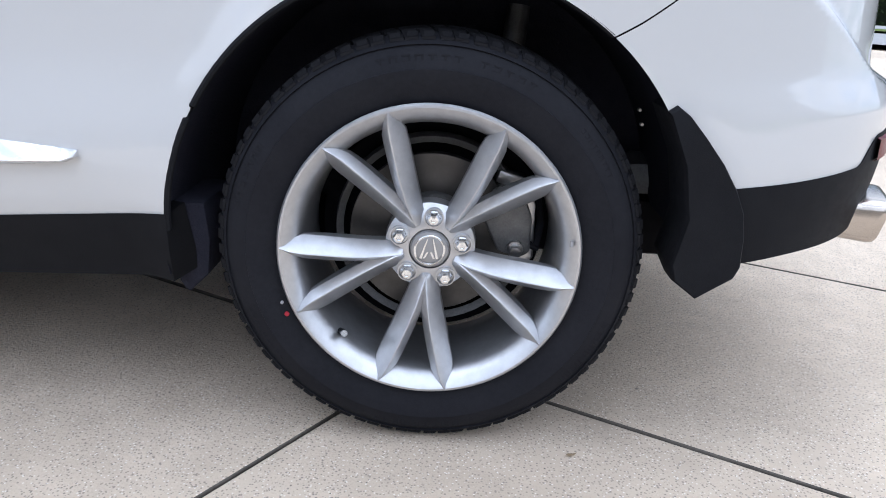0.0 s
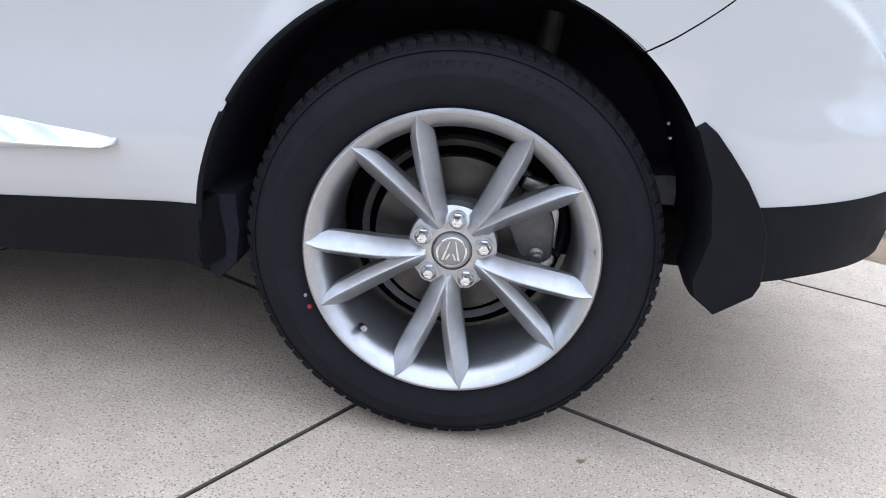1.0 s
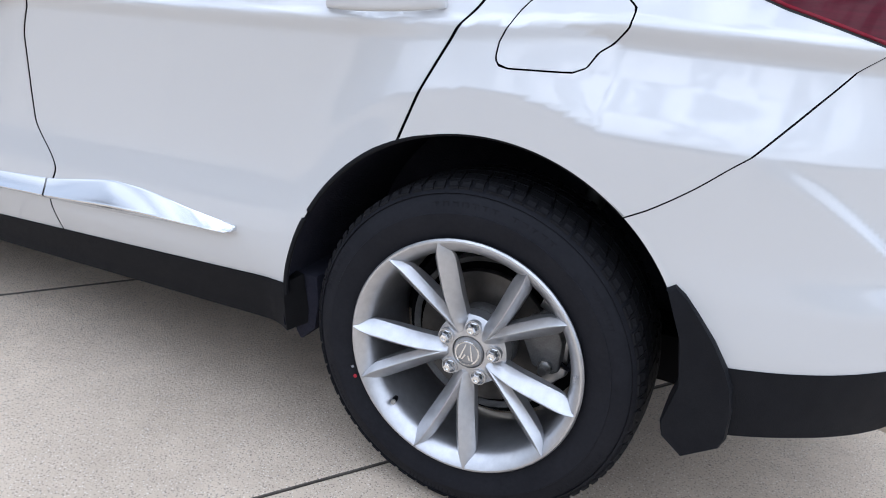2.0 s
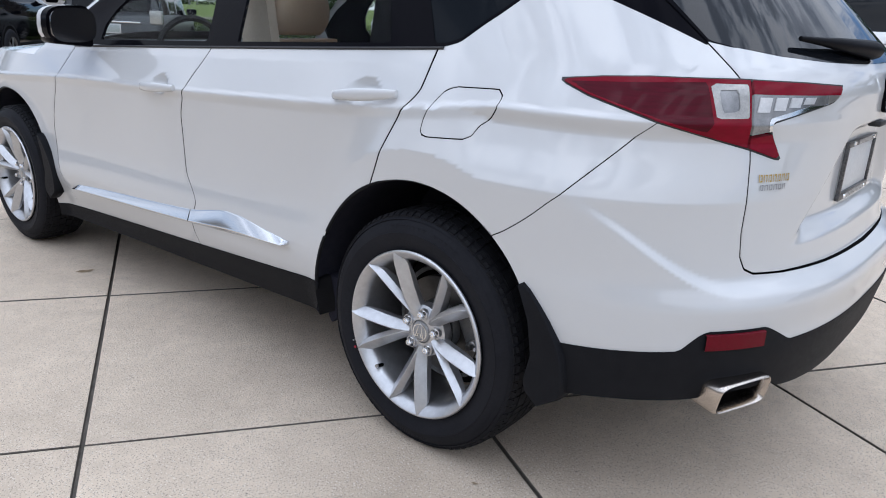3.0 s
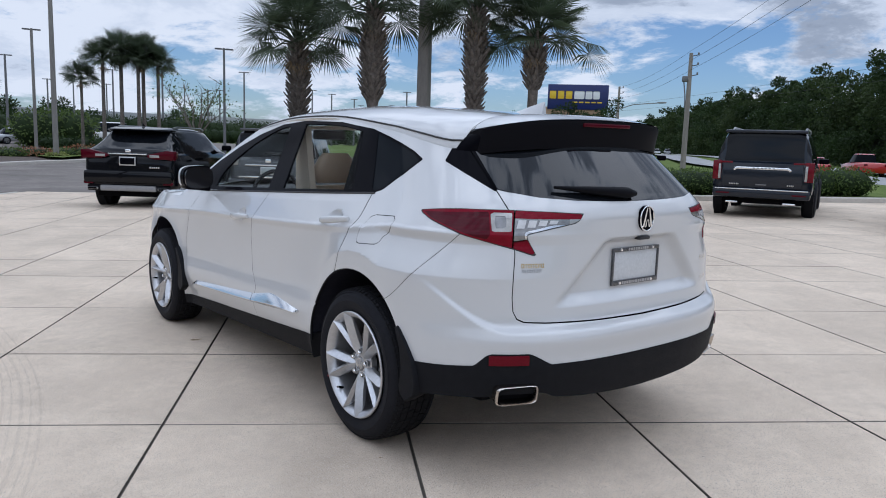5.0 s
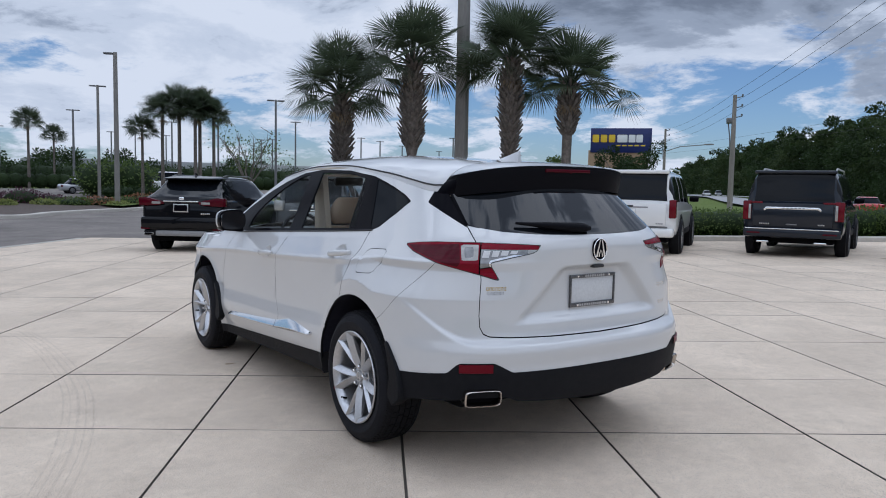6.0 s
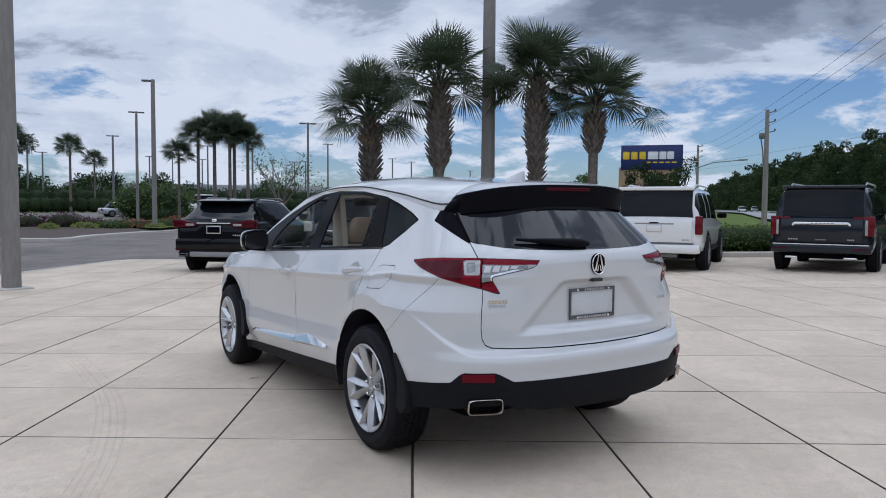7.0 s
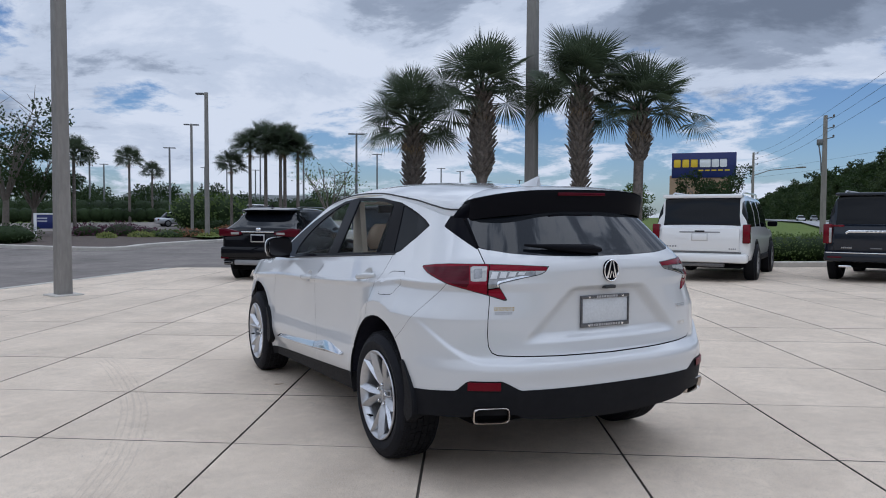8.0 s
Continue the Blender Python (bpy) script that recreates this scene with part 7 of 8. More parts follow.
stand(build_sabal("sabal_palm", SAB, 5.35, 0.42, 2.1, 2, extra=((60, 8, 0.80, 0.44), (56, 2, 0.82, 0.46), (64, -2, 0.74, 0.42)), prof=((0, 0.42), (0.50, 0.44), (0.56, 0.80), (0.64, 0.90), (0.84, 0.86), (0.93, 0.55), (1, 0.40)), boot_from=0.51), -15.61, 8.91)
stand(build_sabal("sabal_palm", SAB, 5.35, 0.34, 2.0, 3, prof=((0, 0.40), (0.46, 0.48), (0.62, 0.80), (0.80, 0.95), (0.92, 0.66), (1, 0.45)), boot_from=0.42), -13.72, 11.17)
stand(build_sabal("sabal_palm", SAB, 4.62, 0.30, 1.8, 4, extra=((52, 0, 0.80, 0.46), (48, -12, 0.86, 0.48), (232, -12, 0.62, 0.42)), lean=0.15, prof=((0, 0.60), (0.66, 0.60), (0.76, 0.92), (0.88, 0.85), (1, 0.55)), boot_from=0.68), -12.8, 12.57)

far_palm = build_sabal("fan_palm", "slender fan palm far off across the drive", 7.1, 0.30, 2.05, 9, boots=False, leaves=30)
stand(far_palm, -56.6, 11.2)
for x, y, s in ((-56.3, 12.4, 1.07), (-55.5, 13.4, 1.0), (-56.0, 13.9, 1.05), (-55.7, 14.9, 0.97), (-57.5, 9.9, 0.80), (-90.8, 4.8, 1.05), (-91.5, 7.4, 0.85), (-56.1, -1.6, 0.86)):
    copy_thing(far_palm, Matrix.Translation((x, y, ground_z(x, y))) @ Matrix.Rotation(x * 7 + y, 4, "Z") @ Matrix.Scale(s, 4))


def build_tree(name, label, height, spread_r, seed, leaf_mat, count=2200, size=0.16, bare=False, clumps=16, trunk=None, group="trees"):
    rnd = random.Random(seed)
    tree = thing(name, label, "tree", group=group)
    wood = bmesh.new()
    tr = trunk or height * 0.022
    fork = height * 0.30
    tube([(0, 0, -0.3), (0.05, 0, fork * 0.5), (0, 0.05, fork)], [tr * 1.3, tr, tr * 0.85], 8, bm=wood)
    ends = []
    for k in range(8):
        a = 2 * math.pi * k / 8 + rnd.uniform(-0.3, 0.3)
        r = spread_r * rnd.uniform(0.45, 0.85)
        z = height * rnd.uniform(0.62, 0.98 if bare else 0.88)
        end = Vector((r * math.cos(a), r * math.sin(a), z))
        mid = Vector((r * 0.4 * math.cos(a + 0.2), r * 0.4 * math.sin(a + 0.2), fork + (z - fork) * 0.5))
        tube([(0, 0, fork * 0.9), mid, end], [tr * 0.6, tr * 0.35, tr * 0.08], 6, bm=wood)
        ends += [mid, end]
        for _ in range(10 if bare else 4):
            s = mid.lerp(end, rnd.uniform(0.0, 0.95))
            e = s + Vector((rnd.gauss(0, 0.14), rnd.gauss(0, 0.14), rnd.uniform(0.02, 0.30))) * height * rnd.uniform(0.4, 0.9)
            tube([s, (s + e) / 2 + Vector((rnd.gauss(0, 0.05), rnd.gauss(0, 0.05), 0)) , e], [tr * 0.16, tr * 0.10, tr * 0.04], 4, bm=wood, cap=False)
            ends.append(e)
    part("trunk", wood, BARK, tree, "forked trunk and limbs", smooth=60)
    lv = Leaves()
    for k in range(clumps):
        c = rnd.choice(ends) + Vector((rnd.gauss(0, 0.08), rnd.gauss(0, 0.08), rnd.gauss(0, 0.05))) * height
        lv.clump(c, height * rnd.uniform(0.07, 0.15), count // clumps, size, rnd)
    tagged(leaf_part(lv, "crown", leaf_mat, tree), kind="stuff")
    return tree


stand(build_tree("bare_crape_tree", "half-bare twiggy tree behind the crossover", 5.2, 3.2, 21, LEAF_MID, 700, 0.14, bare=True, clumps=26), -43.5, 13.5)
stand(build_tree("sparse_tree", "sparse tree with bare twigs by the drive", 9.2, 4.4, 22, LEAF_DARK, 2400, 0.22, bare=True, clumps=30), -50.5, -5.6)
stand(build_tree("green_tree", "leafy green tree beside the sign", 4.6, 2.8, 23, LEAF_DARK, 7000, 0.17, clumps=34), -34.0, 38.2)
stand(build_tree("small_tree", "small leafy tree near the sign", 4.4, 2.2, 24, LEAF_MID, 2600, 0.18, clumps=18), -44.0, 40.0)
stand(build_tree("roadside_tree", "dense dark tree by the drive", 7.5, 3.6, 25, LEAF_DARK, 4500, 0.22, clumps=26), -56.5, -4.2)


def bush_row(name, label, pts, r, h, mat, count, size, seed, group=""):
    """One bush or clipped hedge of many small leaves round a dark core."""
    rnd = random.Random(seed)
    ob = thing(name, label, "bush", group=group)
    lv = Leaves()
    core = bmesh.new()
    for x, y in pts:
        z = ground_z(x, y) + 0.1
        g = bmesh.ops.create_icosphere(core, subdivisions=2, radius=1)
        for v in g["verts"]: v.co = Vector((x + v.co.x * r * 0.82, y + v.co.y * r * 0.82, z + h * 0.45 + v.co.z * h * 0.48)) + Vector((rnd.uniform(-1, 1), rnd.uniform(-1, 1), rnd.uniform(-1, 1))) * r * 0.05
        for _ in range(count):
            u = Vector((rnd.gauss(0, 1), rnd.gauss(0, 1), rnd.gauss(0, 1))).normalized()
            k = rnd.uniform(0.80, 1.12)
            p = Vector((x + u.x * r * k, y + u.y * r * k, z + h * 0.5 + u.z * h * 0.5 * k))
            if p.z < z - 0.15: continue
            d = (u + Vector((rnd.gauss(0, 0.8), rnd.gauss(0, 0.8), rnd.gauss(0, 0.6)))).normalized()
            lv.blade(p, d, (u + Vector((rnd.gauss(0, 0.4), rnd.gauss(0, 0.4), 0.4))).normalized(), size * rnd.uniform(0.7, 1.4), size * rnd.uniform(0.5, 0.8))
    part("core", core, MATS["tree_leaf"], ob, smooth=True)
    tagged(leaf_part(lv, "leaves", mat, ob), kind="stuff")
    return ob


def line_pts(a, b, n): return [tuple(Vector(a).lerp(Vector(b), i / max(1, n - 1))) for i in range(n)]


for b0, b1, n in ((4.3, 10.6, 13), (-2.0, 3.6, 11)):
    bush_row("clipped_hedge", "dark clipped hedge along the kerb", line_pts(at_joints(K_A + 0.95, b0), at_joints(K_A + 0.95, b1), n) + line_pts(at_joints(K_A + 1.9, b0), at_joints(K_A + 1.9, b1), n), 0.62, 0.80, LEAF_MID, 520, 0.068, 31 + n)
bush_row("round_shrub", "rounded green shrub on the lawn", line_pts(at_joints(18.9, 14.4), at_joints(19.3, 15.9), 3), 0.62, 0.9, LEAF_MID, 620, 0.085, 33)
bush_row("grass_clump", "spiky green clump by the lawn's end", line_pts((-4.3, 24.5), (-3.6, 23.8), 2), 0.5, 0.8, LEAF_MID, 260, 0.22, 34)
bush_row("far_hedge", "long dark clipped hedge across the drive", line_pts((-92, -30), (-91, 36), 56), 1.1, 1.75, LEAF_DARK, 260, 0.17, 35)
bush_row("flowering_shrubs", "tall loose flowering shrubs behind the hedge", line_pts((-97, -28), (-96, 44), 30), 2.1, 2.9, LEAF_DARK, 800, 0.24, 36)
bush_row("loose_shrub", "big loose shrub by the van", line_pts((-70, 8.6), (-69, 11.6), 3), 1.9, 3.1, LEAF_MID, 520, 0.30, 37)
bush_row("low_hedge", "low hedge behind the flower bed", line_pts((-66, 9.0), (-62, 17.5), 8), 0.8, 1.0, LEAF_DARK, 220, 0.2, 38)
for k, (x, y, r, h, mt, nm, lb) in enumerate(((-58.5, -0.6, 1.3, 1.5, LEAF_PURPLE, "purple_shrub", "dark purple-leaved shrub in the bed"), (-57.8, 1.6, 1.5, 1.6, LEAF_PURPLE, "purple_shrub", "dark purple-leaved shrub in the bed"), (-58.6, 3.4, 1.3, 1.4, LEAF_PURPLE, "purple_shrub", "dark purple-leaved shrub in the bed"), (-56.2, 2.9, 0.9, 0.9, LEAF_LIME, "lime_shrub", "yellow-green low shrub in the bed"), (-56.5, 4.9, 1.3, 1.1, LEAF_MID, "green_shrub", "low green shrub in the bed"), (-57.0, 6.6, 1.4, 1.2, LEAF_ORANGE, "orange_shrub", "orange flowering shrub in the bed"), (-57.6, 8.4, 1.3, 1.1, LEAF_MID, "green_shrub", "low green shrub in the bed"), (-58.4, 10.0, 1.5, 1.5, LEAF_ORANGE, "orange_shrub", "orange flowering shrub in the bed"), (-54.0, 0.4, 0.6, 0.7, LEAF_LIME, "lime_shrub", "yellow-green low shrub in the bed"), (-55.0, 7.6, 0.7, 0.7, LEAF_LIME, "lime_shrub", "yellow-green low shrub in the bed"), (-52.5, -5.6, 2.0, 1.7, LEAF_DARK, "round_shrub", "rounded dark shrub by the drive"), (-53.5, -8.4, 2.2, 1.8, LEAF_DARK, "round_shrub", "rounded dark shrub by the drive"))):
    bush_row(nm, lb, [(3.9 + 0.84 * (x - 3.9), -2.5 + 0.84 * (y + 2.5))], r * 0.8, h * (0.52 if y > 2.5 else 0.66), mt, 700, 0.13, 50 + k, "bed shrubs")


def far_wood(name, label, centres, seed, size, mat, count):
    """Distant woods: crowns of many leaf blades, uneven in height."""
    rnd = random.Random(seed)
    lv = Leaves()
    for x, y, z, r in centres:
        for _ in range(6):
            c = Vector((x + rnd.gauss(0, r * 0.45), y + rnd.gauss(0, r * 0.45), z + rnd.gauss(0, r * 0.35)))
            lv.clump(c, r * rnd.uniform(0.35, 0.6), count // 6, size, rnd, 0.75, 0.5)
    ob = new(name, lv.mesh(name, mat))
    return tagged(ob, label, "woods", kind="stuff")


rnd_w = random.Random(77)
dark_w, light_w = Leaves(), Leaves()
s_w = -45.0
while s_w < 1300:
    tall = knots([(-45, 12.5), (40, 15.5), (75, 18.5), (150, 20.5), (350, 24.5), (620, 27.5), (1300, 27)], s_w) * rnd_w.uniform(0.80, 1.06)
    r = rnd_w.uniform(2.6, 4.6) * (1 + max(0, s_w) / 420)
    off = 30 + rnd_w.uniform(0, 9)
    leaf = 0.42 + 0.0016 * max(0, s_w)
    z = 1.2
    while z < tall:
        k = 1 - 0.45 * ease(0.55, 1.0, z / tall)
        c = along(s_w + rnd_w.gauss(0, r * 0.4), off + rnd_w.uniform(-2.5, 2.0) + 0.22 * z)
        lv = light_w if rnd_w.random() < 0.36 else dark_w
        for _ in range(4):
            p = Vector((c.x + rnd_w.gauss(0, r * 0.42 * k), c.y + rnd_w.gauss(0, r * 0.42 * k), min(tall, z) + rnd_w.gauss(0, r * 0.22)))
            lv.clump(p, r * rnd_w.uniform(0.30, 0.55) * k, 105, leaf, rnd_w, 0.7, 0.6)
        z += r * 0.62
    s_w += r * 0.95
for lv, mt, lb in ((dark_w, LEAF_DARK, "dense dark green woods along the road"), (light_w, LEAF_WOOD, "lighter green trees among the roadside woods")):
    tagged(new("roadside_wood", lv.mesh("roadside_wood", mt)), lb, "woods", kind="stuff")
# upright near-black sheet behind the crowns; its colour stands in for their shade
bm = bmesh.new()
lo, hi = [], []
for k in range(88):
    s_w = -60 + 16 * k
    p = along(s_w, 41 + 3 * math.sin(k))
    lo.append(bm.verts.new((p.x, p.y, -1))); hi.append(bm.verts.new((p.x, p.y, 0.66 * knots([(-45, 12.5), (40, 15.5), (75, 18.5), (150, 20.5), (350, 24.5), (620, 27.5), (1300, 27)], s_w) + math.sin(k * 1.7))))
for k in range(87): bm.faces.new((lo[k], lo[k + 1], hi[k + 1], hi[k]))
solid("wood_interior", bm, material("wood_shade", (0.010, 0.016, 0.007), 1.0, col2=(0.02, 0.03, 0.012), scale=0.2), "dark sheet standing in for the shade deep in the woods", "woods", kind="structure")
cent = [(-150 - 30 * rnd_w.random(), y + rnd_w.uniform(-2, 2), knots([(-8, 6.2), (10, 5.6), (20, 4.0), (34, 2.4), (150, 2.2)], y) + rnd_w.uniform(-1.4, 2.4), 3.6) for y in range(-72, 150, 3)]
cent += [(-146 - 10 * rnd_w.random(), y + rnd_w.uniform(-2, 2), 2.2 + rnd_w.uniform(-1, 1.5), 3.4) for y in range(-60, 40, 3)]
far_wood("distant_trees", "low line of distant trees on the horizon", cent, 8, 0.50, LEAF_DARK, 900)

# small finds on the concrete
for fx, fy, fs, ft in ((0.27, -0.95, 0.012, 20), (-2.18, -0.93, 0.045, 70), (-4.29, 14.04, 0.10, 40)):
    bm = bmesh.new()
    g0 = ground_z(fx, fy) + 0.003
    ring = [bm.verts.new((fs * a, fs * b, c * fs)) for a, b, c in ((-1, 0, 0.05), (-0.4, 0.32, 0.10), (0.35, 0.25, 0.02), (1, 0.05, 0.16), (0.3, -0.3, 0.04), (-0.4, -0.28, 0.0))]
    mid_v = bm.verts.new((0, 0, 0.12 * fs))
    for i in range(6): bm.faces.new((ring[i], ring[(i + 1) % 6], mid_v))
    solid("fallen_leaf", bm, LEAF_DRY, "dry brown leaf lying on the concrete", "leaf", Matrix.Translation((fx, fy, g0)) @ Matrix.Rotation(radians(ft), 4, "Z"), group="fallen leaves")

# faint curved tyre marks
TYRE_MARK = material("tyre_mark", (0.20, 0.165, 0.14), 0.9, col2=(0.30, 0.25, 0.21), scale=9, alpha=0.07)
mark_line = curve_pts([(-4.6, -2.12), (-3.73, -2.01), (-2.57, -1.96), (-1.73, -1.99), (-0.78, -2.14), (-0.05, -2.34), (0.5, -2.55)], 10)
tm = thing("tyre_mark", "faint grey curved tyre marks on the concrete", "tyre mark", kind="structure")
for off, wide in ((0.0, 0.013), (-0.045, 0.010), (-0.085, 0.018), (-0.135, 0.010), (-0.175, 0.012)):
    bm = bmesh.new()
    last = None
    for (x, y), (x2, y2) in zip(mark_line, mark_line[1:]):
        d = Vector((x2 - x, y2 - y)).normalized()
        n = Vector((-d.y, d.x))
        pair = [bm.verts.new((x + n.x * o, y + n.y * o, ground_z(x + n.x * o, y + n.y * o) + 0.0035)) for o in (off, off - wide)]
        if last: bm.faces.new((last[0], pair[0], pair[1], last[1]))
        last = pair
    part("streak", bm, TYRE_MARK, tm)

# ---- lamp posts, poles and signs ----
POLE = material("weathered_pole", (0.18, 0.168, 0.155), 0.8, col2=(0.25, 0.238, 0.22), scale=1.6, bump=0.25, bump_scale=40, stretch=(1, 1, 0.25))
POLE_DARK = material("dark_pole", (0.12, 0.12, 0.125), 0.6, col2=(0.16, 0.16, 0.165), scale=2)
WOOD_POLE = material("grey_wood_pole", (0.20, 0.18, 0.16), 0.9, col2=(0.30, 0.27, 0.24), scale=3, bump=0.4, stretch=(1, 1, 0.1))


def lamp_post(name, label, h, w0, w1, heads=2, mat=None, square=True, pad=False, turn=0.0):
    ob = thing(name, label, "lamp post", group="lamp posts")
    rings = []
    for z in spread(0, h, 4):
        w = (w0 + (w1 - w0) * z / h) / 2
        b = w * 0.22
        rings.append([Vector((x, y, z)) for x, y in ((-w + b, -w), (w - b, -w), (w, -w + b), (w, w - b), (w - b, w), (-w + b, w), (-w, w - b), (-w, -w + b))])
    part("post", loft(rings), mat or POLE, ob, smooth=30)
    if pad: part("base_pad", box(-w0 * 1.0, w0 * 1.05, -w0 * 1.0, w0 * 1.05, -0.1, 0.03, 0.015), KERB, ob, "pale concrete footing")
    for k in range(heads):
        s = 1 if k == 0 else -1
        arm = part("arm", box(min(0, s * 0.20), max(0, s * 0.20), -0.04, 0.04, h - 0.13, h - 0.06, 0.01), POLE_DARK, ob)
        part("lamp_head", box(min(s * 0.14, s * 0.66), max(s * 0.14, s * 0.66), -0.17, 0.17, h - 0.13, h - 0.03, 0.03), POLE_DARK, ob, "flat dark lamp head")
    return ob


stand(lamp_post("lamp_post", "square weathered concrete lamp post on the lot", 9.0, 0.27, 0.19, pad=True), -12.04, -2.50, 22)
stand(lamp_post("lamp_post", "square weathered lamp post among the palms", 10.5, 0.36, 0.28), -15.14, 10.4, 30)
stand(lamp_post("lamp_post", "weathered lamp post on the lawn by the road", 9.5, 0.50, 0.40), -10.1, 34.0, 30)
stand(lamp_post("lamp_post", "tall pale lamp post beyond the flower bed", 9.5, 0.27, 0.20, 1), -45.4, 5.9, 243)
stand(lamp_post("lamp_post", "tall lamp post across the drive", 9.6, 0.27, 0.20), -65.3, 8.0, 80)
stand(lamp_post("lamp_post", "slim lamp post across the drive", 8.2, 0.20, 0.14, mat=POLE_DARK), -52.2, 18.7, 75)
stand(lamp_post("lamp_post", "slim lamp post across the drive", 8.6, 0.26, 0.18, mat=POLE_DARK), -85.4, 8.65, 75)
slim = lamp_post("lamp_post", "thin far lamp post on the horizon", 9.2, 0.24, 0.18, mat=POLE_DARK)
FAR_POLES = [(-104, 1.0), (-110, -1.5), (-128, -2.0), (-118, 3.4), (-124, -6.5), (-96, 27.5), (-116, 37), (-125, 44), (-130, 48), (-100, 51), (-112, 61), (-128, 75), (-132, 79), (-95, 65), (-140, 92), (-118, 18), (-126, 23), (-135, 30), (-150, 100), (-98, 22)]
stand(slim, -90, 36, 70)
for k, (x, y) in enumerate(FAR_POLES):
    copy_thing(slim, Matrix.Translation((x, y, 0.2)) @ Matrix.Rotation(radians(70 + 7 * (k % 3)), 4, "Z") @ Matrix.Scale(0.96 + 0.05 * (k % 3), 4))


def power_pole(h, label):
    ob = thing("power_pole", label, "power pole", group="power poles")
    part("post", tube([(0, 0, -0.3), (0, 0, h * 0.5), (0, 0, h)], [0.22, 0.19, 0.14], 12), WOOD_POLE, ob, smooth=60)
    for k, z in enumerate((h - 0.25, h - 1.0, h - 1.75)):
        part("insulator_arm", tube([(0, 0, z), (0.55, 0, z + 0.12)], 0.04, 6), POLE_DARK, ob)
        part("insulator", lathe([(0.0, z + 0.10), (0.07, z + 0.12), (0.07, z + 0.28), (0.0, z + 0.32)], 10, axis="z", at=(0.55, 0, 0)), CAST, ob)
    part("transformer_bracket", box(-0.55, -0.1, -0.12, 0.12, h - 2.2, h - 1.75, 0.05), CAST, ob)
    part("service_drop", tube([(-0.4, 0, h - 2.2), (-0.25, 0, h - 3.2), (-0.2, 0, h - 4.2)], 0.05, 6), POLE_DARK, ob)
    return ob


pp = [(-31.98, 48.04, 9.0), (-66.6, 81.9, 10.5), (-1.0, 17.0, 9.0)]
stand(power_pole(9.1, "grey wooden power pole with insulators by the road"), -31.98, 48.04, 40)
stand(power_pole(10.2, "grey wooden power pole down the road"), -66.6, 81.9, 40)


def wire(a, b, sag, name="power_line"):
    a, b = Vector(a), Vector(b)
    pts = [a.lerp(b, t) - Vector((0, 0, sag * 4 * t * (1 - t))) for t in spread(0, 1, 20)]
    solid(name, tube(pts, 0.011, 5), CABIN, "thin sagging overhead power line", "power line", group="power lines")


for dz in (8.95, 8.2, 7.45):
    wire((-31.9, 48.0, dz + 0.3), (-2.0, 22.0, dz + 3.2), 0.35)
    wire((-31.9, 48.0, dz + 0.3), (-66.5, 81.9, dz + 1.4), 0.5)
for dz in (7.4, 6.4):
    wire((-95, 108, dz + 2.0), (10.0, 34.0, dz + 0.8), 0.6)
part_arm = thing("street_light", "curved street light arm by the road", "street lamp")
part("arm", tube([(-66.6, 81.9, 7.2), (-65.0, 83.2, 7.9), (-62.2, 85.6, 8.2)], 0.07, 6), POLE, part_arm)
part("lamp_head", box(-62.6, -61.4, 85.3, 85.9, 8.12, 8.3, 0.05), POLE, part_arm)

# dealership sign across the lawn: plain shapes in its colours
sg = thing("roadside_sign", "blue and tan monument sign with plain yellow and white shapes", "sign")
SIGN_BLUE = material("sign_blue", (0.012, 0.020, 0.11), 0.35, col2=(0.016, 0.026, 0.13), scale=0.6)
part("column", box(-2.25, 2.2, 0.0, 0.6, 0, 4.7, 0.03), material("sign_tan", (0.30, 0.20, 0.12), 0.8, col2=(0.36, 0.25, 0.16), scale=0.8, bump=0.2), sg, "tan masonry column")
panel_ob = part("blue_panel", box(-2.1, 2.55, -0.1, 0.7, 4.52, 6.42, 0.03), SIGN_BLUE, sg, "dark blue panel")
for k in range(3): part("yellow_shape", box(-1.95 + 0.62 * k, -1.95 + 0.62 * k + 0.50, -0.14, -0.09, 5.32, 5.92, 0.07), material("sign_yellow", (0.75, 0.52, 0.03), 0.5), panel_ob, "plain yellow block")
for k, w in enumerate((0.78, 0.52, 0.50)): part("white_shape", box(-0.06 + (0, 0.86, 1.44)[k], -0.06 + (0, 0.86, 1.44)[k] + w, -0.14, -0.09, 5.32, 5.92, 0.07), material("sign_white", (0.8, 0.8, 0.8), 0.5), panel_ob, "plain white block")
for k in range(5): part("small_bar", box(-0.15 + 0.47 * k, 0.2 + 0.47 * k, -0.13, -0.09, 5.02, 5.12, 0.02), MATS["sign_yellow"], panel_ob)
sg.matrix_world = Matrix.Translation((-37.3, 41.0, ground_z(-37, 41))) @ Matrix.Rotation(radians(43.5), 4, "Z")

# small blue wayfinding sign in the bed
ws = thing("wayfinding_sign", "small blue and white wayfinding sign in the bed", "sign")
part("board", box(-0.85, 0.85, -0.06, 0.06, 0.95, 2.05, 0.02), SIGN_BLUE, ws, "blue board")
for x in (-0.85, 0.72): part("post", box(x, x + 0.22, -0.10, 0.10, -0.2, 2.15, 0.02), CAR_WHITE, ws, "white post")
part("cap", box(-0.85, 0.94, -0.10, 0.10, 2.06, 2.18, 0.02), CAR_WHITE, ws)
for z in (1.75, 1.52): part("line_of_text", box(-0.6, 0.1, -0.075, -0.05, z, z + 0.07), CAR_WHITE, ws, "unreadable white line")
ws.matrix_world = Matrix.Translation((-49.5, -3.35, ground_z(-49, -3) + 0.05)) @ Matrix.Rotation(radians(92), 4, "Z") @ Matrix.Scale(0.8, 4)

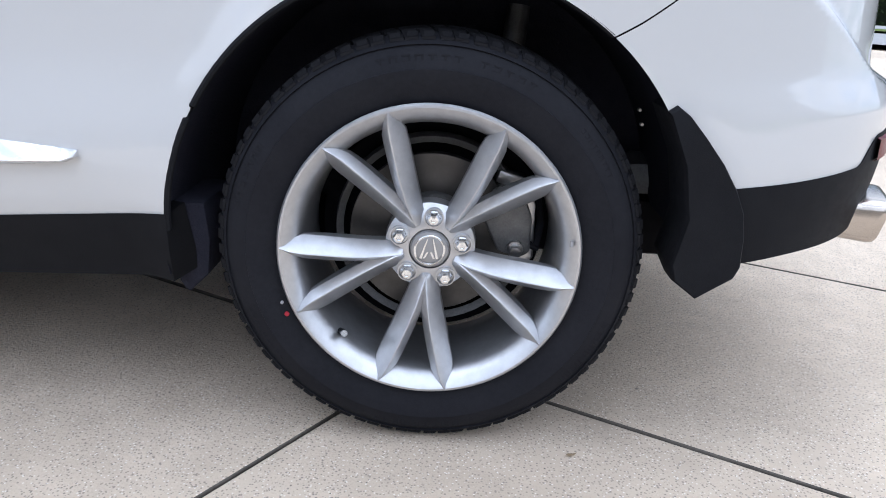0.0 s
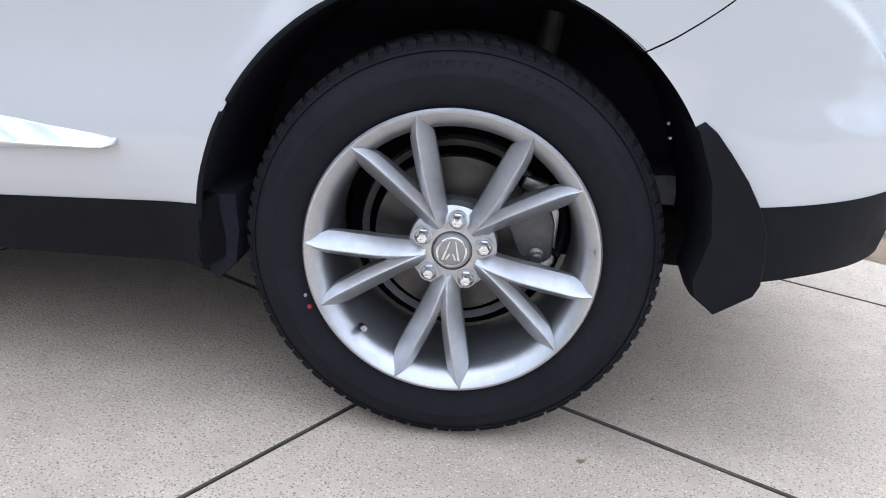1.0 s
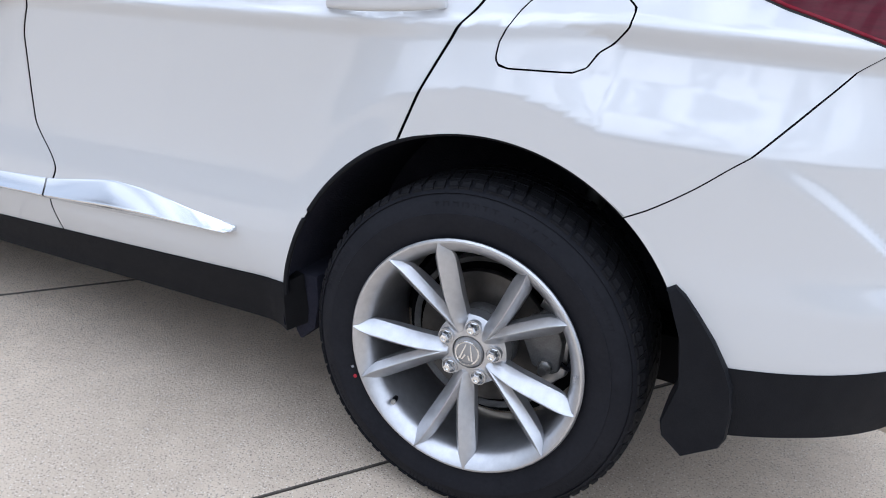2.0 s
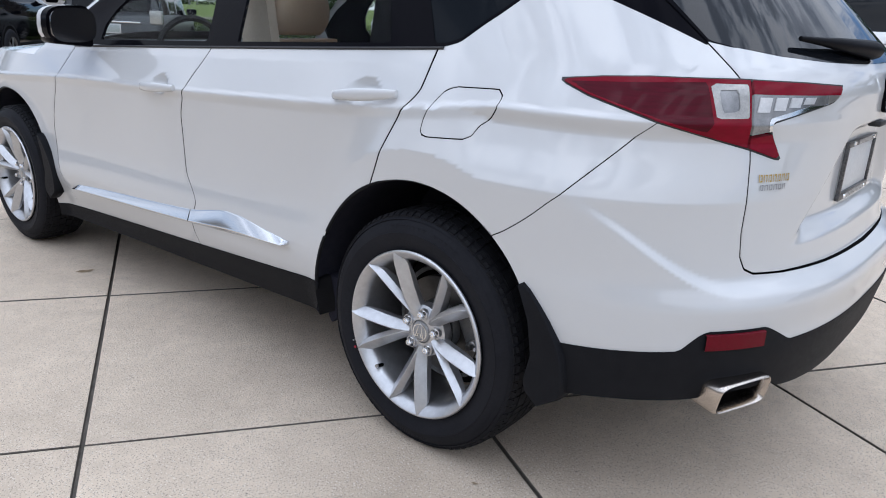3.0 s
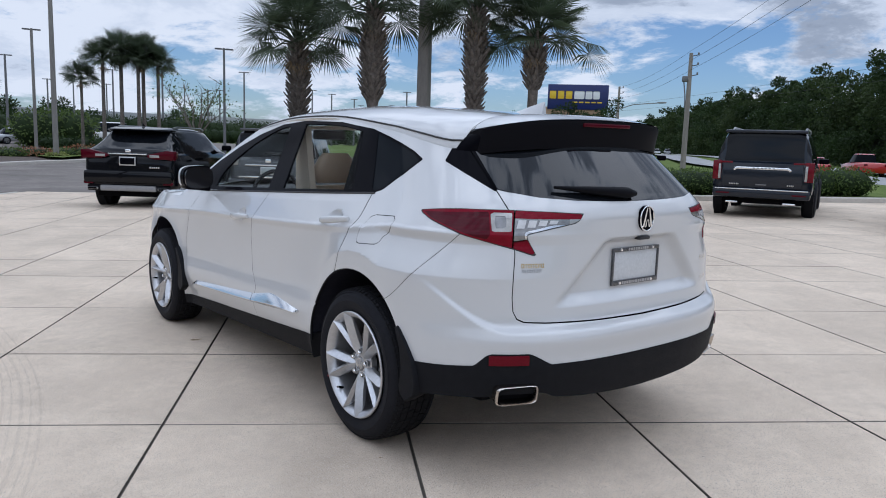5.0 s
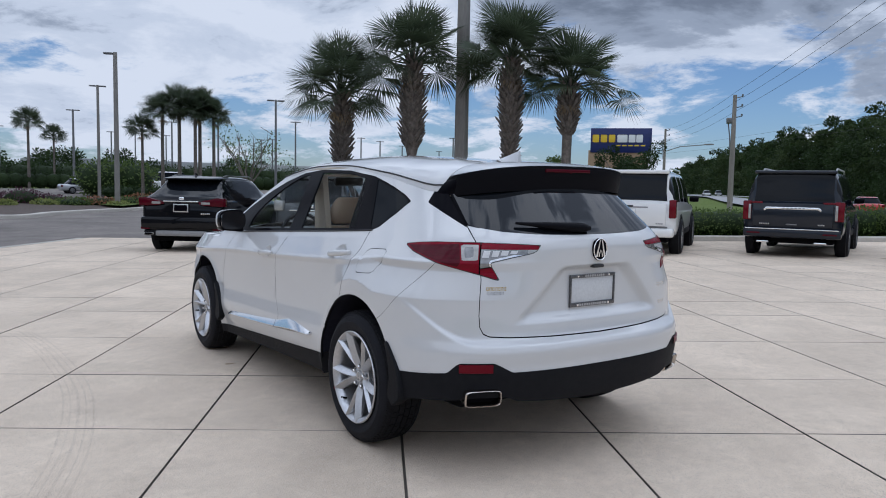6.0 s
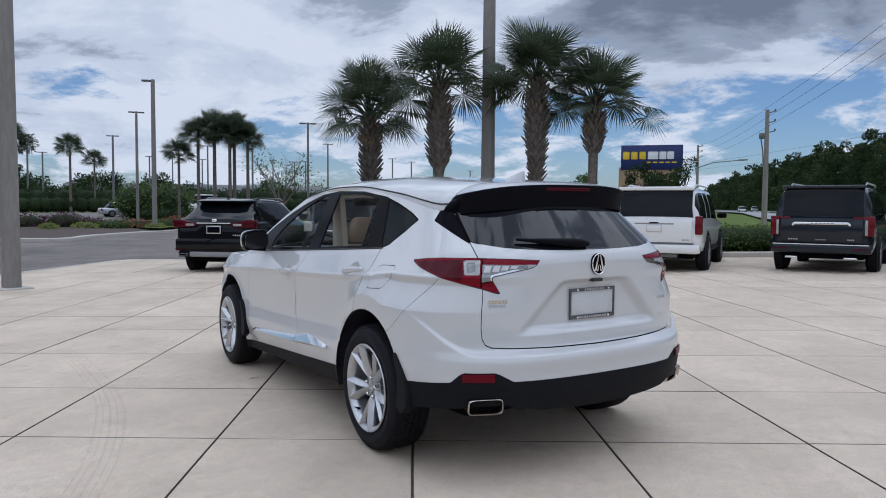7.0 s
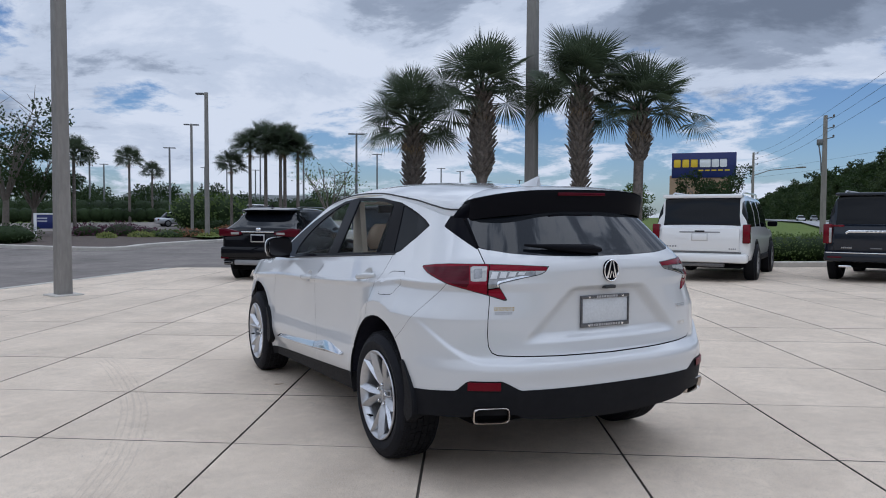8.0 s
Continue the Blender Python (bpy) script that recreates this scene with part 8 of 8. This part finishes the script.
# low long building and wall on the horizon
solid("distant_building", box(-175, -160, 10, 90, 0, 6.0, 0.1), material("far_wall", (0.36, 0.37, 0.38), 0.8, col2=(0.42, 0.43, 0.44), scale=0.1), "long low grey building far off", "building", smooth=False)


# ---- paving, slab by slab ----
def build_slabs():
    field = thing("pavement", "broom-finished beige concrete slabs with dark joints", "pavement", kind="structure")
    bed = bmesh.new()
    near = []
    for i in range(len(ROWS_A) - 1):
        for j in range(len(ROWS_B) - 1):
            c = at_joints((ROWS_A[i] + ROWS_A[i + 1]) / 2, (ROWS_B[j] + ROWS_B[j + 1]) / 2)
            near.append(((c - Vector((-1.5, 2.0))).length, i, j))
    near.sort()
    rest_v, rest_f = [], []
    rnd = random.Random(8)
    for rank, (_, i, j) in enumerate(near):
        ga, gb = 0.0042, 0.0054
        b0, b1 = (edge_b(ROWS_A[i]), edge_b(ROWS_A[i + 1])) if j == 0 else (ROWS_B[j], ROWS_B[j])
        cs = [at_joints(a, b) for a, b in ((ROWS_A[i] + ga, b0 + gb), (ROWS_A[i + 1] - ga, b1 + gb), (ROWS_A[i + 1] - ga, ROWS_B[j + 1] - gb), (ROWS_A[i] + ga, ROWS_B[j + 1] - gb))]
        mid = sum(cs, Vector((0, 0))) / 4
        dz = rnd.uniform(-0.0012, 0.0012)
        verts = []
        for shrink, drop in ((0.010, 0.0), (0.003, 0.0012), (0.0, 0.0045), (0.0, 0.09)):
            for c in cs:
                p = c + (mid - c).normalized() * shrink
                verts.append((p.x, p.y, ground_z(p.x, p.y) + dz - drop))
        faces = [(0, 1, 2, 3)] + [(4 * r + k, 4 * (r + 1) + k, 4 * (r + 1) + (k + 1) % 4, 4 * r + (k + 1) % 4) for r in range(3) for k in range(4)]
        if rank < 300:
            mz = ground_z(mid.x, mid.y)
            me = bpy.data.meshes.new("slab")
            me.from_pydata([(x - mid.x, y - mid.y, z - mz) for x, y, z in verts], [], faces)
            me.materials.append(CONCRETE); me.materials.append(JOINT)
            for p in me.polygons: p.material_index = 1 if p.index > 4 else 0
            bm = bmesh.new(); bm.from_mesh(me)
            bmesh.ops.recalc_face_normals(bm, faces=bm.faces)
            top = max(bm.faces, key=lambda f: f.calc_area())
            if top.normal.z < 0:
                for f in bm.faces: f.normal_flip()
            bm.to_mesh(me); bm.free()
            ob = new("slab", me)
            ob.location = (mid.x, mid.y, mz)
            ob.parent = field
        else:
            o = len(rest_v)
            rest_v += verts
            rest_f += [tuple(o + k for k in f) for f in faces]
    me = bpy.data.meshes.new("outer_slabs")
    me.from_pydata(rest_v, [], rest_f)
    bm = bmesh.new(); bm.from_mesh(me)
    for f in bm.faces:
        f.normal_update()
    bm.to_mesh(me); bm.free()
    me.materials.append(CONCRETE); me.materials.append(JOINT)
    for p in me.polygons: p.material_index = 1 if p.index % 13 > 4 else 0
    ob = new("outer_slabs", me)
    ob.parent = field
    tagged(ob, kind="stuff")
    corners = [at_joints(a, b) for a, b in ((ROWS_A[0], ROWS_B[0]), (ROWS_A[-1], ROWS_B[0]), (ROWS_A[-1], ROWS_B[-1]), (ROWS_A[0], ROWS_B[-1]))]
    sheet("joint_bed", corners, JOINT, "dark joint filler between the slabs", -0.012, 24, category="joint")


build_slabs()
